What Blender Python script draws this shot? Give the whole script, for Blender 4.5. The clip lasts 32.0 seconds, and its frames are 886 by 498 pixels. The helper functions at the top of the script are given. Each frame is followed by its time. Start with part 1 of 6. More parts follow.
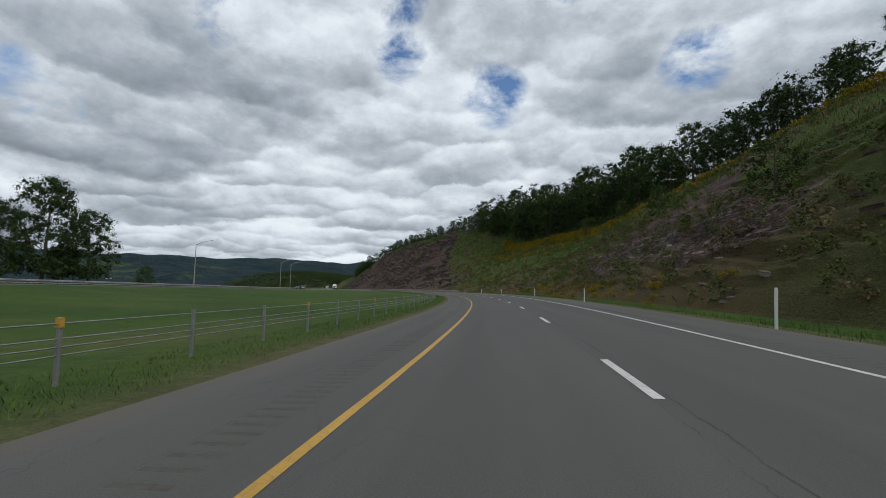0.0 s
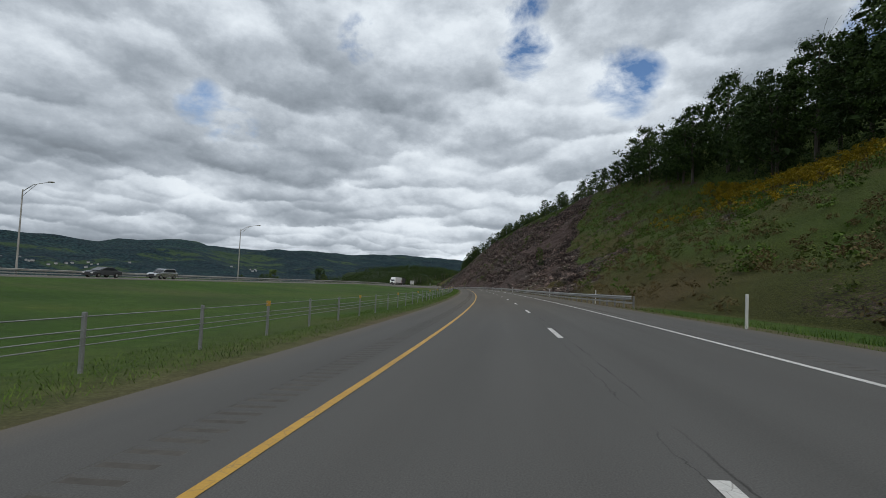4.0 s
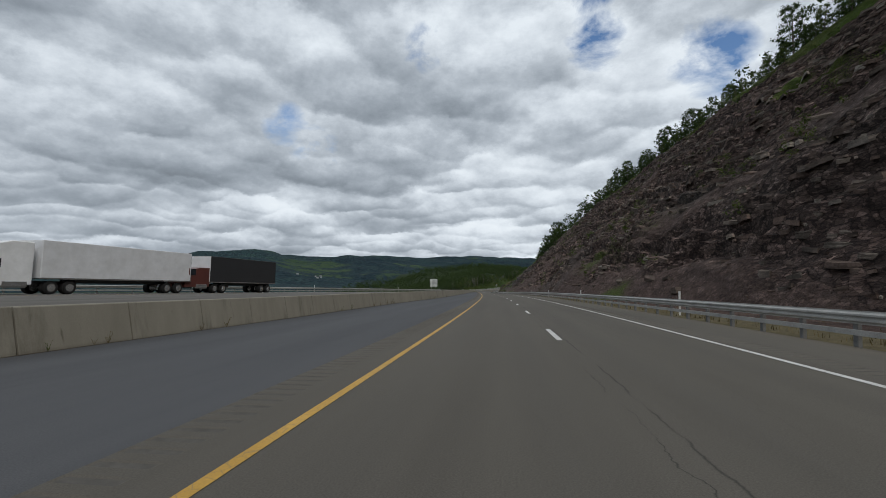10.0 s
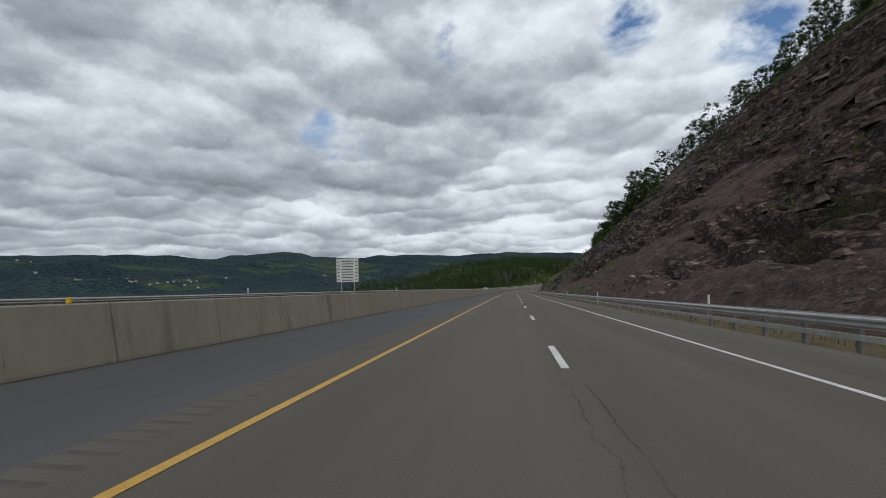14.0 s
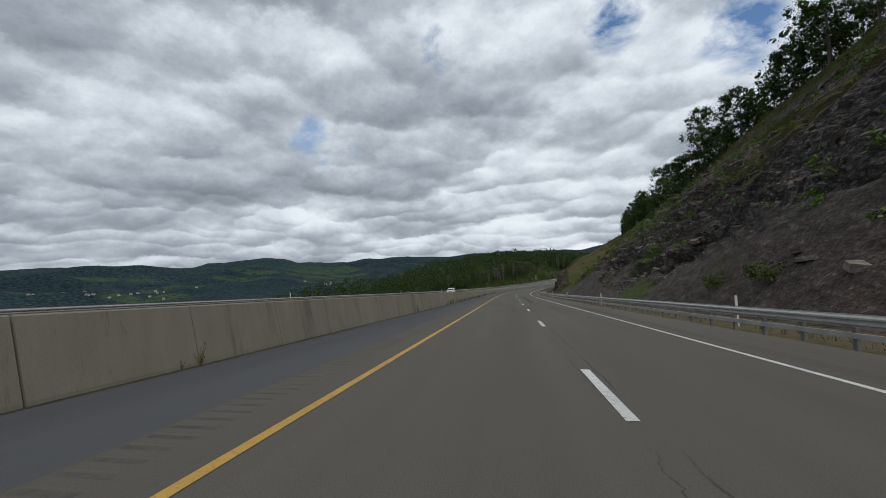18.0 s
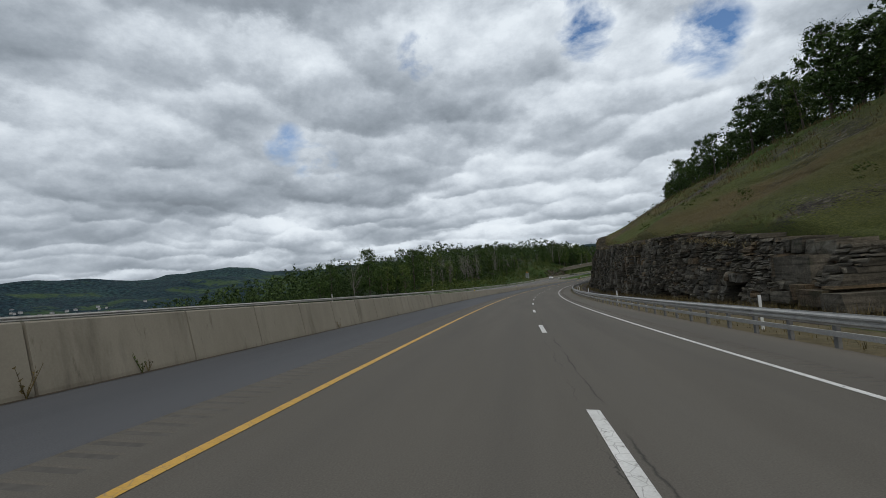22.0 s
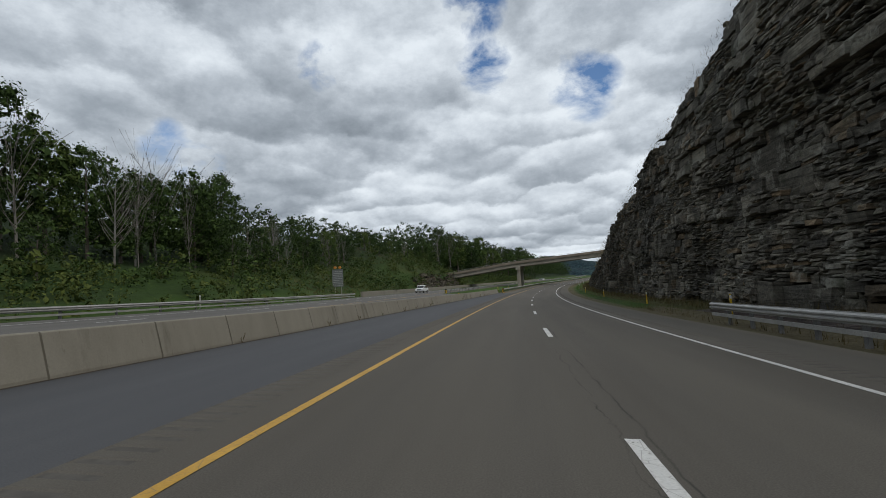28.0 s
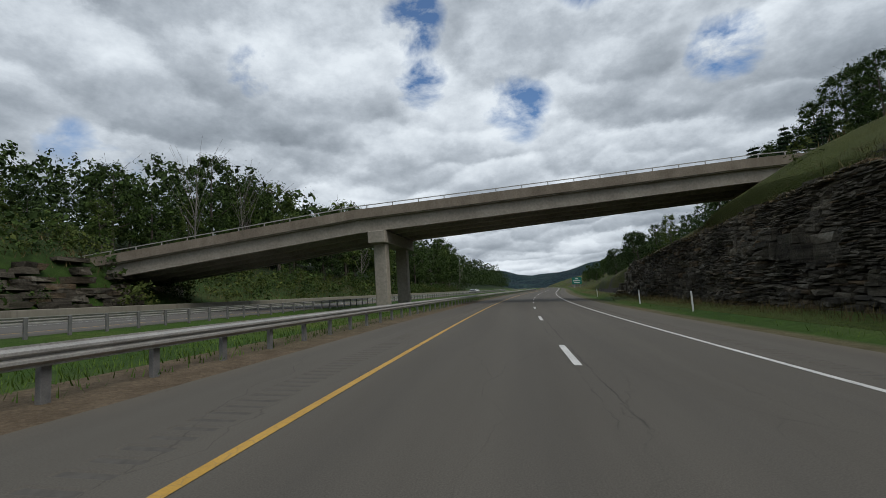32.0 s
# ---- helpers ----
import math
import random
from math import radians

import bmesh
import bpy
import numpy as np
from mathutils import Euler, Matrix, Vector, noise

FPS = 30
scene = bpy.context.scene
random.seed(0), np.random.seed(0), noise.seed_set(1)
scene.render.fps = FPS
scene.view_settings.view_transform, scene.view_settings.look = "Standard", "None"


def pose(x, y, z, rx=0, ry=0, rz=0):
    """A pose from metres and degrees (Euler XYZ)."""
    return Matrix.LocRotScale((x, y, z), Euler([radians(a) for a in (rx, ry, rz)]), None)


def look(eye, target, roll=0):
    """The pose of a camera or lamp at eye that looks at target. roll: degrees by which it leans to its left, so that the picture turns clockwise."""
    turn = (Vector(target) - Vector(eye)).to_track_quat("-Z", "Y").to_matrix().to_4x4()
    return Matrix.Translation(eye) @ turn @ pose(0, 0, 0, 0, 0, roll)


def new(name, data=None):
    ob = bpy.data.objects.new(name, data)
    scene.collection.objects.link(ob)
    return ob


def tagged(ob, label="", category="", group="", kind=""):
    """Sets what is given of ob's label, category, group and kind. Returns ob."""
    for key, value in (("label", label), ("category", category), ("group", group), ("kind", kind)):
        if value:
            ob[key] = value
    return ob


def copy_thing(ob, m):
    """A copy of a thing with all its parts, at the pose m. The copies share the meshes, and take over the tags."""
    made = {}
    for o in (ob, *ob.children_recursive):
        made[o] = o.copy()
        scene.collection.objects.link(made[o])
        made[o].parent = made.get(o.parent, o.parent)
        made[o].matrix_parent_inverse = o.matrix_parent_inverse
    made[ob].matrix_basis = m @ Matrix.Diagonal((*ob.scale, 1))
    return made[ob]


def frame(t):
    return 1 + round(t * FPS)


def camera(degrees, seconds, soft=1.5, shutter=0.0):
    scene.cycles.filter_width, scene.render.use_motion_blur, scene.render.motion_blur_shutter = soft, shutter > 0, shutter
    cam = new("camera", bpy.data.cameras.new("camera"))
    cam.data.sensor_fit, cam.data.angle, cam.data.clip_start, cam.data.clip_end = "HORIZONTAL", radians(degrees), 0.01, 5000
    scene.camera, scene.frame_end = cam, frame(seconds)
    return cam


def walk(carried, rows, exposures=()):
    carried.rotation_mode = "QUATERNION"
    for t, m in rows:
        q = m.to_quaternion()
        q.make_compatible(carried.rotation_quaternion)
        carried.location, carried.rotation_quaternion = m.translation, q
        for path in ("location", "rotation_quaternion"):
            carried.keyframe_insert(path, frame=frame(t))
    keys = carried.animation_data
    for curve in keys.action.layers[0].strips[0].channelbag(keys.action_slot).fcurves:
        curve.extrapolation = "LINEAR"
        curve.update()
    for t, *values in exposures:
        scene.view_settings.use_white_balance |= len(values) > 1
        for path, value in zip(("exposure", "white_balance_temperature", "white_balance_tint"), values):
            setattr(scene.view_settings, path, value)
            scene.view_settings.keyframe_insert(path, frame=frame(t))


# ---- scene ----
LENS = 90.63
cam = camera(LENS, 32.0, 0.8)
PATH = [
    (0.0, (-1.93, -6.45, 1.512), (-9.004, 42.971, 4.225), 1.59),
    (0.5, (-1.95, 11.09, 0.966), (-10.679, 60.257, 3.545), 2.06),
    (1.0, (-2.58, 28.64, 0.384), (-13.028, 77.478, 2.815), 2.50),
    (1.5, (-3.82, 46.19, -0.231), (-16.089, 94.607, 2.034), 2.83),
    (2.0, (-5.73, 63.69, -0.881), (-19.821, 111.618, 1.247), 2.97),
    (2.5, (-8.35, 81.07, -1.567), (-24.165, 128.463, 0.482), 3.07),
    (3.0, (-11.58, 98.15, -2.263), (-29.023, 144.966, -0.244), 2.90),
    (3.5, (-15.26, 114.79, -2.958), (-34.290, 160.983, -0.938), 2.73),
    (4.0, (-19.39, 131.07, -3.646), (-39.898, 176.628, -1.601), 2.49),
    (4.5, (-23.96, 147.14, -4.329), (-45.744, 192.100, -2.239), 2.24),
    (5.0, (-28.98, 163.14, -5.009), (-51.820, 207.570, -2.854), 1.95),
    (5.5, (-34.47, 179.21, -5.689), (-58.096, 223.220, -3.463), 1.61),
    (6.0, (-40.41, 195.48, -6.375), (-64.550, 239.205, -4.067), 1.27),
    (6.5, (-46.60, 212.05, -7.067), (-71.223, 255.496, -4.673), 1.08),
    (7.0, (-53.03, 228.76, -7.762), (-78.167, 271.912, -5.337), 0.89),
    (7.5, (-59.69, 245.46, -8.466), (-85.390, 288.283, -6.102), 0.79),
    (8.0, (-66.60, 262.07, -9.182), (-92.859, 304.563, -6.870), 0.71),
    (8.5, (-73.71, 278.51, -9.907), (-100.445, 320.697, -7.554), 0.56),
    (9.0, (-80.75, 294.38, -10.627), (-107.896, 336.305, -8.264), 0.38),
    (9.5, (-87.54, 309.46, -11.332), (-115.060, 351.139, -9.108), 0.26),
    (10.0, (-94.44, 324.34, -12.057), (-122.371, 365.759, -9.983), 0.26),
    (10.5, (-101.85, 339.64, -12.835), (-130.288, 380.715, -10.784), 0.25),
    (11.0, (-109.63, 355.18, -13.654), (-138.570, 395.902, -11.587), 0.14),
    (11.5, (-117.57, 370.65, -14.497), (-146.893, 411.098, -12.480), 0.02),
    (12.0, (-125.66, 386.04, -15.363), (-155.318, 426.251, -13.424), -0.12),
    (12.5, (-133.90, 401.41, -16.250), (-163.931, 441.346, -14.360), -0.27),
    (13.0, (-142.23, 416.64, -17.150), (-172.673, 456.258, -15.263), -0.51),
    (13.5, (-150.58, 431.61, -18.051), (-181.445, 470.904, -16.125), -0.98),
    (14.0, (-158.97, 446.41, -18.955), (-190.149, 485.453, -16.969), -1.44),
    (14.5, (-167.44, 461.13, -19.865), (-198.719, 500.092, -17.821), -1.81),
    (15.0, (-175.97, 475.85, -20.777), (-207.168, 514.862, -18.682), -2.19),
    (15.5, (-184.52, 490.59, -21.692), (-215.533, 529.757, -19.552), -2.52),
    (16.0, (-193.07, 505.43, -22.613), (-223.877, 544.753, -20.438), -2.84),
    (16.5, (-201.61, 520.38, -23.546), (-232.244, 559.842, -21.346), -3.06),
    (17.0, (-210.12, 535.47, -24.498), (-240.667, 574.995, -22.281), -3.04),
    (17.5, (-218.56, 550.58, -25.458), (-249.087, 590.118, -23.233), -3.02),
    (18.0, (-226.90, 565.56, -26.412), (-257.432, 605.091, -24.184), -3.26),
    (18.5, (-235.14, 580.33, -27.359), (-265.671, 619.861, -25.124), -3.51),
    (19.0, (-243.40, 595.09, -28.310), (-273.871, 634.670, -26.046), -3.79),
    (19.5, (-251.76, 610.07, -29.273), (-282.068, 649.766, -26.947), -4.10),
    (20.0, (-260.10, 625.17, -30.243), (-290.291, 664.961, -27.855), -4.36),
    (20.5, (-268.29, 640.30, -31.207), (-298.451, 680.106, -28.792), -4.48),
    (21.0, (-276.42, 655.39, -32.150), (-306.416, 695.318, -29.696), -4.59),
    (21.5, (-284.57, 670.45, -33.058), (-314.075, 710.727, -30.506), -4.72),
    (22.0, (-292.56, 685.55, -33.938), (-321.347, 726.340, -31.248), -4.86),
    (22.5, (-300.23, 700.84, -34.800), (-328.214, 742.175, -31.968), -4.94),
    (23.0, (-307.70, 716.60, -35.657), (-334.881, 758.460, -32.697), -4.99),
    (23.5, (-315.09, 733.02, -36.512), (-341.419, 775.420, -33.451), -4.97),
    (24.0, (-322.23, 749.75, -37.345), (-347.658, 792.687, -34.218), -4.80),
    (24.5, (-328.92, 766.36, -38.131), (-353.433, 809.826, -34.969), -4.63),
    (25.0, (-335.14, 782.78, -38.871), (-358.714, 826.758, -35.677), -4.48),
    (25.5, (-340.88, 799.04, -39.568), (-363.524, 843.501, -36.318), -4.33),
    (26.0, (-346.19, 815.21, -40.228), (-367.926, 860.119, -36.898), -4.13),
    (26.5, (-351.14, 831.38, -40.854), (-371.985, 876.698, -37.428), -3.91),
    (27.0, (-355.76, 847.64, -41.446), (-375.755, 893.328, -37.915), -3.73),
    (27.5, (-360.12, 864.06, -42.005), (-379.299, 910.097, -38.356), -3.61),
    (28.0, (-364.26, 880.74, -42.525), (-382.628, 927.090, -38.756), -3.50),
    (28.5, (-368.13, 897.64, -42.998), (-385.634, 944.311, -39.104), -3.58),
    (29.0, (-371.64, 914.66, -43.420), (-388.254, 961.646, -39.358), -3.66),
    (29.5, (-374.75, 931.75, -43.788), (-390.485, 979.012, -39.497), -3.69),
    (30.0, (-377.61, 949.04, -44.096), (-392.454, 996.579, -39.607), -3.70),
    (30.5, (-380.33, 966.66, -44.344), (-394.251, 1014.458, -39.750), -3.68),
    (31.0, (-382.73, 984.20, -44.534), (-395.735, 1032.257, -39.866), -3.63),
    (31.5, (-384.66, 1001.32, -44.678), (-396.789, 1049.584, -39.880), -3.58),
    (32.0, (-386.18, 1018.15, -44.784), (-397.461, 1066.608, -39.824), -3.59),
]
walk(cam, [(t, look(e, g, r)) for t, e, g, r in PATH])

# ---- the road's line: bend (1/km), sag (1/10 km) and bank (%) every 40 m ----
BEND = [2.0177, 2.0225, 2.0213, 1.9921, 1.9004, 1.4008, 0.7969, 0.6300, 0.7246, 0.8262, 0.6526, 0.5819, 0.3542, 0.1246, -0.0485, -0.0721, -0.0451, 0.0669, -0.0963, -0.6640, -1.1632, -1.1409, -1.0140, -1.1122, -1.1620, -1.1405, -1.1043, -1.0703, -1.0574, -1.0759, -0.9958, -0.7188, -0.2986, 0.2000, 0.2000, 0.2000]
SAG = [-0.9421, -1.2322, -1.2734, -0.8432, -0.1827, 0.3272, 0.3056, -0.0892, -0.5346, -0.8262, -0.8868, -0.6973, -0.5323, -0.2382, -0.0224, -0.1489, -0.3026, -0.1028, 0.3125, 0.5870, 0.7785, 1.0008, 1.1375, 1.0988, 1.1046, 1.5413, 2.0187, 1.8917, 1.3446, 0.8469, 0.4009, 0.0658, -0.1202, 0.0000, 0.0000, 0.0000]
BANK = [-2.6413, -4.7508, -6.4839, -7.0329, -6.3323, -5.2680, -3.8639, -3.1154, -2.8018, -2.0750, -2.0727, -1.5675, -0.9723, 0.9246, 2.4526, 3.7322, 3.6367, 4.6766, 5.9444, 6.4027, 6.9581, 7.1545, 6.4938, 5.8880, 4.9771, 4.4665, 4.7973, 4.8540, 4.6239, 4.6715, 3.9844, 3.0300, 2.0000, 1.5000, 1.0000, 1.0000]

KNOT = [40.0 * i - 40.0 for i in range(36)]
STEP = 2.0
SG = np.arange(-240.0, 1900.1, STEP)
_i0 = int(240 / STEP)
_k = np.interp(SG, KNOT, BEND) * 1e-3
_v = np.interp(SG, KNOT, SAG) * 1e-4
BK = np.interp(SG, KNOT, BANK) * 0.01
TH = np.cumsum(_k) * STEP
TH -= TH[_i0]
GRADE = -0.03 + np.cumsum(_v) * STEP
GRADE -= GRADE[_i0] + 0.03
RX = np.cumsum(-np.sin(TH)) * STEP
RY = np.cumsum(np.cos(TH)) * STEP
RZ = np.cumsum(GRADE) * STEP
RX, RY, RZ = RX - RX[_i0], RY - RY[_i0], RZ - RZ[_i0]


def on(s, d, h):
    """World places from the road's station s, the offset d to its right and the height h over its middle line."""
    s, d, h = np.broadcast_arrays(np.asarray(s, float), np.asarray(d, float), np.asarray(h, float))
    t = np.interp(s, SG, TH)
    return np.stack([np.interp(s, SG, RX) + np.cos(t) * d, np.interp(s, SG, RY) + np.sin(t) * d, np.interp(s, SG, RZ) + h], -1)


def bank(s):
    return np.interp(s, SG, BK)


def spot(s, d, h, turn=0.0):
    """A pose at a station: x to the road's right, y along it."""
    p = on(s, d, h)
    return pose(*[float(v) for v in p], 0, 0, math.degrees(float(np.interp(s, SG, TH))) + turn)


def opp_in(s):
    """Offset of the far carriageway's yellow line."""
    return np.interp(s, [-240, 0, 100, 180, 253, 300, 335, 364, 385, 407, 440, 480, 540, 700, 860, 1000, 1040, 1067, 1140, 1300, 1900],
                     [-74, -66, -58, -51, -45, -40, -36, -32, -29, -25.5, -20, -15, -12.5, -13, -13.5, -18, -21.5, -23.5, -25, -26, -26])


def opp_z(s):
    return np.interp(s, [-240, 0, 250, 340, 365, 500, 700, 860, 1060, 1200, 1900], [0.2, 0.1, 0.15, 0.5, 0.55, 0.5, 0.8, 0.95, 1.05, 0.9, 0.5])


def opp_h(s, d):
    """Height of the far carriageway's surface."""
    h = opp_z(s) - bank(s) * np.interp(s, [420, 560], [0.15, 0.7]) * (d - opp_in(s) + 3.6)
    # it runs down to the barrier's foot where the barrier begins
    k = smooth(s, 285, 316) * (1 - smooth(s, 326, 352)) * np.clip((d - opp_in(s)) / np.maximum(opp_edge(s) - opp_in(s), 0.5), 0, 1)
    return h * (1 - k) + k * (-bank(s) * np.maximum(opp_edge(s), -13.1) - 0.02)


def opp_edge(s):
    """Offset of the far carriageway's near edge."""
    s = np.asarray(s, float)
    base = opp_in(s) + 1.6
    return np.where((s >= 322) & (s <= 1051), bar_d(s) - 0.5, np.where(s < 322, base + (bar_d(322.0) - 0.5 - base) * np.clip((s - 290) / 32, 0, 1) ** 2, base))


def bar_d(s):
    """Offset of the concrete median barrier's near foot."""
    return np.interp(s, [322, 337, 352, 384, 409, 450, 470, 560, 657, 690, 780, 830, 865, 968, 1005, 1052],
                     [-13.6, -12.5, -12.2, -11.6, -10.2, -9.5, -8.8, -7.6, -6.9, -6.8, -7.5, -8.4, -8.5, -8.8, -8.5, -7.8])


def bar_top(s):
    """How high the barrier stands over its near foot."""
    return float(np.interp(s, [384, 450, 655, 700, 790, 830, 968, 1000], [1.08, 1.18, 1.14, 1.09, 1.0, 0.95, 0.81, 0.79]))


# ---- light ----
SUN_EL, SUN_AZ = radians(52), radians(115)
world = bpy.data.worlds.new("sky")
scene.world = world
world.use_nodes = True
wn = world.node_tree.nodes
wl = world.node_tree.links
wn.clear()


def wnode(kind, **kw):
    n = wn.new(kind)
    for k, v in kw.items():
        setattr(n, k, v)
    return n


def wmath(op, a, b=None, c=None):
    n = wnode("ShaderNodeMath", operation=op)
    for i, v in enumerate((a, b, c)):
        if v is None:
            continue
        if isinstance(v, (int, float)):
            n.inputs[i].default_value = v
        else:
            wl.new(v, n.inputs[i])
    return n.outputs[0]


def wramp(fac, stops):
    n = wnode("ShaderNodeValToRGB")
    e = n.color_ramp.elements
    while len(e) < len(stops):
        e.new(0.5)
    for el, (p, c) in zip(e, stops):
        el.position = p
        el.color = (*c, 1) if len(c) == 3 else c
    wl.new(fac, n.inputs[0])
    return n.outputs[0]


def sky():
    """Broken stratocumulus on a level layer: each lump bright on the side that faces us, grey beneath, with a few blue gaps."""
    tc = wnode("ShaderNodeTexCoord")
    way = tc.outputs["Generated"]
    sep = wnode("ShaderNodeSeparateXYZ")
    wl.new(way, sep.inputs[0])
    z = wmath("MAXIMUM", sep.outputs[2], 0.0)
    zz = wmath("ADD", z, 0.23)
    px = wmath("DIVIDE", sep.outputs[0], zz)
    py = wmath("DIVIDE", sep.outputs[1], zz)
    flat = wnode("ShaderNodeCombineXYZ")
    wl.new(px, flat.inputs[0])
    wl.new(py, flat.inputs[1])
    flat = flat.outputs[0]
    out_dir = wnode("ShaderNodeVectorMath", operation="NORMALIZE")
    wl.new(flat, out_dir.inputs[0])
    out_dir = out_dir.outputs[0]

    def vmad(a, k, b):
        n = wnode("ShaderNodeVectorMath", operation="MULTIPLY_ADD")
        for q, v in enumerate((a, k, b)):
            if isinstance(v, tuple):
                n.inputs[q].default_value = v
            else:
                wl.new(v, n.inputs[q])
        return n.outputs[0]

    def fbm(vec, scale, detail, rough, dist=0.0, colour=False):
        n = wnode("ShaderNodeTexNoise")
        n.inputs["Scale"].default_value = scale
        n.inputs["Detail"].default_value = detail
        n.inputs["Roughness"].default_value = rough
        n.inputs["Distortion"].default_value = dist
        wl.new(vec, n.inputs["Vector"])
        return n.outputs["Color" if colour else "Fac"]

    tall = vmad(way, (1.0, 1.0, 1.6), (4.0, 1.0, 0.0))
    curl = vmad(fbm(tall, 11.0, 7, 0.6, 0.0, True), (1.0, 1.0, 0.0), (-0.5, -0.5, 0.0))
    spread = wnode("ShaderNodeVectorMath", operation="SCALE")
    wl.new(curl, spread.inputs[0])
    wl.new(wmath("DIVIDE", 1.0, zz), spread.inputs["Scale"])
    curl = spread.outputs[0]
    sway = fbm(flat, 0.8, 3, 0.5, 0.0, True)

    def lumps(scale, warp, soft, shift):
        """How far a place lies towards us within its lump, about -0.5 to 0.5."""
        a = vmad(sway, (0.5, 0.5, 0.0), flat)
        a = vmad(curl, (warp, warp, 0.0), a)
        a = vmad(a, (1.0, 1.0, 0.0), shift)
        n = wnode("ShaderNodeTexVoronoi", feature="SMOOTH_F1")
        n.inputs["Scale"].default_value = scale
        n.inputs["Smoothness"].default_value = soft
        wl.new(a, n.inputs["Vector"])
        d = wnode("ShaderNodeVectorMath", operation="SUBTRACT")
        wl.new(n.outputs["Position"], d.inputs[0])
        wl.new(a, d.inputs[1])
        r = wnode("ShaderNodeVectorMath", operation="DOT_PRODUCT")
        wl.new(d.outputs[0], r.inputs[0])
        wl.new(out_dir, r.inputs[1])
        return wmath("MULTIPLY", r.outputs["Value"], scale)

    big = wmath("SUBTRACT", fbm(flat, 1.05, 4, 0.5), 0.5)
    fine = wmath("SUBTRACT", fbm(tall, 13.0, 9, 0.66), 0.5)
    v = wmath("MULTIPLY_ADD", lumps(1.65, 0.17, 0.38, (3.1, 0.4, 0.0)), 0.36, 0.535)
    v = wmath("MULTIPLY_ADD", lumps(4.1, 0.11, 0.38, (0.7, 5.2, 0.0)), 0.28, v)
    v = wmath("MULTIPLY_ADD", big, 1.05, v)
    v = wmath("MULTIPLY_ADD", fine, 0.66, v)

    # blue gaps: heading to the left of north, height, radius (degrees) and depth
    gaps = ((14.6, 26.5, 5.0, 0.62), (15.6, 33.0, 5.5, 0.75), (2.0, 22.5, 6.0, 0.62), (50.5, 14.5, 4.5, 0.42),
            (36.5, 27.0, 4.0, 0.55), (54.0, 17.0, 4.0, 0.42), (-22.0, 24.0, 5.0, 0.7), (-9.0, 36.0, 6.0, 0.7), (100.0, 35.0, 9.0, 0.8), (190.0, 40.0, 12.0, 0.9), (-80.0, 50.0, 12.0, 0.9))
    hole = None
    for a, e, rad, deep in gaps:
        a, e = radians(a), radians(e)
        dot = wnode("ShaderNodeVectorMath", operation="DOT_PRODUCT")
        wl.new(way, dot.inputs[0])
        dot.inputs[1].default_value = (-math.sin(a) * math.cos(e), math.cos(a) * math.cos(e), math.sin(e))
        m = wnode("ShaderNodeMapRange", interpolation_type="SMOOTHSTEP")
        wl.new(dot.outputs["Value"], m.inputs[0])
        m.inputs[1].default_value, m.inputs[2].default_value = math.cos(radians(rad)), math.cos(radians(rad * 0.1))
        m.inputs[3].default_value, m.inputs[4].default_value = 0.0, deep
        hole = m.outputs[0] if hole is None else wmath("MAXIMUM", hole, m.outputs[0])
    # heavier cloud to the west, thinner ahead
    for a, lo, k in ((72.0, 0.62, -0.13), (20.0, 0.86, 0.08)):
        dot = wnode("ShaderNodeVectorMath", operation="DOT_PRODUCT")
        wl.new(out_dir, dot.inputs[0])
        dot.inputs[1].default_value = (-math.sin(radians(a)), math.cos(radians(a)), 0.0)
        m = wnode("ShaderNodeMapRange", interpolation_type="SMOOTHSTEP")
        wl.new(dot.outputs["Value"], m.inputs[0])
        m.inputs[1].default_value, m.inputs[2].default_value = lo, 1.0
        m.inputs[3].default_value, m.inputs[4].default_value = 0.0, k
        v = wmath("ADD", v, m.outputs[0])
    # thinner and whiter round the gaps
    v = wmath("MULTIPLY_ADD", hole, 0.22, v)
    torn = wmath("MULTIPLY_ADD", fbm(tall, 7.5, 8, 0.6, 0.3), 3.0, -0.98)
    clear = wramp(wmath("MULTIPLY", hole, torn), [(0.17, (0, 0, 0)), (0.52, (1, 1, 1))])
    body = wramp(wmath("MULTIPLY_ADD", v, 0.8, 0.2), [(0.10, (0.205, 0.236, 0.272)), (0.28, (0.262, 0.302, 0.348)), (0.44, (0.352, 0.400, 0.455)), (0.584, (0.475, 0.530, 0.592)), (0.712, (0.635, 0.698, 0.765)), (0.872, (0.81, 0.878, 0.942)), (1.0, (0.87, 0.935, 0.99))])
    blue = wnode("ShaderNodeTexSky", sky_type="NISHITA", sun_disc=False, sun_elevation=SUN_EL, sun_rotation=SUN_AZ)
    bs = wnode("ShaderNodeMix", data_type="RGBA", blend_type="MULTIPLY")
    bs.inputs["Factor"].default_value = 1.0
    wl.new(blue.outputs[0], bs.inputs["A"])
    bs.inputs["B"].default_value = (0.085, 0.105, 0.125, 1)
    mix = wnode("ShaderNodeMix", data_type="RGBA")
    wl.new(clear, mix.inputs["Factor"])
    wl.new(body, mix.inputs["A"])
    wl.new(bs.outputs["Result"], mix.inputs["B"])
    bg = wnode("ShaderNodeBackground")
    bg.inputs["Strength"].default_value = 0.95
    out = wnode("ShaderNodeOutputWorld")
    wl.new(mix.outputs["Result"], bg.inputs["Color"])
    wl.new(bg.outputs[0], out.inputs[0])


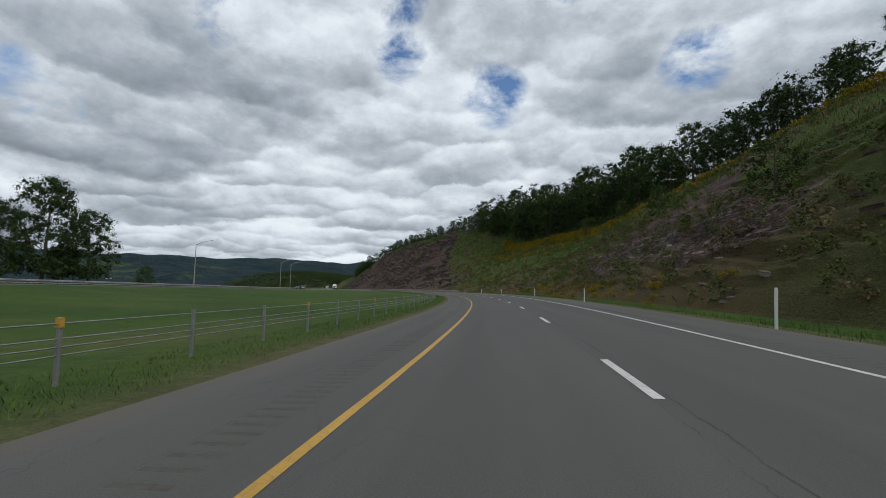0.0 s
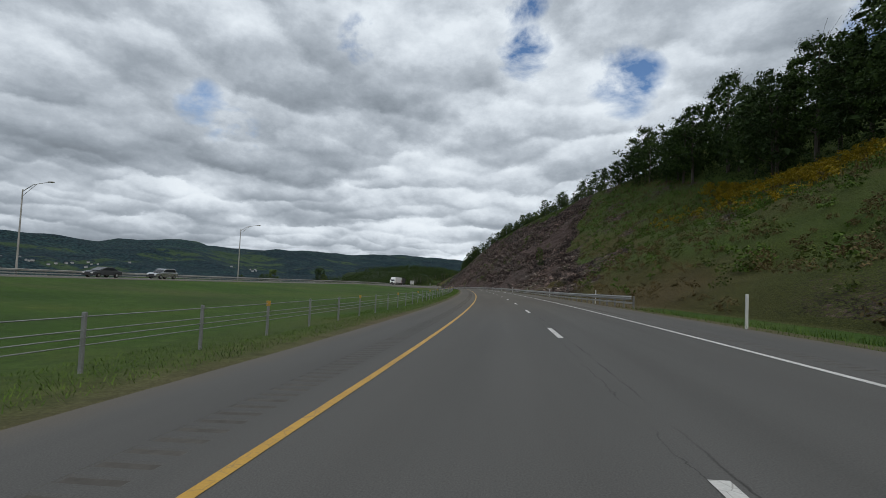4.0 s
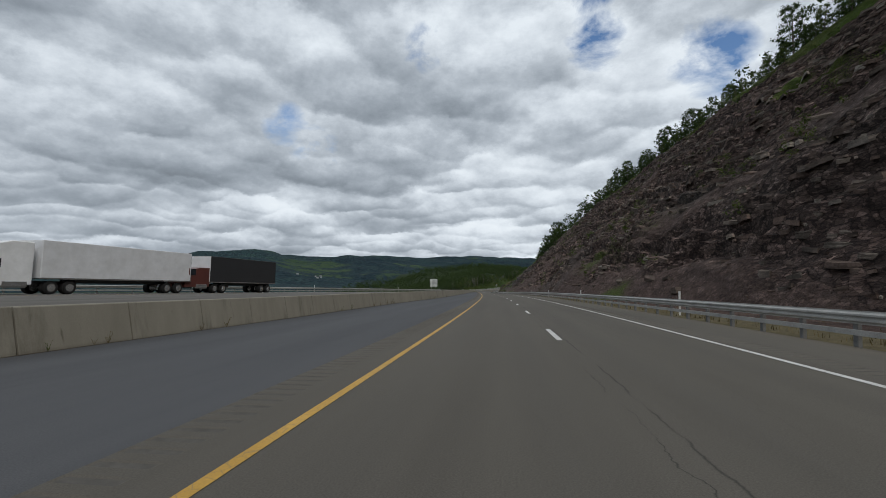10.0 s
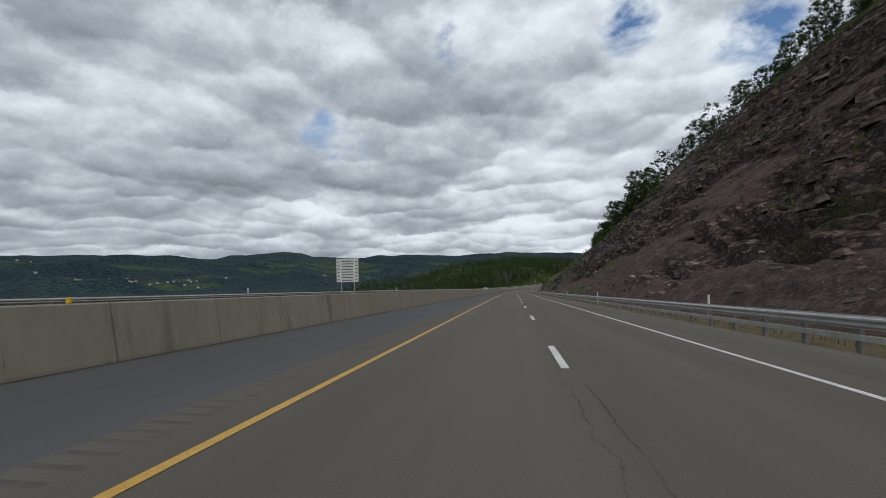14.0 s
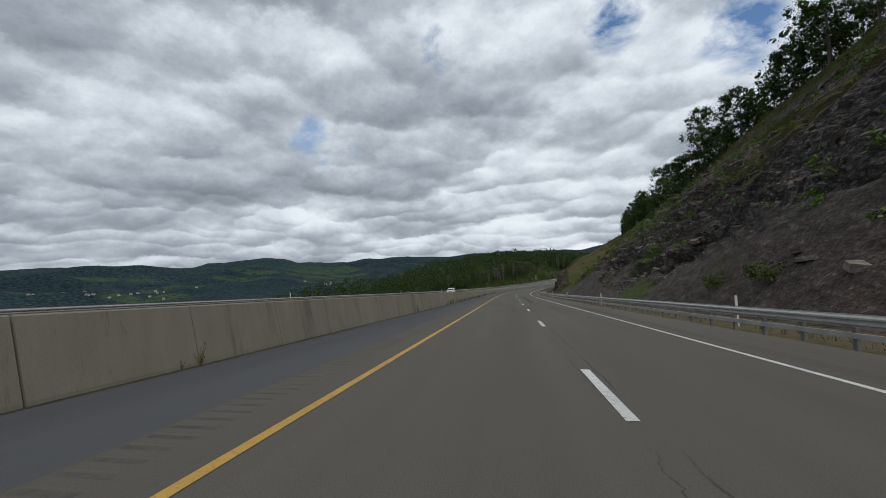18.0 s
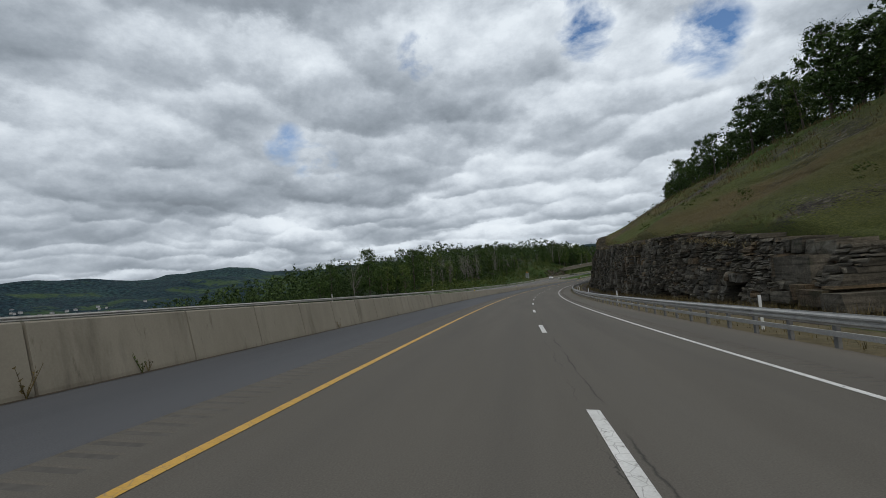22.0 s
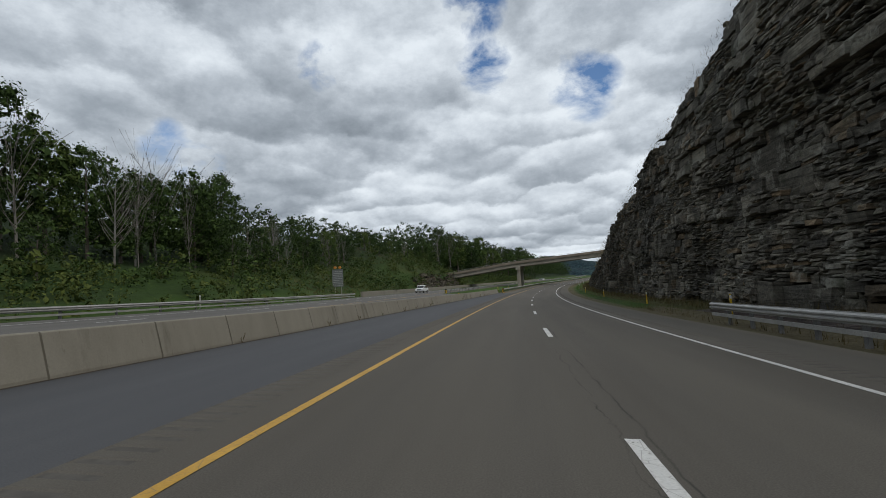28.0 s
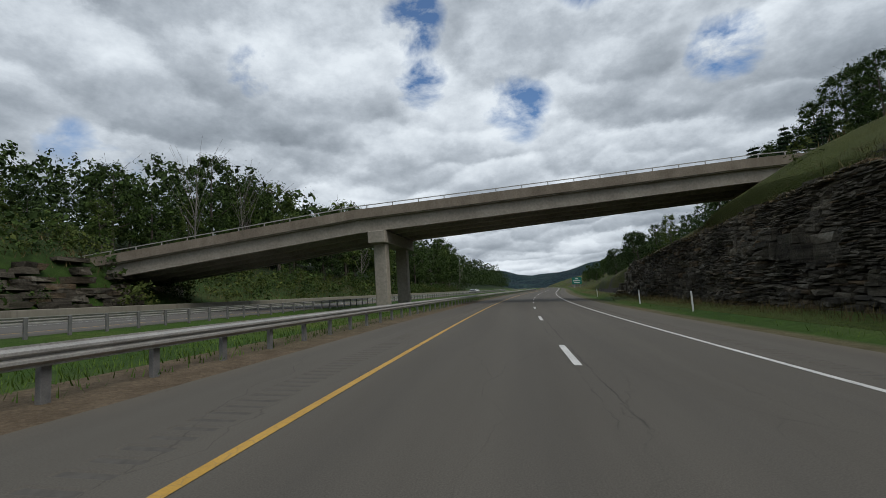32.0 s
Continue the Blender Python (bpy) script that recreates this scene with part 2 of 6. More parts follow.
sky()
sun = new("sun", bpy.data.lights.new("sun", "SUN"))
sun.data.energy, sun.data.angle, sun.data.color = 1.5, radians(28), (1.0, 0.94, 0.86)
_az = (math.sin(SUN_AZ) * math.cos(SUN_EL), math.cos(SUN_AZ) * math.cos(SUN_EL), math.sin(SUN_EL))
sun.matrix_world = look([600 * v for v in _az], (0, 0, 0))


# ---- materials ----
def material(name, rough=0.8, metal=0.0):
    m = bpy.data.materials.new(name)
    m.use_nodes = True
    b = m.node_tree.nodes["Principled BSDF"]
    b.inputs["Roughness"].default_value = rough
    b.inputs["Metallic"].default_value = metal
    if rough > 0.7 and metal == 0:
        b.inputs["Specular IOR Level"].default_value = 0.15
    return m, m.node_tree.nodes, m.node_tree.links, b


def noise_node(n, l, scale, detail=4.0, rough=0.55, vec=None, stretch=None, dist=0.0):
    x = n.new("ShaderNodeTexNoise")
    x.inputs["Scale"].default_value = scale
    x.inputs["Detail"].default_value = detail
    x.inputs["Roughness"].default_value = rough
    x.inputs["Distortion"].default_value = dist
    if vec is None:
        vec = n.new("ShaderNodeTexCoord").outputs["Object"]
    if stretch:
        mp = n.new("ShaderNodeMapping")
        mp.inputs["Scale"].default_value = stretch
        l.new(vec, mp.inputs[0])
        vec = mp.outputs[0]
    l.new(vec, x.inputs["Vector"])
    return x.outputs["Fac"]


def ramp(n, l, fac, stops):
    r = n.new("ShaderNodeValToRGB")
    e = r.color_ramp.elements
    while len(e) < len(stops):
        e.new(0.5)
    for el, (p, c) in zip(e, stops):
        el.position = p
        el.color = (*c, 1)
    l.new(fac, r.inputs[0])
    return r.outputs[0]


def blend(n, l, fac, a, b, kind="MIX"):
    m = n.new("ShaderNodeMix")
    m.data_type, m.blend_type = "RGBA", kind
    for v, k in ((fac, "Factor"), (a, "A"), (b, "B")):
        if isinstance(v, (int, float)):
            m.inputs[k].default_value = v
        elif isinstance(v, tuple):
            m.inputs[k].default_value = (*v, 1)
        else:
            l.new(v, m.inputs[k])
    return m.outputs["Result"]


def bump(n, l, b, height, strength=0.4, distance=0.02):
    x = n.new("ShaderNodeBump")
    x.inputs["Strength"].default_value = strength
    x.inputs["Distance"].default_value = distance
    l.new(height, x.inputs["Height"])
    l.new(x.outputs[0], b.inputs["Normal"])


def grey(n, l, fac, lo, hi, a=0.3, c=0.7):
    return ramp(n, l, fac, [(a, lo), (c, hi)])


def simple(name, lo, hi, scale, rough=0.8, metal=0.0, bs=0.3, bd=0.01, stretch=None):
    """A surface with broad stains and fine grain."""
    m, n, l, b = material(name, rough, metal)
    f1 = noise_node(n, l, scale, 6, 0.6, stretch=stretch)
    f2 = noise_node(n, l, scale * 14, 4, 0.6)
    c = grey(n, l, f1, lo, hi)
    g = grey(n, l, f2, (0.8, 0.8, 0.8), (1.15, 1.15, 1.15))
    l.new(blend(n, l, 1.0, c, g, "MULTIPLY"), b.inputs["Base Color"])
    bump(n, l, b, f2, bs, bd)
    return m


def asphalt(name, lo, hi, wear=True):
    m, n, l, b = material(name, 0.85)
    uv = n.new("ShaderNodeUVMap").outputs[0]
    f1 = noise_node(n, l, 0.35, 5, 0.6, uv, (0.12, 1.6, 1))
    f2 = noise_node(n, l, 60, 3, 0.7, uv)
    c = grey(n, l, f1, lo, hi)
    if wear:
        sx = n.new("ShaderNodeSeparateXYZ")
        l.new(uv, sx.inputs[0])
        mr = n.new("ShaderNodeMapRange")
        l.new(sx.outputs[0], mr.inputs[0])
        mr.inputs[1].default_value, mr.inputs[2].default_value = 150.0, 175.0
        c = blend(n, l, mr.outputs[0], grey(n, l, f1, (0.083, 0.083, 0.080), (0.108, 0.107, 0.103)), c)
    # cracks that run along and across the lanes
    vo = n.new("ShaderNodeTexVoronoi")
    vo.feature = "DISTANCE_TO_EDGE"
    vo.inputs["Scale"].default_value = 0.5
    mp = n.new("ShaderNodeMapping")
    mp.inputs["Scale"].default_value = (0.16, 1.0, 1)
    ad = n.new("ShaderNodeVectorMath")
    ad.operation = "ADD"
    nz = n.new("ShaderNodeTexNoise")
    nz.inputs["Scale"].default_value = 0.7
    nz.inputs["Detail"].default_value = 5
    l.new(uv, nz.inputs["Vector"])
    l.new(uv, ad.inputs[0])
    l.new(nz.outputs["Color"], ad.inputs[1])
    l.new(ad.outputs[0], mp.inputs[0])
    l.new(mp.outputs[0], vo.inputs["Vector"])
    crack = ramp(n, l, vo.outputs["Distance"], [(0.0, (0.45, 0.45, 0.45)), (0.003, (0, 0, 0))])
    patch = grey(n, l, noise_node(n, l, 0.05, 2, 0.5, uv), (0, 0, 0), (1, 1, 1), 0.56, 0.66)
    c = blend(n, l, blend(n, l, 1.0, crack, patch, "MULTIPLY"), c, (0.03, 0.029, 0.028))
    if wear:
        # the paving joint beside the lane line, and darker tracks where tyres run
        sp = n.new("ShaderNodeSeparateXYZ")
        l.new(uv, sp.inputs[0])
        wob = noise_node(n, l, 0.9, 5, 0.65, uv)

        def bands(at, width, wobble):
            x = n.new("ShaderNodeMath")
            x.operation = "MULTIPLY_ADD"
            l.new(wob, x.inputs[0])
            x.inputs[1].default_value = wobble
            l.new(sp.outputs[1], x.inputs[2])
            y = n.new("ShaderNodeMath")
            y.operation = "SUBTRACT"
            l.new(x.outputs[0], y.inputs[0])
            y.inputs[1].default_value = at + wobble * 0.5
            z = n.new("ShaderNodeMath")
            z.operation = "ABSOLUTE"
            l.new(y.outputs[0], z.inputs[0])
            return ramp(n, l, z.outputs[0], [(0.0, (1, 1, 1)), (width, (0, 0, 0))])

        gapn = grey(n, l, noise_node(n, l, 0.35, 3, 0.5, uv), (0, 0, 0), (0.8, 0.8, 0.8), 0.42, 0.55)
        for at, width, wobble in ((0.16, 0.022, 0.25), (-0.10, 0.012, 0.5)):
            c = blend(n, l, blend(n, l, 1.0, bands(at, width, wobble), gapn, "MULTIPLY"), c, (0.03, 0.029, 0.028))
        for at in (-2.75, -0.95, 0.95, 2.75):
            c = blend(n, l, blend(n, l, 0.16, (0, 0, 0), bands(at, 0.5, 0.1)), c, (0.07, 0.067, 0.063))
        # dust blown to the shoulders' edges
        for at in (-6.7, 6.45):
            c = blend(n, l, blend(n, l, 0.6, (0, 0, 0), bands(at, 0.8, 0.9)), c, (0.14, 0.12, 0.095))
    g = grey(n, l, f2, (0.78, 0.78, 0.78), (1.2, 1.2, 1.2))
    l.new(blend(n, l, 1.0, c, g, "MULTIPLY"), b.inputs["Base Color"])
    bump(n, l, b, f2, 0.5, 0.006)
    return m


M_ROAD = asphalt("worn_asphalt", (0.086, 0.079, 0.068), (0.114, 0.105, 0.090))
M_DARK = asphalt("shoulder_asphalt", (0.066, 0.068, 0.073), (0.090, 0.092, 0.098), False)
M_OPP = asphalt("far_asphalt", (0.10, 0.096, 0.09), (0.135, 0.13, 0.12), False)


def marking(name, lo, hi, worn):
    """Road paint, chipped and cracked down to the asphalt."""
    m, n, l, b = material(name, 0.65)
    pos = n.new("ShaderNodeNewGeometry").outputs["Position"]
    c = grey(n, l, noise_node(n, l, 1.2, 4, 0.6, pos), lo, hi)
    c = blend(n, l, 1.0, c, grey(n, l, noise_node(n, l, 40, 3, 0.6, pos), (0.88, 0.88, 0.88), (1.08, 1.08, 1.08)), "MULTIPLY")
    chips = grey(n, l, noise_node(n, l, 9, 7, 0.7, pos), (0, 0, 0), (0.8, 0.8, 0.8), worn, worn + 0.05)
    vo = n.new("ShaderNodeTexVoronoi")
    vo.feature = "DISTANCE_TO_EDGE"
    vo.inputs["Scale"].default_value = 6.0
    l.new(pos, vo.inputs["Vector"])
    crack = ramp(n, l, vo.outputs["Distance"], [(0.0, (0.6, 0.6, 0.6)), (0.03, (0, 0, 0))])
    c = blend(n, l, chips, c, (0.095, 0.088, 0.08))
    c = blend(n, l, crack, c, (0.12, 0.112, 0.10))
    l.new(c, b.inputs["Base Color"])
    return m


M_YEL = marking("yellow_paint", (0.42, 0.24, 0.03), (0.52, 0.31, 0.05), 0.66)
M_WHT = marking("white_paint", (0.48, 0.48, 0.46), (0.64, 0.64, 0.62), 0.62)
M_SOIL = simple("packed_dirt", (0.035, 0.030, 0.024), (0.075, 0.062, 0.048), 2.0, 0.95)


def rubber():
    """Tyre rubber left on the asphalt, thin enough to see it through."""
    m, n, l, b = material("tyre_rubber", 0.8)
    b.inputs["Base Color"].default_value = (0.028, 0.028, 0.03, 1)
    uv = n.new("ShaderNodeUVMap").outputs[0]
    f = grey(n, l, noise_node(n, l, 1.0, 5, 0.7, uv, (0.5, 14, 1)), (0, 0, 0), (0.62, 0.62, 0.62), 0.3, 0.7)
    l.new(f, b.inputs["Alpha"])
    return m


M_RUBB = rubber()


def concrete(name, lo, hi):
    """Cast concrete with faint vertical streaks and a few dark runs."""
    m, n, l, b = material(name, 0.9)
    pos = n.new("ShaderNodeNewGeometry").outputs["Position"]
    f1 = noise_node(n, l, 0.25, 4, 0.5, pos)
    f2 = noise_node(n, l, 2.6, 5, 0.6, pos, (1, 1, 0.16))
    f3 = noise_node(n, l, 30, 3, 0.6, pos)
    f4 = noise_node(n, l, 0.8, 6, 0.65, pos, (1, 1, 0.1))
    c = grey(n, l, f1, lo, hi)
    c = blend(n, l, 1.0, c, grey(n, l, f2, (0.9, 0.89, 0.88), (1.05, 1.05, 1.05)), "MULTIPLY")
    c = blend(n, l, 1.0, c, grey(n, l, f3, (0.94, 0.94, 0.94), (1.05, 1.05, 1.05)), "MULTIPLY")
    c = blend(n, l, 1.0, c, grey(n, l, f4, (1, 1, 1), (0.52, 0.51, 0.50), 0.57, 0.72), "MULTIPLY")
    f5 = noise_node(n, l, 5.0, 5, 0.7, pos, (1, 1, 0.05))
    c = blend(n, l, 1.0, c, grey(n, l, f5, (1, 1, 1), (0.6, 0.59, 0.57), 0.62, 0.74), "MULTIPLY")
    l.new(c, b.inputs["Base Color"])
    bump(n, l, b, f3, 0.2, 0.006)
    return m


M_CONC = concrete("concrete", (0.216, 0.203, 0.168), (0.243, 0.229, 0.190))
M_BRDG = simple("bridge_concrete", (0.25, 0.225, 0.19), (0.36, 0.33, 0.28), 0.3, 0.9, bs=0.3, bd=0.01, stretch=(1, 1, 0.3))
M_PARA = simple("stained_concrete", (0.15, 0.125, 0.098), (0.27, 0.235, 0.19), 0.5, 0.9, bs=0.3, bd=0.01, stretch=(1, 1, 0.4))
M_GALV = simple("galvanized_steel", (0.30, 0.295, 0.28), (0.42, 0.41, 0.39), 2.0, 0.55, 0.3, 0.1, 0.004)
M_POST = simple("weathered_steel", (0.14, 0.14, 0.14), (0.22, 0.22, 0.215), 4.0, 0.65, 0.4, 0.15, 0.004)
M_BARK = simple("bark", (0.06, 0.05, 0.04), (0.13, 0.115, 0.1), 3.0, 0.95, bs=0.6, bd=0.03, stretch=(1, 1, 0.2))
M_DEAD = simple("bare_wood", (0.13, 0.122, 0.11), (0.24, 0.225, 0.205), 3.0, 0.9, bs=0.4, bd=0.02)


def leaves(name, lo, hi):
    m, n, l, b = material(name, 0.75)
    f = n.new("ShaderNodeNewGeometry").outputs["Random Per Island"]
    c = ramp(n, l, f, [(0.0, lo), (1.0, hi)])
    f2 = noise_node(n, l, 0.35, 3, 0.5)
    g = grey(n, l, f2, (0.72, 0.75, 0.7), (1.25, 1.2, 1.1))
    l.new(blend(n, l, 1.0, c, g, "MULTIPLY"), b.inputs["Base Color"])
    return m


M_LEAF = leaves("leaf_green", (0.018, 0.036, 0.010), (0.062, 0.104, 0.026))
M_LEAF2 = leaves("leaf_light", (0.045, 0.075, 0.018), (0.10, 0.14, 0.035))
M_LEAF3 = leaves("leaf_deep", (0.017, 0.034, 0.012), (0.048, 0.080, 0.025))
M_WOOD = leaves("leaf_woods", (0.016, 0.033, 0.011), (0.054, 0.087, 0.024))
M_PINE = leaves("needles", (0.012, 0.028, 0.014), (0.03, 0.055, 0.024))
M_GOLD = leaves("goldenrod", (0.14, 0.11, 0.008), (0.34, 0.24, 0.012))
M_SHRB = leaves("shrub_leaf", (0.04, 0.06, 0.016), (0.095, 0.12, 0.03))
M_DRY = leaves("dry_grass", (0.075, 0.060, 0.028), (0.15, 0.118, 0.055))
M_GRS = leaves("grass_blade", (0.045, 0.092, 0.014), (0.105, 0.165, 0.032))


def ground_mat():
    m, n, l, b = material("ground", 0.95)
    pos = n.new("ShaderNodeNewGeometry").outputs["Position"]
    at = n.new("ShaderNodeAttribute")
    at.attribute_name = "bare"
    f1 = noise_node(n, l, 0.06, 6, 0.6, pos)
    f2 = noise_node(n, l, 1.7, 6, 0.7, pos)
    f3 = noise_node(n, l, 14, 3, 0.7, pos)
    g = ramp(n, l, f1, [(0.35, (0.027, 0.060, 0.010)), (0.55, (0.042, 0.085, 0.013)), (0.7, (0.074, 0.096, 0.022))])
    g = blend(n, l, 1.0, g, grey(n, l, f2, (0.7, 0.72, 0.7), (1.3, 1.25, 1.2)), "MULTIPLY")
    d = grey(n, l, f2, (0.085, 0.064, 0.042), (0.165, 0.125, 0.085))
    c = blend(n, l, at.outputs["Fac"], g, d)
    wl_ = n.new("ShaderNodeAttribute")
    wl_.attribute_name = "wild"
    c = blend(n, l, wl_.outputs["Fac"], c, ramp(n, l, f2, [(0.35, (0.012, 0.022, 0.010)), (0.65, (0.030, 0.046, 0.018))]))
    c = blend(n, l, 1.0, c, grey(n, l, f3, (0.7, 0.7, 0.7), (1.25, 1.25, 1.25)), "MULTIPLY")
    l.new(c, b.inputs["Base Color"])
    bump(n, l, b, f3, 0.8, 0.08)
    return m


def hill_mat():
    """Weathered shale with thin soil and green growth where the attribute says so."""
    m, n, l, b = material("shale_slope", 0.95)
    geo = n.new("ShaderNodeNewGeometry")
    pos = geo.outputs["Position"]
    uv = n.new("ShaderNodeUVMap").outputs[0]

    def attr(k):
        a = n.new("ShaderNodeAttribute")
        a.attribute_name = k
        return a.outputs["Fac"]

    f1 = noise_node(n, l, 0.05, 6, 0.6, pos)
    f2 = noise_node(n, l, 0.55, 8, 0.7, pos, (1, 1, 3.2))
    f3 = noise_node(n, l, 5.0, 6, 0.75, pos, (1, 1, 2.2))
    red = ramp(n, l, f2, [(0.3, (0.058, 0.039, 0.035)), (0.5, (0.122, 0.087, 0.077)), (0.72, (0.22, 0.166, 0.150))])
    gry = ramp(n, l, f2, [(0.3, (0.042, 0.039, 0.036)), (0.5, (0.098, 0.090, 0.083)), (0.72, (0.19, 0.176, 0.162))])
    rock = blend(n, l, attr("grey"), red, gry)
    rock = blend(n, l, 1.0, rock, grey(n, l, f3, (0.6, 0.6, 0.6), (1.4, 1.37, 1.33)), "MULTIPLY")
    loose = blend(n, l, 1.0, rock, (0.82, 0.80, 0.79), "MULTIPLY")
    pv = n.new("ShaderNodeTexVoronoi")
    pv.inputs["Scale"].default_value = 5.5
    l.new(pos, pv.inputs["Vector"])
    pc = n.new("ShaderNodeSeparateColor")
    l.new(pv.outputs["Color"], pc.inputs[0])
    loose = blend(n, l, 1.0, loose, ramp(n, l, pc.outputs[0], [(0.0, (0.62, 0.62, 0.62)), (0.6, (0.95, 0.95, 0.95)), (0.86, (1.1, 1.1, 1.1)), (0.95, (1.35, 1.34, 1.32)), (1.0, (1.7, 1.68, 1.65))]), "MULTIPLY")
    # broken pieces at two sizes, each with its own tone and dark gaps between
    wob = n.new("ShaderNodeVectorMath")
    wob.operation = "MULTIPLY_ADD"
    nz = n.new("ShaderNodeTexNoise")
    nz.inputs["Scale"].default_value = 1.3
    nz.inputs["Detail"].default_value = 4
    l.new(pos, nz.inputs["Vector"])
    l.new(nz.outputs["Color"], wob.inputs[0])
    wob.inputs[1].default_value = (0.7, 0.7, 0.35)
    l.new(pos, wob.inputs[2])
    relief = []
    for sc, lo, hi in ((0.95, 0.55, 1.5), (3.1, 0.5, 1.65)):
        mp = n.new("ShaderNodeMapping")
        mp.inputs["Scale"].default_value = (0.7, 0.7, 1.7)
        mp.inputs["Rotation"].default_value = (0.12, -0.1, 0)
        l.new(wob.outputs[0], mp.inputs[0])
        vo = n.new("ShaderNodeTexVoronoi")
        vo.inputs["Scale"].default_value = sc
        ve = n.new("ShaderNodeTexVoronoi")
        ve.feature = "DISTANCE_TO_EDGE"
        ve.inputs["Scale"].default_value = sc
        l.new(mp.outputs[0], vo.inputs["Vector"])
        l.new(mp.outputs[0], ve.inputs["Vector"])
        sp = n.new("ShaderNodeSeparateColor")
        l.new(vo.outputs["Color"], sp.inputs[0])
        rock = blend(n, l, 1.0, rock, ramp(n, l, sp.outputs[0], [(0.0, (lo, lo, lo)), (0.7, (1, 0.99, 0.98)), (0.85, (hi, hi * 0.99, hi * 0.97)), (1.0, (hi, hi, hi))]), "MULTIPLY")
        gapc = ramp(n, l, ve.outputs["Distance"], [(0.0, (0.42, 0.42, 0.42)), (0.10, (1, 1, 1))])
        rock = blend(n, l, 1.0, rock, gapc, "MULTIPLY")
        relief.append((sp.outputs[1], ve.outputs["Distance"]))
    rock = blend(n, l, attr("scree"), rock, loose)
    grs = ramp(n, l, f3, [(0.3, (0.026, 0.044, 0.009)), (0.55, (0.062, 0.098, 0.017)), (0.75, (0.118, 0.126, 0.030))])
    dry = ramp(n, l, f3, [(0.3, (0.05, 0.042, 0.019)), (0.7, (0.13, 0.102, 0.042))])
    grs = blend(n, l, attr("dry"), grs, dry)
    f5 = noise_node(n, l, 16, 5, 0.75, pos)
    grs = blend(n, l, 1.0, grs, grey(n, l, f5, (0.45, 0.46, 0.45), (1.6, 1.55, 1.5), 0.36, 0.64), "MULTIPLY")
    ad = n.new("ShaderNodeMath")
    ad.operation = "ADD"
    l.new(attr("veg"), ad.inputs[0])
    l.new(f3, ad.inputs[1])
    edge = grey(n, l, ad.outputs[0], (0, 0, 0), (1, 1, 1), 0.92, 1.12)
    l.new(blend(n, l, edge, rock, grs), b.inputs["Base Color"])
    sm = n.new("ShaderNodeMath")
    sm.operation = "MULTIPLY_ADD"
    l.new(relief[0][0], sm.inputs[0])
    sm.inputs[1].default_value = 1.0
    s2 = n.new("ShaderNodeMath")
    s2.operation = "MULTIPLY_ADD"
    l.new(relief[1][0], s2.inputs[0])
    s2.inputs[1].default_value = 0.5
    l.new(f3, s2.inputs[2])
    l.new(s2.outputs[0], sm.inputs[2])
    bump(n, l, b, sm.outputs[0], 1.0, 0.28)
    return m


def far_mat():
    m, n, l, b = material("far_forest_hazed", 1.0)
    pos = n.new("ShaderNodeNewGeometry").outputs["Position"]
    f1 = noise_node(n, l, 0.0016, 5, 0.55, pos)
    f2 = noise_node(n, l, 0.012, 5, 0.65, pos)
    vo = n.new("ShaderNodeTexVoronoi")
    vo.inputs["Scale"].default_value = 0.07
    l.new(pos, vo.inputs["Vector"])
    # wood tones lean to blue: distance haze put into the base colour
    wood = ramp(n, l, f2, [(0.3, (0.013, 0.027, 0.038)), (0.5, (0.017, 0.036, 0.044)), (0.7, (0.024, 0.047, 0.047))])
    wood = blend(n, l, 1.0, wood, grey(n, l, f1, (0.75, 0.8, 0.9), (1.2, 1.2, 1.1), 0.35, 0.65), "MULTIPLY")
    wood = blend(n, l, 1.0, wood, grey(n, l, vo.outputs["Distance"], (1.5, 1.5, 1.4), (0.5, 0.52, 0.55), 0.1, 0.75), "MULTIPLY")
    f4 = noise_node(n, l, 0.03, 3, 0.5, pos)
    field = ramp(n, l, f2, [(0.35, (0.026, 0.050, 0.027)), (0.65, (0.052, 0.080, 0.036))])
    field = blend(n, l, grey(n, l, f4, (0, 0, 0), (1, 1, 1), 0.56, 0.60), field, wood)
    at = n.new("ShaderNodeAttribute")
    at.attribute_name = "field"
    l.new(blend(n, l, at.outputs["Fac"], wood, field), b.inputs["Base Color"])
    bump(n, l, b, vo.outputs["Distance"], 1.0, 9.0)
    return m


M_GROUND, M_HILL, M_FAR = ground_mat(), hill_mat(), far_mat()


# ---- mesh helpers ----
def mesh_np(name, verts, faces, mat=None, uv=None, smooth=False, attrs=None):
    """A mesh from arrays; faces is one array of equal polygons."""
    verts, faces = np.asarray(verts, np.float32), np.asarray(faces, np.int32)
    me = bpy.data.meshes.new(name)
    k = faces.shape[1]
    me.vertices.add(len(verts))
    me.vertices.foreach_set("co", verts.ravel())
    me.loops.add(faces.size)
    me.loops.foreach_set("vertex_index", faces.ravel())
    me.polygons.add(len(faces))
    me.polygons.foreach_set("loop_start", np.arange(0, faces.size, k, dtype=np.int32))
    me.polygons.foreach_set("loop_total", np.full(len(faces), k, np.int32))
    if uv is not None:
        lay = me.uv_layers.new(name="UVMap")
        lay.data.foreach_set("uv", np.asarray(uv, np.float32)[faces.ravel()].ravel())
    for key, val in (attrs or {}).items():
        a = me.attributes.new(key, "FLOAT", "POINT")
        a.data.foreach_set("value", np.asarray(val, np.float32))
    if mat:
        me.materials.append(mat)
    me.update(calc_edges=True)
    me.validate()
    me.polygons.foreach_set("use_smooth", np.full(len(me.polygons), smooth))
    return me


def grid_faces(ns, nd):
    i = np.arange(ns - 1)[:, None] * nd + np.arange(nd - 1)[None]
    i = i.ravel()
    return np.stack([i, i + 1, i + nd + 1, i + nd], -1)


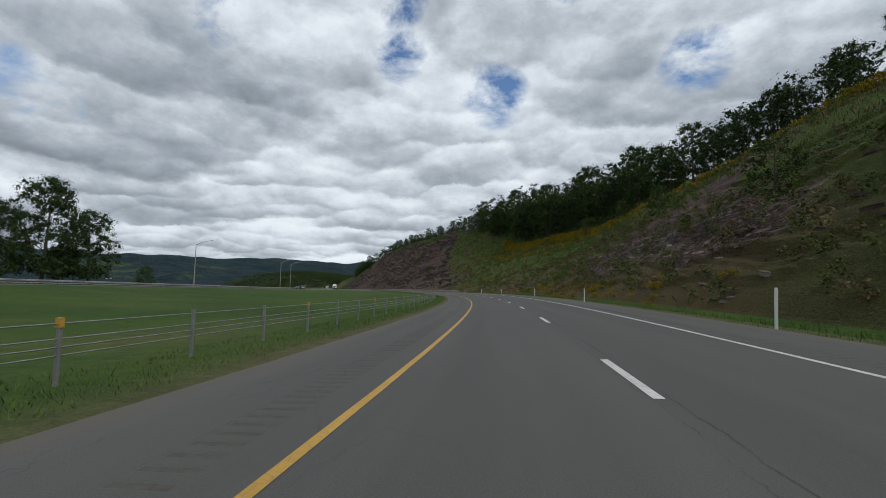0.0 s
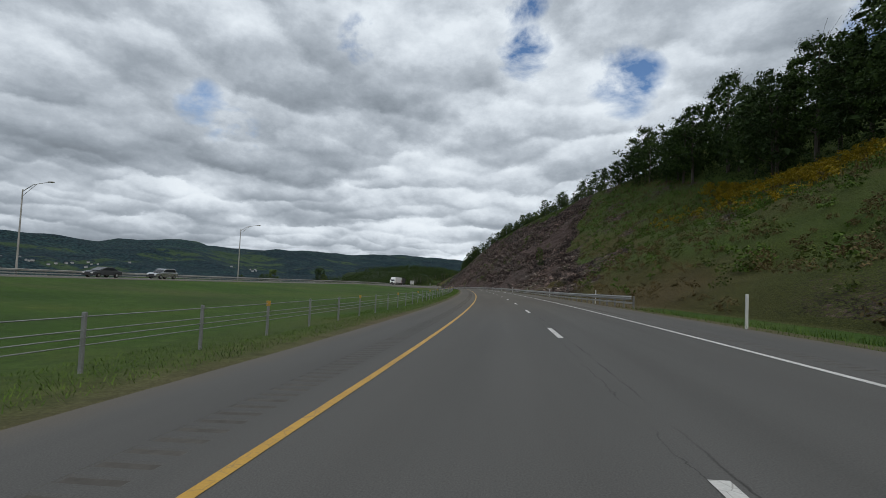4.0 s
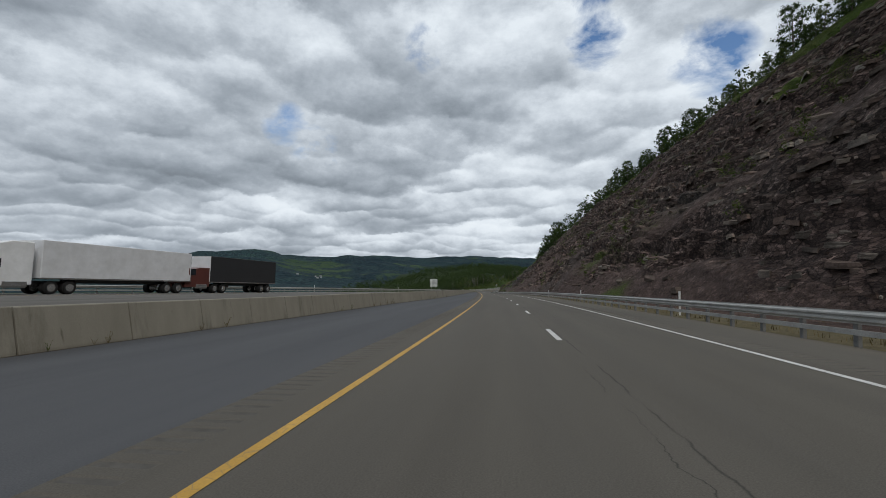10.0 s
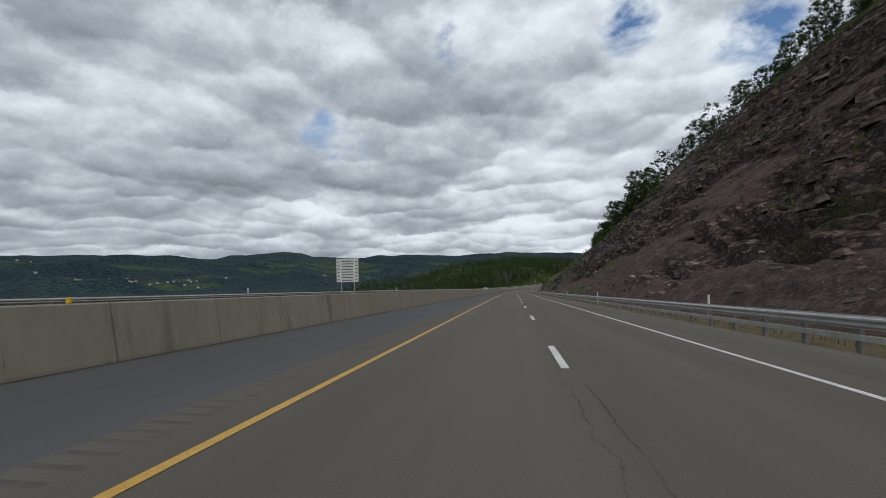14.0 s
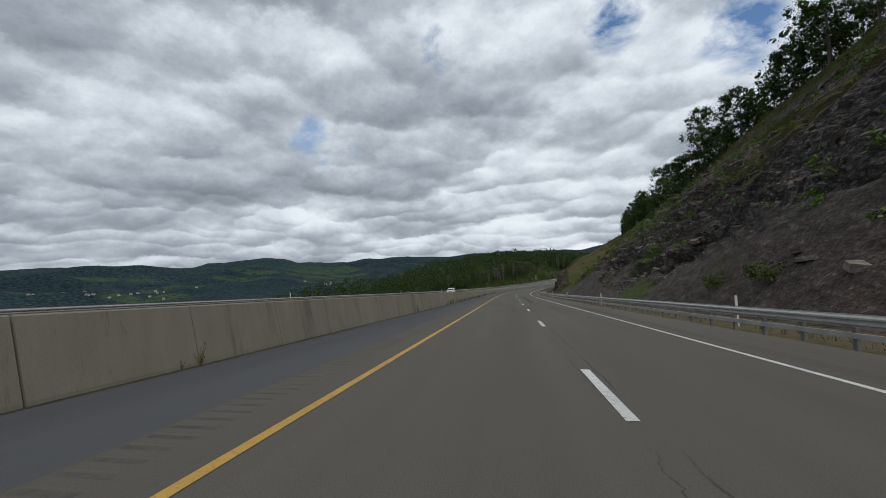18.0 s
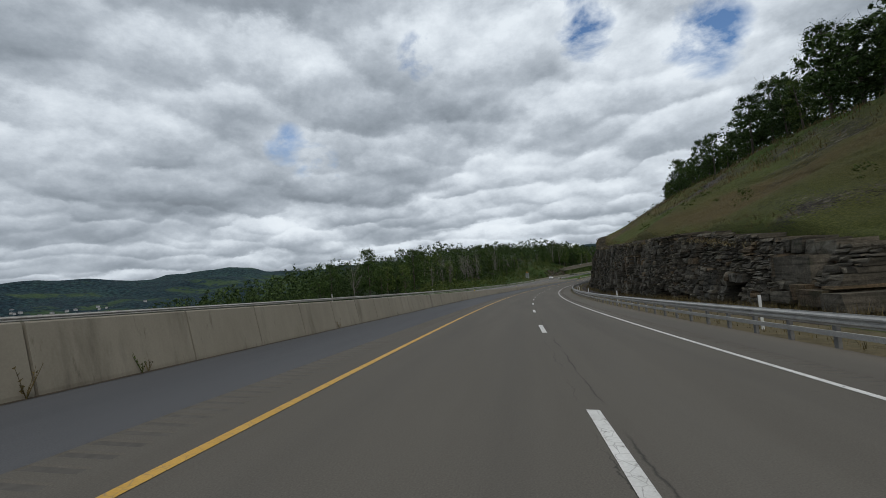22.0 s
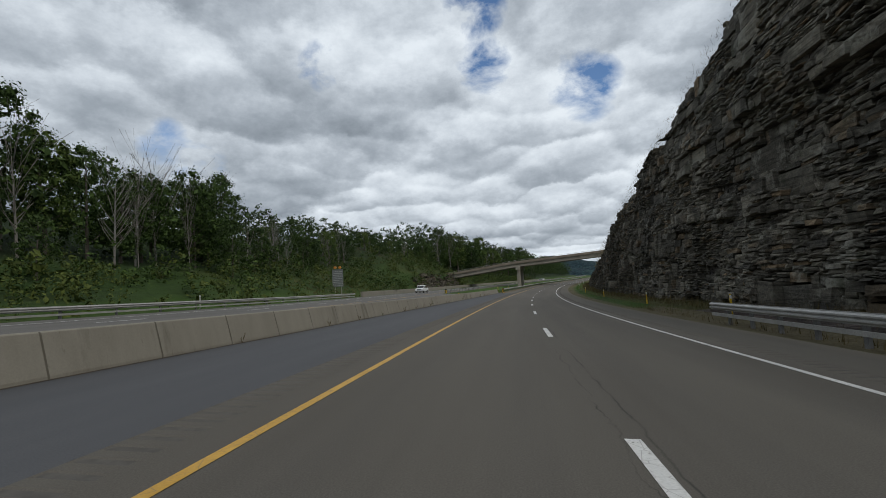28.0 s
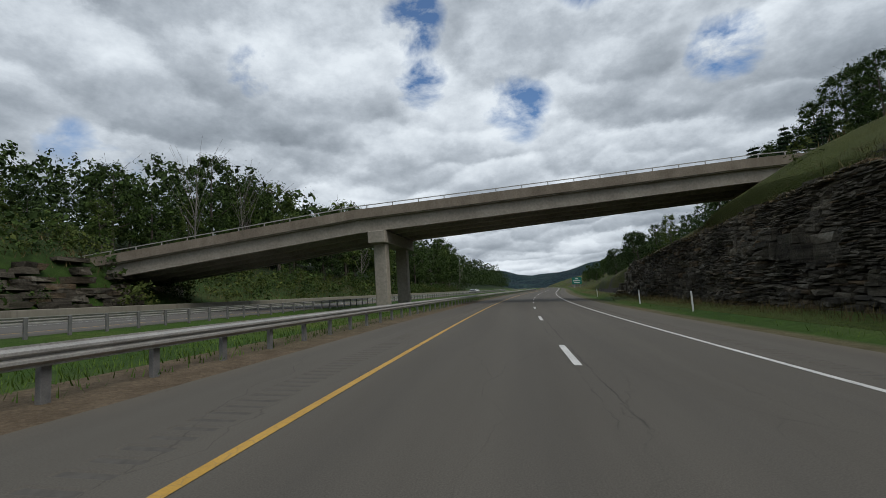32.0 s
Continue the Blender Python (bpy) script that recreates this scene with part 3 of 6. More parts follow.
def sheet(name, s, d, h, mat, smooth=True, attrs=None):
    """A sheet over stations s and offsets d (one row of d for each s, or one for all)."""
    s = np.asarray(s, float)
    d = np.asarray(d, float)
    if d.ndim == 1:
        d = np.broadcast_to(d, (len(s), len(d)))
    S = np.broadcast_to(s[:, None], d.shape)
    p = on(S, d, h(S, d) if callable(h) else h).reshape(-1, 3)
    return mesh_np(name, p, grid_faces(*d.shape), mat, np.stack([S.ravel(), d.ravel()], -1), smooth, attrs)


def sweep(name, s, prof, mat, close=True, smooth=False, caps=True):
    """A bar with the cross-section prof [(d, h)] along stations s; prof may be a function of the station."""
    rows = []
    for v in s:
        pr = np.asarray(prof(v) if callable(prof) else prof, float)
        rows.append(on(np.full(len(pr), v), pr[:, 0], pr[:, 1]))
    k = len(rows[0])
    v = np.concatenate(rows)
    uvs = np.stack([np.repeat(np.asarray(s, float), k), np.tile(np.arange(k) * 0.3, len(s))], -1)
    f = []
    for i in range(len(s) - 1):
        for j in range(k if close else k - 1):
            a, b2 = i * k + j, i * k + (j + 1) % k
            f.append((a, b2, b2 + k, a + k))
    me = mesh_np(name, v, f, mat, uvs, smooth)
    if caps and close:
        bm = bmesh.new()
        bm.from_mesh(me)
        bm.verts.ensure_lookup_table()
        n = len(bm.verts)
        for ids in (range(k), range(n - k, n)):
            try:
                bm.faces.new([bm.verts[q] for q in ids])
            except ValueError:
                pass
        bmesh.ops.recalc_face_normals(bm, faces=bm.faces)
        bm.to_mesh(me)
        bm.free()
    return me


def to_mesh(name, bm, mat):
    me = bpy.data.meshes.new(name)
    bm.to_mesh(me)
    bm.free()
    if mat:
        me.materials.append(mat)
    return me


def part(name, data, mat, parent, label=""):
    if isinstance(data, bmesh.types.BMesh):
        data = to_mesh(name, data, mat)
    ob = new(name, data)
    ob.parent = parent
    if label:
        tagged(ob, label)
    return ob


def box(bm, x0, y0, z0, x1, y1, z1, m=None, bevel=0.0):
    r = bmesh.ops.create_cube(bm, size=1.0)
    vs = r["verts"]
    for v in vs:
        v.co = Vector(((x0 + x1) / 2 + v.co.x * (x1 - x0), (y0 + y1) / 2 + v.co.y * (y1 - y0), (z0 + z1) / 2 + v.co.z * (z1 - z0)))
    if bevel:
        es = list({e for v in vs for e in v.link_edges})
        r2 = bmesh.ops.bevel(bm, geom=es, offset=bevel, segments=1, affect="EDGES", profile=0.5)
        vs = list({v for f in r2["faces"] for v in f.verts} | {v for v in vs if v.is_valid})
    if m is not None:
        for v in vs:
            v.co = m @ v.co
    return vs


def boxes(*bs, bevel=0.0):
    bm = bmesh.new()
    for b in bs:
        box(bm, *b, bevel=bevel)
    return bm


def tube(bm, p0, p1, r0, r1=None, n=8):
    """A tapered round bar between two places."""
    r1 = r0 if r1 is None else r1
    p0, p1 = Vector(p0), Vector(p1)
    q = (p1 - p0).to_track_quat("Z", "Y")
    rings = []
    for p, r in ((p0, r0), (p1, r1)):
        rings.append([bm.verts.new(p + q @ Vector((r * math.cos(a), r * math.sin(a), 0))) for a in (2 * math.pi * i / n for i in range(n))])
    for i in range(n):
        bm.faces.new((rings[0][i], rings[0][(i + 1) % n], rings[1][(i + 1) % n], rings[1][i]))
    bm.faces.new(list(reversed(rings[0])))
    bm.faces.new(rings[1])


# ---- smooth random fields ----
def _hash(ix, iy, seed):
    h = (ix.astype(np.int64) * 374761393 + iy.astype(np.int64) * 668265263 + seed * 1442695041) & 0x7FFFFFFF
    h = ((h ^ (h >> 13)) * 1274126177) & 0x7FFFFFFF
    return ((h ^ (h >> 16)) & 0xFFFF) / 65535.0


def vnoise(x, y, seed=0):
    x, y = np.broadcast_arrays(np.asarray(x, float), np.asarray(y, float))
    ix, iy = np.floor(x), np.floor(y)
    fx, fy = x - ix, y - iy
    fx, fy = fx * fx * (3 - 2 * fx), fy * fy * (3 - 2 * fy)
    a, b = _hash(ix, iy, seed), _hash(ix + 1, iy, seed)
    c, d = _hash(ix, iy + 1, seed), _hash(ix + 1, iy + 1, seed)
    return (a + (b - a) * fx) * (1 - fy) + (c + (d - c) * fx) * fy - 0.5


def fbm(x, y, octaves=4, seed=0, gain=0.5):
    t, a = 0.0, 1.0
    for i in range(octaves):
        t = t + a * vnoise(x, y, seed + i * 17)
        x, y, a = x * 2.03 + 5.1, y * 2.03 - 3.7, a * gain
    return t


def smooth(x, a, b):
    t = np.clip((x - a) / (b - a), 0, 1)
    return t * t * (3 - 2 * t)


# ---- the lie of the land ----
ST = [-240, 60, 100, 147, 200, 240, 300, 320, 345, 370, 434, 520, 610, 650, 690, 742, 764, 806, 834, 863, 936, 974, 1020, 1080, 1120, 1160, 1220, 1400, 1900]
TOP_D = [62, 60, 60, 60, 61, 63, 67, 66, 64, 66, 65, 74, 75, 72, 60, 58, 58, 57, 55, 54, 51, 50, 48, 47, 47, 47, 47, 50, 50]
TOP_H = [37, 35, 30, 26, 27, 28, 44, 48.5, 50.5, 53, 54, 60, 60, 56, 42, 37, 32, 27, 27, 30, 33, 36, 36, 28, 23.5, 20, 16, 13, 12]
CLIFF_S = [-240, 765, 780, 800, 880, 905, 950, 992, 1003, 1026, 1035, 1051, 1073, 1094, 1112, 1131, 1160, 1200, 1300, 1900]
CLIFF_V = [0, 0, 3.0, 5.6, 10.4, 12.8, 18.6, 22.2, 21.0, 17.9, 16.3, 13.6, 11.0, 8.9, 7.2, 6.4, 5.2, 2.0, 0, 0]


def toe(s):
    return np.interp(s, [-240, 100, 300, 650, 760, 800, 960, 1010, 1060, 1200, 1900], [9.5, 9.5, 13, 13, 12.5, 12.5, 13, 13.5, 13.5, 13.5, 14])


def slope_h(s, d):
    """Height of the hillside on the road's right."""
    td, th, ch, t0 = np.interp(s, ST, TOP_D), np.interp(s, ST, TOP_H), np.interp(s, CLIFF_S, CLIFF_V), toe(s)
    base = -bank(s) * np.minimum(d, 8.0)
    cd = t0 + 2.0 + ch * 0.08
    up = np.where(d < cd, ch * np.clip((d - t0) / np.maximum(cd - t0, 0.1), 0, 1), ch + (th - ch) * np.clip((d - cd) / (td - cd), 0, 1))
    up = np.where(ch > 0.5, up, th * np.clip((d - t0) / (td - t0), 0, 1))
    up = np.where(d > td, th + (d - td) * np.where(s < 330, 0.6, 0.22) * np.exp(-np.maximum(d - td, 0) / 260), up)
    return base + up


def left_h(s, d):
    """Height of the land on the road's left, beyond the far carriageway."""
    oi = opp_in(s)
    edge = oi - 12.5
    flat = opp_h(s, np.maximum(d, edge))
    drop = smooth(s, 120, 330) * (1 - smooth(s, 775, 868))
    out = np.maximum(edge - d, 0)
    hill = smooth(s, 820, 960)
    fall = -np.minimum(np.maximum(out - 3, 0) * 0.45, 70) * drop
    plain = -0.02 * out * (1 - drop) * (1 - hill)
    rise = hill * np.minimum(np.maximum(out - 1.5, 0) * np.interp(s, [860, 930, 1000, 1060, 1140, 1300, 1900], [0.02, 0.15, 0.34, 0.44, 0.42, 0.30, 0.2]), np.interp(s, [1000, 1150, 1300, 1500], [22, 18, 10, 5]))
    rise = rise * (1 - smooth(out, 42, 105) * (1 - smooth(s, 1090, 1180))) - 0.25 * np.maximum(out - 60, 0) * smooth(s, 800, 880) * (1 - smooth(s, 1090, 1180))
    rise = rise + 4.2 * smooth(out, 0.8, 5.5) * smooth(s, 1088, 1102) * (1 - smooth(s, 1134, 1150))
    n = fbm(s / 30, d / 30, 3, 5) * np.minimum(out * 0.06, 3)
    h = flat + fall + plain + rise + n
    # the wooded hill round which the road bends
    crest = np.interp(s, [900, 930, 1005, 1068, 1119, 1161, 1200, 1300, 1370, 1520, 1600, 1900], [-14, -6, 2, 5, 14, 19, 27, 33, 29, 28, 18, 10]) + 5 * fbm(s / 60, d / 60, 3, 6)
    return h + np.exp(-((d + 215) / 75) ** 2) * np.maximum(crest - h, 0)


# ---- ground ----
def make_ground():
    s = np.concatenate([np.arange(-240, -40, 8.0), np.arange(-40, 1240, 4.0), np.arange(1240, 1901, 12.0)])
    cols = np.array([0, 0.02, 0.08, 0.2, 0.4, 0.6, 0.8, 0.94, 1.0])
    D = []
    for v in s:
        oi = float(opp_in(v))
        inner = -8.6 if v > 1052 or v < 321 else min(-6.8, float(bar_d(v)) + 0.3)
        edge = float(opp_edge(v))
        mid = inner + (min(edge + 0.3, inner - 0.3) - inner) * cols
        outs = oi - 11.6 - np.array([0, 0.8, 2, 4, 7, 11, 16, 22, 30, 40, 55, 75, 95, 115, 135, 160, 185, 215, 250, 300])
        D.append(np.concatenate([outs[::-1], [oi - 6], mid[::-1], [-6.5, -4, 0, 4, 6.3, 7.4, 8.4, 9.4]]))
    D = np.array(D)
    S = np.broadcast_to(s[:, None], D.shape)
    oi = opp_in(S)
    b = bank(S)
    own = -b * np.clip(D, -8.6 - 4.5 * smooth(S, 285, 316) * (S < 1052), 8)
    # the grassy dip between the carriageways
    w = np.clip((-8.6 - D) / np.maximum(-8.6 - opp_edge(S), 0.2), 0, 1)
    dip = -0.9 * np.sin(np.pi * w) * np.clip((-8.6 - opp_edge(S)) / 30, 0, 1)
    med = own * (1 - w) + opp_h(S, opp_edge(S)) * w + dip - 0.06
    h = np.where(D > -8.65, own, np.where(D > opp_edge(S) - 0.5, med, left_h(S, D)))
    h = np.where((S > 321) & (S < 1053) & (D > bar_d(S) - 0.4) & (D < -6.0), -b * D - 0.13, h)
    h = h + np.where((D > -6.7) & (D < 6.6), -0.12, 0.0) + np.where((D > 6.6) & (D < 9), -0.10 * (D - 6.5), 0)
    h = np.where((D < oi - 0.5) & (D > oi - 11), h - 0.12, h)
    h = h + np.where((D < -9) & (D > oi + 3), fbm(S / 6, D / 6, 3, 9) * 0.12, 0)
    bare = np.where((D > -8.5) & (D < -6), 0.75, 0) + np.where((D > 6.2) & (D < 7.6), 0.7, 0) + np.where((S > 1050) & (D > -9.5) & (D < -5), 0.9, 0)
    bare = bare + 0.55 * smooth(S, 284, 306) * (S < 330) * (D > -18) - 1.2 * smooth(S, 300, 306) * (S < 328) * (D > -11.5) * (D < -7.6)
    bare = np.clip(bare + fbm(S / 9, D / 3, 3, 3) * 0.5, 0, 1)
    bare = np.where((S > 165) & (S < 1000) & (D > 6.4), 0.8, bare)
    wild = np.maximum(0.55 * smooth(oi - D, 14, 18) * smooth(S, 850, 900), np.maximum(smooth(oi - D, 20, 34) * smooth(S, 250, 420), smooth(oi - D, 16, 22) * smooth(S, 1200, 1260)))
    p = on(S, D, h).reshape(-1, 3)
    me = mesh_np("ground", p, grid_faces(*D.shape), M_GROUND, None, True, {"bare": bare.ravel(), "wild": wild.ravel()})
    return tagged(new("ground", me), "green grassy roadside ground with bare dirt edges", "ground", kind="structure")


make_ground()


def far_height(x, y):
    """The valley and the wooded ridges beyond it."""
    r = np.hypot(x + 150, y - 450)
    a = np.arctan2(-(x + 150), y - 450)
    n = fbm(x / 1500, y / 1500, 4, 21)
    n2 = fbm(x / 420, y / 420, 4, 31)
    start = np.interp(a, [-3.2, -0.35, 0.1, 0.5, 0.9, 1.5, 2.2, 3.2], [1400, 1500, 1900, 2100, 1700, 1500, 1500, 1400])
    rise = smooth(r, start, start + 1900)
    top = np.interp(a, [-3.2, -0.3, 0.2, 0.5, 0.8, 1.1, 1.6, 3.2], [70, 50, 54, 72, 82, 90, 84, 72])
    spur = np.abs(fbm(x / 520 + 0.3 * n, y / 520, 3, 51))
    z = -92 + rise * (top + 92) * (1 + 0.45 * n) + n2 * 50 * (0.15 + rise) + (22 - 90 * spur) * smooth(r, start, start + 500) * (1 - 0.7 * smooth(r, start + 1300, start + 2000))
    return z


def make_far():
    r = np.concatenate([[0], np.geomspace(60, 1200, 36), np.linspace(1230, 4300, 100)])
    a = np.linspace(-np.pi, np.pi, 541)
    A, Rr = np.meshgrid(a, r, indexing="ij")
    x, y = -150 - Rr * np.sin(A), 450 + Rr * np.cos(A)
    z = far_height(x, y)
    road_x = np.interp(y, RY, RX)
    side = x - road_x
    near = np.exp(-(np.maximum(np.abs(side) - 160, 0) / 120) ** 2)
    z = z - 30 * near
    # the back of the road's own hill
    crest = np.interp(y, RY, RZ + np.interp(SG, ST, TOP_H)) + 6
    z = np.where(side > 60, np.maximum(z, z + (crest - z) * (1 - smooth(side, 230, 900)) - 45 * (1 - smooth(side, 150, 215))), z)
    fld = smooth(fbm(x / 150, y / 320, 3, 41) + 0.35 * fbm(x / 900, y / 900, 2, 43), 0.50, 0.53) * (1 - 0.5 * smooth(z, 60, 120))
    # pastures and fields: centre, half lengths, turn
    for fx, fy, la, lb, turn in ((-2110, 1190, 150, 60, 0.9), (-2290, 1600, 170, 34, 0.7), (-2240, 2060, 260, 80, 0.6), (-2120, 1930, 190, 45, 0.5), (-2860, 820, 130, 60, 1.2), (-2330, 1740, 120, 40, 0.7),
                                 (-2330, 1050, 140, 26, 1.0), (-1900, 1830, 120, 36, 0.5), (-2420, 2240, 220, 90, 0.4), (-2640, 1240, 140, 45, 0.9), (-1800, 2420, 160, 50, 0.4), (-2050, 2700, 200, 80, 0.3)):
        u, w = (x - fx) * math.cos(turn) + (y - fy) * math.sin(turn), -(x - fx) * math.sin(turn) + (y - fy) * math.cos(turn)
        fld = np.maximum(fld, 1 - smooth(np.hypot(u / la, w / lb) + 0.5 * fbm(x / 110, y / 110, 2, 47), 0.85, 1.05))
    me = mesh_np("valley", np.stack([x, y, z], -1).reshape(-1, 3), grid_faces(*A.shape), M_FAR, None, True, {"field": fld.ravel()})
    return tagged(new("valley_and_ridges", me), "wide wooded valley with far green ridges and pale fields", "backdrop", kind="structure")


make_far()


# ---- the hillside that the road is cut into ----
def scree_at(S, D, H, t0):
    """Smooth aprons of fine scree: at the foot, and in tongues between the ledges."""
    n = fbm(S / 34, (H + S * 0.04) / 7, 3, 88)
    foot = 1 - smooth((H + 6 * fbm(S / 17, S / 40, 3, 89)) / np.interp(S, [262, 420, 520, 700, 780], [1, 3, 4, 4.5, 2.5]), 0.5, 1.1)
    return np.clip(smooth(n, 0.2, 0.36) + foot * smooth(S, 300, 400), 0, 1)


def grassy(S, H):
    """Where thick grass closes over the rock at the near end of the cut: 1 above the rock's edge."""
    edge = np.interp(S, [195, 236, 249, 268, 299, 318, 336, 371, 400], [1.0, 6, 8.7, 12, 18, 28, 39, 62, 90])
    band = smooth(S, 190, 215) * (1 - smooth(S, 375, 400))
    return band * smooth(H - edge + 5 * fbm(S / 9, H / 5, 3, 58), -0.8, 1.2), band


def ledges(S, D, H, t0, td):
    """How far the rock stands up or back at each place of the face."""
    rocky = smooth(S, 235, 300) * (1 - smooth(S, 1150, 1200)) * (1 - 0.85 * smooth(S, 735, 780))
    rocky = np.maximum(rocky, 0.34 * (1 - smooth(S, 105, 190)))
    over, band = grassy(S, H)
    rocky = np.maximum(rocky, 0.9 * band) * (1 - 0.92 * over)
    face = np.clip((D - t0) / 5, 0, 1) * (1 - smooth(D, td - 5, td + 1))
    ch = np.interp(S, CLIFF_S, CLIFF_V)
    wall = (ch > 0.5) * (1 - smooth(H, ch - 0.4, ch + 1.0))
    lay = H + S * 0.045 + fbm(S / 30, D / 18, 3, 61) * 7
    out = 0.0
    for thick, amp, k in ((3.1, 1.0, 81), (1.25, 0.9, 83)):
        t = lay / thick + 0.35 * fbm(S / 9, H / 6, 2, k)
        fr = t - np.floor(t)
        hard = smooth(fbm(S / 13 + np.floor(t) * 7.7, np.floor(t) * 3.1, 2, k + 5), -0.28, 0.12)
        out = out + amp * thick * (smooth(fr, 0.62, 0.93) - fr) * hard
    rough = fbm(S / 3.2, H / 1.3, 4, 65) * 1.1 + np.abs(fbm(S / 7, H / 3, 3, 66)) * 1.4
    apron = scree_at(S, D, H, t0)
    off = face * (rocky * (1 - 0.85 * apron) * (out * 1.0 + rough * 0.8) + (fbm(S / 26, D / 26, 3, 67) * 3.0 + fbm(S / 6, D / 6, 3, 68) * 0.5))
    return off * (1 - wall) - 2.6 * wall * (D > t0), rocky


def make_hill():
    s = np.concatenate([np.arange(-240, -20, 6.0), np.arange(-20, 230, 0.85), np.arange(230, 1180, 0.72), np.arange(1180, 1900, 8.0)])
    u = np.concatenate([np.linspace(0, 1, 140), 1 + np.array([0.02, 0.06, 0.15, 0.3, 0.5, 0.8, 1.2, 1.8, 2.6])])
    td = np.interp(s, ST, TOP_D)[:, None]
    t0 = toe(s)[:, None]
    D = 9.2 + (td - 9.2) * u[None] ** 1.12
    S = np.broadcast_to(s[:, None], D.shape)
    H0 = slope_h(S, D)
    off, rocky = ledges(S, D, H0, t0, td)
    P = on(S, D - off * 0.35, H0 + off * 0.8)
    P[:, 0, 2] -= 0.5
    ch = np.interp(s, CLIFF_S, CLIFF_V)[:, None]
    veg = 0.10 + 0.62 * fbm(S / 16, H0 / 7, 4, 71) + 0.5 * smooth(D, td - 8, td - 1)
    zone = np.interp(s, [-240, 40, 110, 190, 260, 300, 345, 640, 690, 740, 775, 800, 1020, 1100, 1900],
                     [0.32, 0.38, 0.48, 0.62, 0.62, 0.35, 0.08, 0.12, 0.2, 0.3, 0.52, 0.55, 0.52, 0.48, 0.5])[:, None]
    veg = veg + zone - 0.9 * (ch > 1) * (H0 < ch * 1.02) + 0.35 * (D < t0 + 0.5) * (S < 250)
    over, band = grassy(S, H0)
    veg = veg * (1 - band) + band * (over * (0.62 + 0.5 * fbm(S / 8, H0 / 4, 3, 59)) + (1 - over) * (veg - 0.42))
    veg = np.where((S > 990) & (D < t0 - 0.3), 0.75, veg)
    veg = np.where(D > td + 1, 0.8, veg)
    gry = np.clip(smooth(S, 560, 720) + 0.9 * fbm(S / 24, H0 / 8, 3, 73), 0, 1)
    near = 1 - smooth(S, 250, 330)
    low = 1 - np.clip((D - t0) / (td - t0), 0, 1)
    dry = np.clip(0.3 + near * (1.25 * low - 0.9) + 1.2 * fbm(S / 30, D / 12, 3, 75) + 0.25 * smooth(S, 730, 780) * (1 - smooth(S, 1000, 1100)), 0, 1)
    me = mesh_np("hillside", P.reshape(-1, 3), grid_faces(*D.shape), M_HILL, np.stack([S.ravel(), D.ravel()], -1), False,
                 {"veg": np.clip(veg, 0, 1).ravel(), "grey": gry.ravel(), "dry": dry.ravel(), "scree": scree_at(S, D, H0, t0).ravel()})
    return tagged(new("hillside", me), "steep brown shale road cut with ledges, scree and patches of grass", "hillside", kind="structure")


hill = make_hill()


def face_place(s, d):
    """A place on the finished hillside's surface."""
    S, D = np.array([[float(s)]]), np.array([[float(d)]])
    t0, td = toe(S), np.interp(S, ST, TOP_D)
    h = slope_h(S, D)
    off, _ = ledges(S, D, h, t0, td)
    return float((D - off * 0.35)[0, 0]), float((h + off * 0.8)[0, 0])


# ---- roads ----
def along(a, b, step):
    return np.linspace(a, b, max(2, int(round((b - a) / step)) + 1))


def own_h(up):
    return lambda s, d: -bank(s) * d + up


road_s = np.concatenate([along(-240, -40, 8), along(-36, 1300, 4), along(1310, 1900, 10)])
road = tagged(new("road", sheet("road", road_s, [-4.25, -4.0, -3.6, -1.8, 0, 1.8, 3.6, 4.15], own_h(0), M_ROAD)),
              "worn grey two-lane highway carriageway with fine cracks", "road", kind="structure")
part("shoulder", sheet("shoulder", road_s, [4.57, 5.4, 6.35], own_h(0), M_ROAD), None, road, "paved right shoulder with dusty edge")
s_l = np.concatenate([along(-240, -40, 8), along(-36, 322, 4)])
part("shoulder", sheet("shoulder", s_l, [-6.6, -5.6, -4.84], own_h(0), M_ROAD), None, road)
s_b = np.concatenate([[321.6], along(322, 1052, 4)])
part("shoulder", sheet("shoulder", s_b, np.stack([bar_d(s_b) - 0.1, (bar_d(s_b) - 5) / 2, np.full(len(s_b), -4.84)], -1), lambda s, d: -bank(s) * d - 0.4 * (s < 321.8), M_DARK), None, road,
     "dark blue-grey asphalt shoulder beside the barrier")
s_e = np.concatenate([along(1052, 1300, 4), along(1310, 1900, 10)])
part("shoulder", sheet("shoulder", s_e, [-6.4, -5.6, -4.84], own_h(0), M_ROAD), None, road)


M_RUMB = simple("milled_groove", (0.072, 0.067, 0.060), (0.094, 0.088, 0.079), 0.6)


def rumble(d0, d1, a, b):
    """Milled grooves across a strip; their shade is put into a darker floor colour."""
    s = np.sort(np.concatenate([np.arange(a, b, 0.3), np.arange(a, b, 0.3) + 0.03, np.arange(a, b, 0.3) + 0.13, np.arange(a, b, 0.3) + 0.16]))
    k = np.arange(len(s)) % 4
    low = np.where((k == 1) | (k == 2), -0.011, 0.0)
    d = np.array([d0, d0 + 0.03, d1 - 0.03, d1])
    me = sheet("rumble", s, d, lambda S, D: -bank(S) * D + np.where((D > d0 + 0.01) & (D < d1 - 0.01), low[:, None], 0.0), M_ROAD, False)
    me.materials.append(M_RUMB)
    idx = np.zeros((len(s) - 1, 3), np.int32)
    idx[np.arange(len(s) - 1) % 4 == 1, 1] = 1
    me.polygons.foreach_set("material_index", idx.ravel())
    return me


for d0, d1 in ((-4.84, -4.25), (4.15, 4.57)):
    tagged(part("rumble_strip", rumble(d0, d1, -30, 1240), None, road, "milled rumble strip grooves"), kind="stuff")

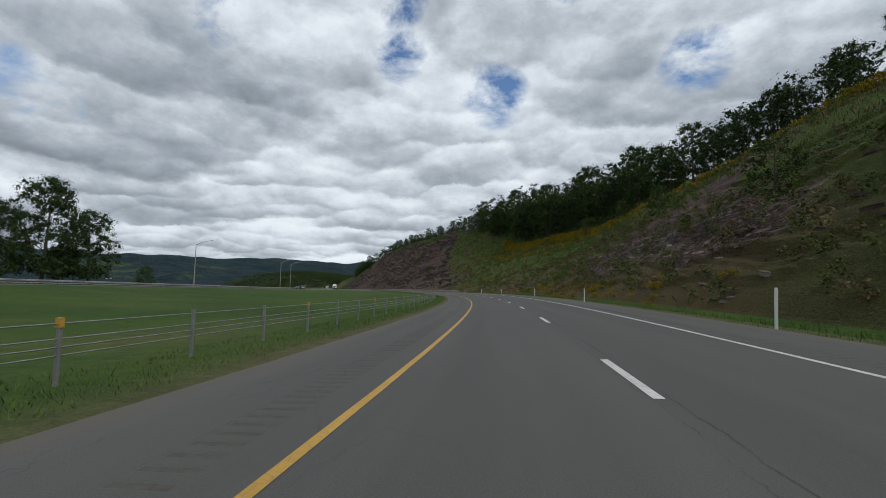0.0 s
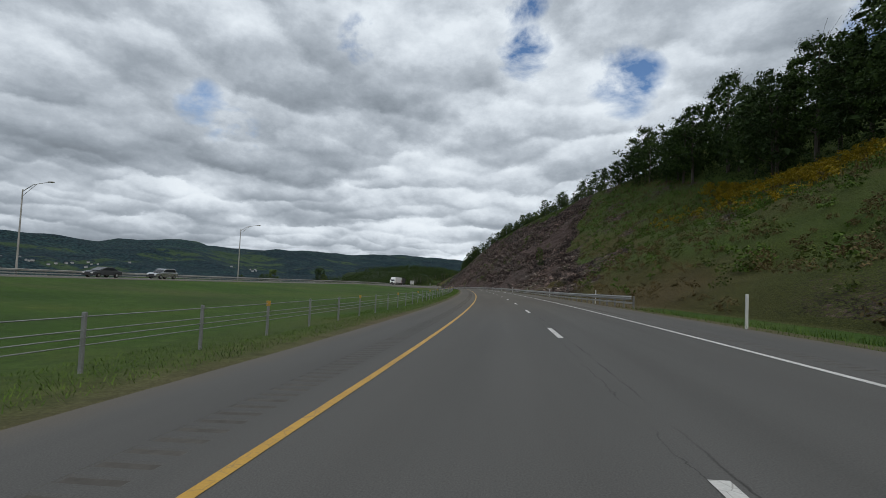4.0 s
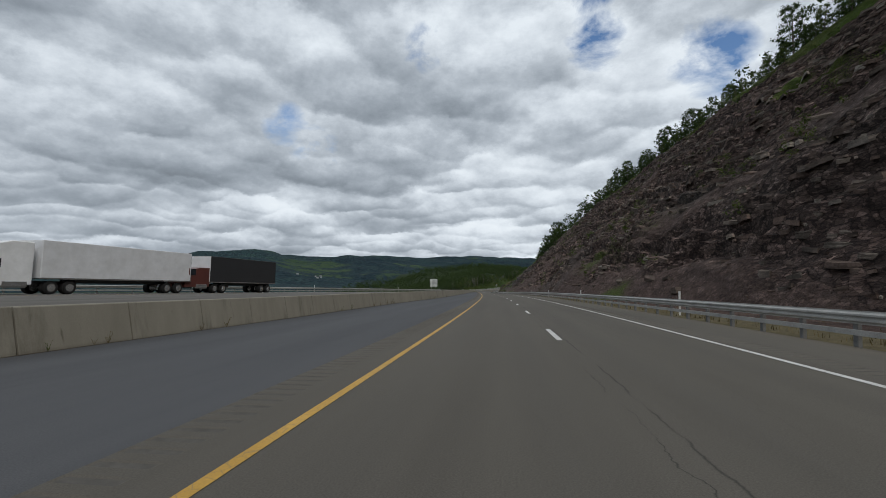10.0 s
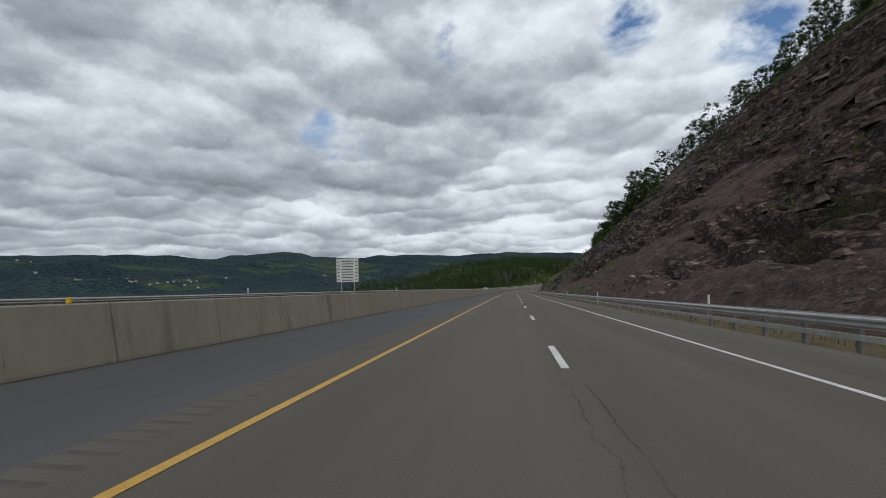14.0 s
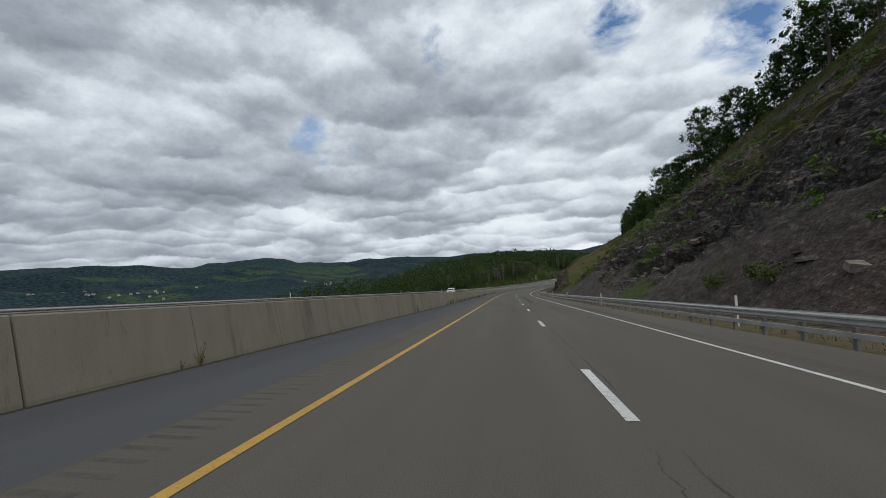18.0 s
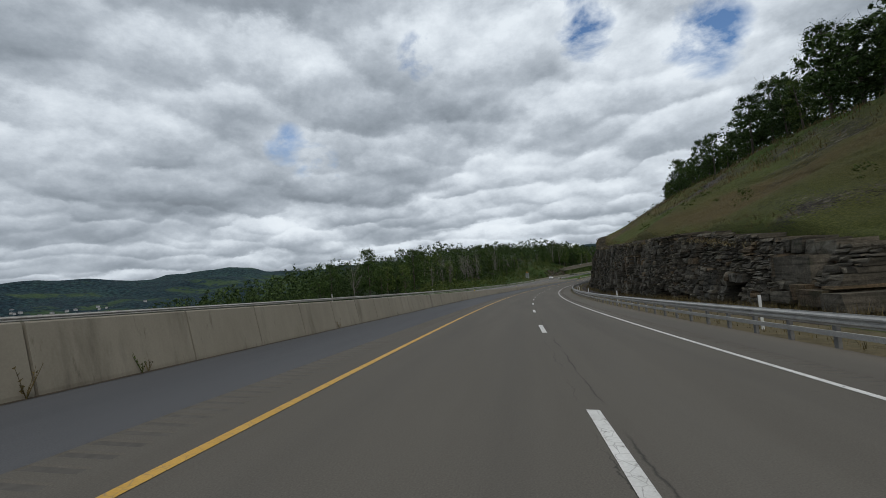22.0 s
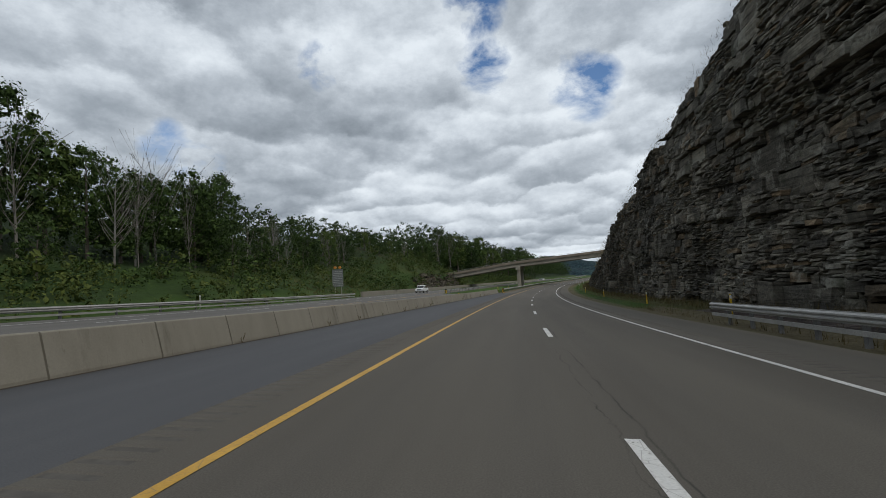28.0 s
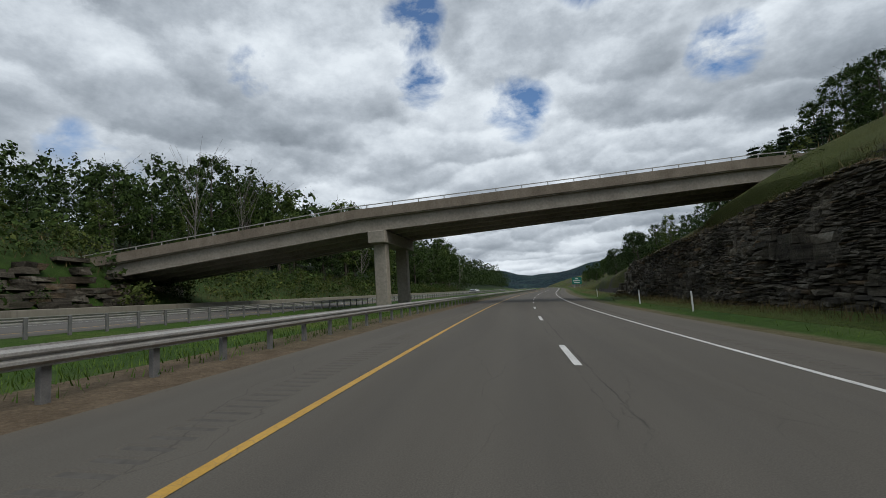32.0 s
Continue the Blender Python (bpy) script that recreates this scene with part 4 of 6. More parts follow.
for d, mt, lab in ((-3.66, M_YEL, "solid yellow edge line"), (3.66, M_WHT, "solid white edge line")):
    part("edge_line", sheet("edge_line", road_s, [d - 0.064, d + 0.064], own_h(0.006), mt), None, road, lab)
PHASE = -0.58
for i in range(-4, 110):
    a = PHASE + 12.192 * i
    part("lane_dash", sheet("lane_dash", [a, a + 1.5, a + 3.05], [-0.075, 0.075], own_h(0.006), M_WHT), None, road)

for a, b, d in ((664, 705, 1.05), (668, 703, 1.47)):
    part("skid_mark", sheet("skid_mark", along(a, b, 2), [d - 0.11, d + 0.11], own_h(0.004), M_RUBB), None, road, "dark tyre skid mark")
foot_s = along(330, 1050, 2)
foot_w = 0.07 + 0.16 * np.abs(fbm(foot_s / 5, foot_s * 0 + 3.3, 3, 12))
part("dirt_line", sheet("dirt_line", foot_s, np.stack([bar_d(foot_s) - 0.02, bar_d(foot_s) + foot_w], -1), own_h(0.005), M_SOIL), None, road, "dark dirt gathered at the barrier's foot")

opp_s = road_s
opp_d = opp_in(opp_s)[:, None]
opp = tagged(new("far_road", sheet("far_road", opp_s, np.concatenate([opp_edge(opp_s)[:, None] + 0.3, opp_edge(opp_s)[:, None], opp_d + np.array([0, -3.66, -7.32, -10.6])[None]], 1), lambda s, d: opp_h(s, d) - 0.45 * (d > opp_edge(s) + 0.1), M_OPP)),
             "pale grey carriageway for oncoming traffic", "road", kind="structure")
for off, mt, lab in ((0, M_YEL, "solid yellow edge line"), (-7.32, M_WHT, "solid white edge line")):
    part("edge_line", sheet("edge_line", opp_s, opp_d + np.array([off - 0.08, off + 0.08])[None], lambda s, d: opp_h(s, d) + 0.008, mt), None, opp, lab)
for i in range(0, 105):
    a = 4.0 + 12.192 * i
    dd = opp_in(np.array([a, a + 3.05]))[:, None] + np.array([-3.74, -3.58])[None]
    part("lane_dash", sheet("lane_dash", [a, a + 3.05], dd, lambda s, d: opp_h(s, d) + 0.008, M_WHT), None, opp)


# ---- concrete median barrier ----
def make_barrier():
    root = tagged(new("median_barrier", None), "long weathered concrete median barrier with stained joints", "barrier", kind="structure")
    a, n = 322.0, 0
    rnd = random.Random(5)
    while a < 1050:
        b = min(a + (3.05 if a < 760 else 2.4), 1051.5)
        g = 0.014 + 0.012 * rnd.random()

        def prof(v):
            d, z = float(bar_d(v)), -float(bank(v)) * float(bar_d(v))
            k = min(1.0, 0.35 + (v - 322) / 9.0) if v < 329 else 1.0
            top = bar_top(v) * k
            zl = float(opp_h(v, d - 0.6)) - 0.1
            return [(d, z - 0.1), (d - 0.01, z + 0.06), (d - 0.19, z + top - 0.025), (d - 0.215, z + top), (d - 0.425, z + top),
                    (d - 0.45, z + top - 0.025), (d - 0.63, z + 0.06), (d - 0.63, min(z - 0.1, zl))]

        part("barrier_segment", sweep("barrier_segment", [a + g, (a + b) / 2, b - g], prof, M_CONC), None, root)
        a = b
    return root


make_barrier()


# ---- steel guard rails ----
WB = [(0, 0.0), (0.0, 0.03), (-0.075, 0.075), (-0.075, 0.115), (-0.012, 0.15), (-0.012, 0.165), (-0.075, 0.20), (-0.075, 0.24), (0.0, 0.285), (0.0, 0.315),
      (0.012, 0.315), (0.012, 0.28), (-0.06, 0.235), (-0.06, 0.205), (0.003, 0.17), (0.003, 0.145), (-0.06, 0.11), (-0.06, 0.08), (0.012, 0.035), (0.012, 0.0)]


def guard_rail(label, a, b, dfun, hfun, side=1, gap=1.905, low=True, height=0.47):
    """A W-beam rail on steel posts; side 1: the traffic runs on its left. low: a second, flat rail beneath."""
    root = tagged(new("guard_rail", None), label, "guard rail", "guard rails along the road")
    s = along(a, b, 3.81)

    def beam(v):
        d, z = float(dfun(v)), float(hfun(v, dfun(v))) + height
        return [(d + side * x, z + y) for x, y in WB]

    k = 12
    for i in range(0, len(s) - 1, k):
        part("rail_beam", sweep("rail_beam", s[i:i + k + 1], beam, M_GALV, smooth=False), None, root, "ribbed galvanized rail")
        if low:
            part("rub_rail", sweep("rub_rail", s[i:i + k + 1], lambda v: [(float(dfun(v)) + side * x, float(hfun(v, dfun(v))) + y) for x, y in
                                   ((0, 0.2), (0, 0.33), (0.06, 0.33), (0.06, 0.2))], M_GALV), None, root)
    bm = boxes((-0.05, -0.075, -0.5, 0.05, 0.075, height + 0.28), bevel=0.008)
    pm = to_mesh("post", bm, M_POST)
    n = int((b - a) / gap)
    for i in range(n + 1):
        v = a + i * gap
        d = float(dfun(v)) + side * 0.13
        o = part("post", pm, None, root)
        o.matrix_world = spot(v, d, float(hfun(v, d)))
    return root


def plane(s, d):
    return -bank(s) * np.clip(d, -9, 8)


def right_rail_d(s):
    return np.interp(s, [160, 185, 960, 985, 1000], [8.2, 6.75, 6.75, 7.6, 8.6])


for a, b in ((166, 380), (380, 590), (590, 800), (800, 982.5)):
    guard_rail("galvanized double steel guard rail beside the rock slope", a, b, right_rail_d, plane, 1)
guard_rail("galvanized steel guard rail beside the grass median", 1058, 1330, lambda s: np.interp(s, [1058, 1070, 1100, 1330], [-7.9, -7.6, -7.5, -7.5]), plane, -1, low=False)
guard_rail("far galvanized guard rail with dark posts", 1059, 1330, lambda s: opp_in(s) + 2.4, lambda s, d: opp_h(s, opp_in(s) + 1.6), 1, low=False)
for a, b in ((20, 300), (300, 600), (600, 820), (820, 1036)):
    guard_rail("galvanized guard rail along the valley edge", a, b, lambda s: opp_in(s) - 11.0, lambda s, d: opp_h(s, opp_in(s) - 10.6), -1, gap=3.81)


# ---- cable barrier on the grass ----
M_FPOST = simple("painted_fence_steel", (0.17, 0.18, 0.185), (0.27, 0.28, 0.285), 3.0, 0.6, 0.3, 0.1, 0.004)


def cable_fence():
    root = tagged(new("cable_fence", None), "low four-cable steel median fence on grey posts", "fence")
    pm = to_mesh("post", boxes((-0.035, -0.028, -0.4, 0.035, 0.028, 1.0), bevel=0.006), M_FPOST)
    cap = to_mesh("reflector", boxes((-0.05, -0.035, 0.86, 0.05, 0.035, 1.01)), M_YEL)
    fd = lambda s: np.interp(s, [-60, 280, 322], [-8.8, -8.8, -8.5])
    k = 0
    for v in np.arange(-37.04, 318.5, 3.048):
        o = part("post", pm, None, root)
        o.matrix_world = spot(v, float(fd(v)), float(plane(v, -8.0)))
        if k % 3 == 0:
            part("reflector", cap, None, o, "yellow reflective cap")
        k += 1
    for h in (0.42, 0.55, 0.68, 0.92):
        s = np.append(along(-37.04, 317.2, 9.15), 320.5)
        part("cable", sweep("cable", s, lambda v: [(float(fd(v)) + 0.012 * math.cos(q), float(plane(v, -8.0)) + h * (1 - 0.9 * max(0.0, (v - 317.2) / 3.4)) + 0.012 * math.sin(q)) for q in (0, 1.57, 3.14, 4.71)], M_FPOST),
             None, root)
    bm = boxes((-0.06, -0.06, -0.2, 0.06, 0.06, 1.05), (-0.06, 0.9, -0.2, 0.06, 1.02, 1.05), (-0.04, 0, 0.95, 0.04, 1.0, 1.03), (-0.04, 0, 0.4, 0.04, 1.0, 0.48))
    o = part("end_frame", bm, M_GALV, root)
    o.matrix_world = spot(321, -8.5, float(plane(321, -8.0)))
    return root


cable_fence()


# ---- bridge ----
def bridge():
    root = tagged(new("overpass", None), "concrete girder overpass with stained parapet and two-column pier", "bridge")
    ds = np.array([-62, -43, -30, -17, -5, 8, 22, 36, 50.0])
    top = np.interp(ds, [-62, -43, -17, 22, 50], [5.2, 7.4, 10.5, 13.0, 14.0])
    s0 = np.interp(ds, [-62, 50], [1134, 1153])

    def beam(name, soff, lo, hi, mat, label="", sel=slice(None)):
        v, f = [], []
        for d, z, s in zip(ds[sel], top[sel], s0[sel]):
            for so, zz in ((soff[0], lo), (soff[1], lo), (soff[1], hi), (soff[0], hi)):
                v.append(on(s + so, d, z + zz))
        n = len(ds[sel])
        for i in range(n - 1):
            for j in range(4):
                a, b = i * 4 + j, i * 4 + (j + 1) % 4
                f.append((a, b, b + 4, a + 4))
        f += [(0, 1, 2, 3), (n * 4 - 1, n * 4 - 2, n * 4 - 3, n * 4 - 4)]
        return part(name, mesh_np(name, v, f, mat), None, root, label)

    beam("deck", (0.15, 11.4), -1.05, -0.75, M_BRDG)
    for o in (0.0, 11.2):
        beam("parapet", (o, o + 0.35), -0.95, 0.0, M_PARA, "brown-stained concrete parapet")
    for o in (0.5, 3.4, 6.3, 9.2, 10.6):
        beam("girder", (o, o + 0.55), -2.35, -1.055, M_BRDG)
    for o in (0.17, 11.37):
        beam("handrail", (o - 0.04, o + 0.04), 0.32, 0.40, M_GALV, "thin steel handrail")
    for o in (0.17, 11.37):
        for d in np.arange(-60, 50, 2.6):
            z, s = float(np.interp(d, ds, top)), float(np.interp(d, ds, s0))
            ob = part("rail_post", boxes((-0.04, -0.04, 0, 0.04, 0.04, 0.33)), M_GALV, root)
            ob.matrix_world = spot(s + o, d, z)
    dp = -15.0
    zp, sp = float(np.interp(dp, ds, top)), float(np.interp(dp, ds, s0))
    ob = part("pier_cap", boxes((-0.9, 0.1, zp - 3.6, 0.9, 11.3, zp - 2.36), bevel=0.05), M_BRDG, root)
    ob.matrix_world = spot(sp, dp, 0)
    for o in (1.6, 9.2):
        ob = part("column", boxes((-0.65, o - 0.55, -0.8, 0.65, o + 0.55, zp - 3.602), bevel=0.06), M_BRDG, root)
        ob.matrix_world = spot(sp, dp, 0)
    for d0, d1 in ((-48, -42.5), (25.5, 31)):
        zz = float(np.interp(d0, ds, top)) - 2.36
        ob = part("abutment", boxes((d0, -0.5, -3, d1, 11.8, zz), bevel=0.04), M_BRDG, root)
        ob.matrix_world = spot(float(np.interp(d0, ds, s0)), 0, 0)
    return root


bridge()

# retaining wall beyond the far carriageway
wall_s = along(1040, 1330, 6)
tagged(new("retaining_wall", sweep("retaining_wall", wall_s, lambda v: [(float(opp_in(v)) + q, float(opp_h(v, opp_in(v) - 10.6)) + z) for q, z in
       ((-11.0, -0.3), (-11.0, 0.95), (-11.05, 1.0), (-11.4, 1.0), (-11.4, -0.3))], M_CONC)), "low pale concrete retaining wall below the bank", "wall", kind="structure")


# ---- trees ----
def sprays(rng, centers, radii, count, size, squash=0.8):
    """Many small leaf quads spread over clumps."""
    c = np.repeat(np.asarray(centers, float), count, axis=0)
    r = np.repeat(np.asarray(radii, float), count)
    n = len(c)
    v = rng.normal(size=(n, 3))
    v /= np.linalg.norm(v, axis=1)[:, None]
    rad = r * (0.5 + 0.68 * rng.random(n) ** 0.7)
    p = c + v * rad[:, None] * np.array([1, 1, squash])
    nrm = v + rng.normal(size=(n, 3)) * 0.45 + np.array([0, 0, 0.35])
    nrm /= np.linalg.norm(nrm, axis=1)[:, None]
    a = np.cross(nrm, rng.normal(size=(n, 3)))
    a /= np.linalg.norm(a, axis=1)[:, None]
    b = np.cross(nrm, a)
    sz = (size * (0.6 + 0.8 * rng.random(n)))[:, None]
    q = np.stack([p - a * sz, p - b * sz * 0.55 + nrm * sz * 0.1, p + a * sz, p + b * sz * 0.55 + nrm * sz * 0.1], 1)
    return q.reshape(-1, 3), np.arange(n * 4).reshape(-1, 4)


def clumps_of(rng, centers, radii, count, size, heart=4):
    """Leafy clumps: a few broad sprays at the heart and many small leaves round it."""
    v, f = sprays(rng, centers, radii, count, size)
    r = np.asarray(radii, float)
    w, g2 = sprays(rng, centers, r * 0.42, heart, np.repeat(r * 0.32, heart))
    return np.concatenate([v, w]), np.concatenate([f, g2 + len(v)])


def crown_points(rng, height, width, low, n):
    """Clump centres in an uneven crown."""
    u = rng.random(n)
    z = low + (height - low) * u
    w = width * 0.5 * np.sqrt(np.clip(1 - ((u - 0.42) / 0.62) ** 2, 0.05, 1)) * (0.6 + 0.5 * rng.random(n))
    a = rng.random(n) * 2 * np.pi
    k = np.sqrt(rng.random(n)) * 0.55 + 0.45
    return np.stack([np.cos(a) * w * k, np.sin(a) * w * k, z], -1)


def limbs(rng, height, low, width, thick, n, up=0.45):
    bm = bmesh.new()
    lean = (rng.normal() * 0.03 * height, rng.normal() * 0.03 * height)
    pts = [Vector((lean[0] * t, lean[1] * t, height * t - 0.6 * (t == 0))) for t in (0, 0.25, 0.5, 0.75, 0.95)]
    for i in range(4):
        tube(bm, pts[i], pts[i + 1], thick * (1 - 0.22 * i), thick * (1 - 0.22 * (i + 1)) + 0.01, 7)
    for i in range(n):
        z = low * 0.8 + (height * 0.9 - low * 0.8) * (i + rng.random()) / n
        a = rng.random() * 6.28
        ln = width * (0.28 + 0.2 * rng.random())
        t = z / height
        p0 = Vector((lean[0] * t, lean[1] * t, z))
        p1 = p0 + Vector((math.cos(a) * ln, math.sin(a) * ln, ln * (up + 0.5 * rng.random())))
        tube(bm, p0, p1, thick * 0.35 * (1.1 - t), 0.02, 5)
        p2 = p1 + Vector((math.cos(a + 0.6) * ln * 0.5, math.sin(a + 0.6) * ln * 0.5, ln * up))
        tube(bm, p0.lerp(p1, 0.6), p2, thick * 0.18 * (1.1 - t), 0.012, 4)
    return bm


def tree_kind(seed, name, label, height, width, low, leaf, clumps, per, size, crown_r, bark=None):
    rng = np.random.default_rng(seed)
    root = tagged(new(name, None), label, "tree", "roadside trees")
    part("trunk", limbs(rng, height, low, width * (0.68 if leaf else 1.0), (0.018 if leaf else 0.009) * height + 0.03, 11 if leaf else 24, 0.45 if leaf else 1.25), bark or M_BARK, root)
    if leaf:
        c = crown_points(rng, height, width, low, clumps)
        v, f = clumps_of(rng, c, crown_r * (0.6 + 0.7 * rng.random(clumps)), per, size, 9)
        part("crown", mesh_np("crown", v, f, leaf), None, root)
    return root


def pine_kind(seed, height, width):
    rng = np.random.default_rng(seed)
    root = tagged(new("pine_tree", None), "dark green pine with layered boughs", "tree", "roadside trees")
    bm = bmesh.new()
    tube(bm, (0, 0, -0.5), (0, 0, height), 0.02 * height, 0.02, 7)
    part("trunk", bm, M_BARK, root)
    cs, rs = [], []
    for z in np.arange(height * 0.15, height, height / 14):
        w = width * 0.5 * (1 - z / height) ** 0.8 + 0.2
        for a in np.arange(0, 6.28, 1.05) + rng.random() * 3:
            for k in (0.45, 0.9):
                cs.append((math.cos(a) * w * k, math.sin(a) * w * k, z - 0.15 * w * k))
                rs.append(0.28 * w + 0.15)
    v, f = sprays(rng, np.array(cs), np.array(rs), 12, 0.2, 0.4)
    part("crown", mesh_np("crown", v, f, M_PINE), None, root)
    return root


KINDS = [
    tree_kind(1, "oak_tree", "broad dark green leafy tree", 11, 8.5, 2.0, M_LEAF, 120, 44, 0.115, 0.92),
    tree_kind(2, "maple_tree", "tall green leafy tree with an uneven crown", 13, 7.5, 2.8, M_LEAF, 120, 44, 0.115, 0.88),
    tree_kind(3, "ash_tree", "slender light green tree", 9, 5, 1.8, M_LEAF2, 80, 32, 0.10, 0.65),
    tree_kind(4, "young_tree", "small bushy green tree", 6, 4.6, 0.6, M_LEAF, 70, 30, 0.09, 0.58),
    tree_kind(5, "beech_tree", "deep green spreading tree", 10, 8, 1.2, M_LEAF3, 120, 44, 0.115, 0.92),
    tree_kind(6, "bare_tree", "bare grey dead tree", 11, 4.2, 3.0, None, 0, 0, 0, 0, M_DEAD),
    pine_kind(7, 11, 5.0),
    tree_kind(11, "oak_tree", "large dark green tree beyond the far carriageway", 21, 13, 2.5, M_LEAF3, 260, 48, 0.17, 1.25),
]
SHRUBS = [
    tree_kind(8, "shrub", "low green shrub on the rocks", 1.5, 2.4, 0.15, M_SHRB, 26, 22, 0.07, 0.42),
    tree_kind(9, "shrub", "yellow-green shrub on the slope", 2.6, 2.8, 0.2, M_LEAF2, 26, 24, 0.08, 0.55),
    tree_kind(10, "goldenrod", "clump of yellow goldenrod on the slope", 1.0, 2.6, 0.1, M_GOLD, 24, 22, 0.065, 0.38),
]
for q, k in enumerate(KINDS + SHRUBS):
    k.location = (700 + 15 * q, -350, -90)
R = random.Random(11)


def ground_left(s, d):
    return float(left_h(np.array([s]), np.array([d]))[0])


def plant(kind, s, d, h, size=1.0):
    o = copy_thing(kind, spot(s, d, h, R.random() * 360))
    o.scale = (size * R.uniform(0.9, 1.1), size * R.uniform(0.9, 1.1), size * R.uniform(0.9, 1.12))
    return o


def on_hill(kind, s, d, size=1.0, sink=0.15):
    d2, h = face_place(s, d)
    return plant(kind, s, d2, h - sink, size)


def wood_tall(s):
    """How high the woods beyond the far carriageway stand."""
    return float(np.interp(s, [800, 840, 850, 863, 880, 900, 922, 960, 1000, 1030, 1045, 1070, 1095, 1110, 1120, 1140, 1150, 1160, 1180, 1200, 1240, 1330, 1430, 1600],
                           [6, 8, 9.5, 11.5, 12.8, 13.2, 13.8, 14.6, 14, 12.5, 11, 10.5, 9.5, 7.5, 7, 10, 12.5, 15.5, 21, 23, 22, 24, 22, 20]))


def cut_tall(s):
    """How high the woods above the cut stand, against trees of 13 m."""
    return float(np.interp(s, [0, 70, 90, 130, 160, 230, 270, 300, 320, 350, 375, 440, 560, 610, 740, 830, 880, 1000], [0.9, 0.95, 1.25, 1.45, 1.8, 2.0, 1.95, 1.6, 1.45, 1.3, 1.0, 0.8, 0.85, 1.05, 1.45, 1.5, 1.2, 0.95]))


# the first row of trees along the top of the cut
for s in np.arange(10, 1230, 6.5):
    td = float(np.interp(s, ST, TOP_D))
    if 1015 < s < 1165:
        continue
    open_top = 330 < s < 690
    if R.random() > (0.9 if open_top else 0.97):
        continue
    d = td + (R.uniform(3, 7) if s < 270 else R.uniform(-1, 3))
    k = R.choice([0, 2, 3, 3, 3, 1]) if open_top else R.choice([0, 1, 1, 4, 4] if s < 330 else [0, 1, 1, 2, 3, 4, 4])
    on_hill(KINDS[k], s + R.uniform(-2, 2), d, R.uniform(0.8, 1.2) * (0.72 if s < 560 else cut_tall(s)) if open_top else R.uniform(0.8, 1.1) * cut_tall(s), 0.4)


for s in np.arange(286, 640, 3.6):
    td = float(np.interp(s, ST, TOP_D))
    on_hill(KINDS[R.choice([2, 3, 3])], s + R.uniform(-1.5, 1.5), td + R.uniform(-2, 2.5), R.uniform(0.42, 0.68), 0.4)


def forest(name, label, spots, seed, leaf, tall=(8, 13), clumps=16, per=8, size=0.34):
    """Far woods: many crowns and trunks in one mesh."""
    rng = np.random.default_rng(seed)
    V, F, n0 = [], [], 0
    for s, d, h in spots:
        ht = rng.uniform(*tall) * (cut_tall(s) if d > 0 else wood_tall(s) / 13.5 if d > -140 else 1.0)
        c = crown_points(rng, ht, ht * 0.62, ht * 0.12, clumps)
        v, f = clumps_of(rng, c, 0.11 * ht * (0.6 + 0.7 * rng.random(clumps)), per, size, 6)
        V.append(v + on(s, d, h))
        F.append(f + n0)
        n0 += len(v)
    return tagged(new(name, mesh_np(name, np.concatenate(V), np.concatenate(F), leaf)), label, "woods", kind="stuff")


rng = np.random.default_rng(77)
sp = []
for s in np.arange(10, 1600, 6.5):
    td = float(np.interp(s, ST, TOP_D))
    for k in range(5 if s < 330 or s > 690 else 1):
        if 1015 < s < 1165:
            continue
        d = td + (8 if s < 270 else 4) + 6.5 * k + rng.uniform(-2, 2)
        sp.append((s + rng.uniform(-3, 3), d, float(slope_h(np.array([s]), np.array([d]))[0]) - 0.3))
forest("woods", "dense dark green woods above the road cut", sp, 3, M_LEAF3)


def undergrowth():
    """Brush that closes the foot of the woods above the cut."""
    sa = np.concatenate([np.arange(0, 330, 0.9), np.arange(330, 1010, 2.2)])
    ra = np.random.default_rng(15)
    da = np.interp(sa, ST, TOP_D) + ra.uniform(0, 8, len(sa)) * np.where(sa < 330, 1.0, 0.45)
    return list(on(sa, da, slope_h(sa, da) - 0.2))


def wood_edge(s):
    return float(np.interp(s, [800, 850, 900, 960, 1000, 1040, 1100, 1180, 1250, 1400], [-52, -48, -44, -44, -47, -54, -62, -58, -47, -45]))


sp = []
for s in np.arange(846, 1660, 6.2):
    for k in range(18):
        if rng.random() < (0 if k < 5 else 0.45) or s > 1250 and (k > 8 or rng.random() < 0.3):
            continue
        d = wood_edge(s) - 5 - 6.6 * k + rng.uniform(-2.5, 2.5)
        sp.append((s + rng.uniform(-3, 3), d, ground_left(s, d) - 0.3))
forest("woods", "mixed green woods on the bank beyond the far carriageway", sp, 4, M_WOOD, (9, 13.5))
sp = []
for s in np.arange(905, 1640, 9.5):
    for d in np.arange(-300, -135, 9.0):
        q = d + rng.uniform(-4, 4)
        sp.append((s + rng.uniform(-4, 4), q, ground_left(s, q) - 0.5))
forest("woods", "dense mixed woods over the hill in the road's bend", sp, 5, M_WOOD, (9, 15), 12, 6, 0.6)
for s in np.arange(836, 1330, 3.8):
    d = wood_edge(s) + R.uniform(-5, 3)
    k = R.choice([0, 1, 1, 1, 2, 2, 3, 4, 4, 5])
    size = wood_tall(s) / (12.5 if k not in (2, 3) else 10) * R.uniform(0.6, 1.05)
    plant(KINDS[k], s, d, ground_left(s, d) - 0.3, size * (0.6 if k == 3 else 1.0))


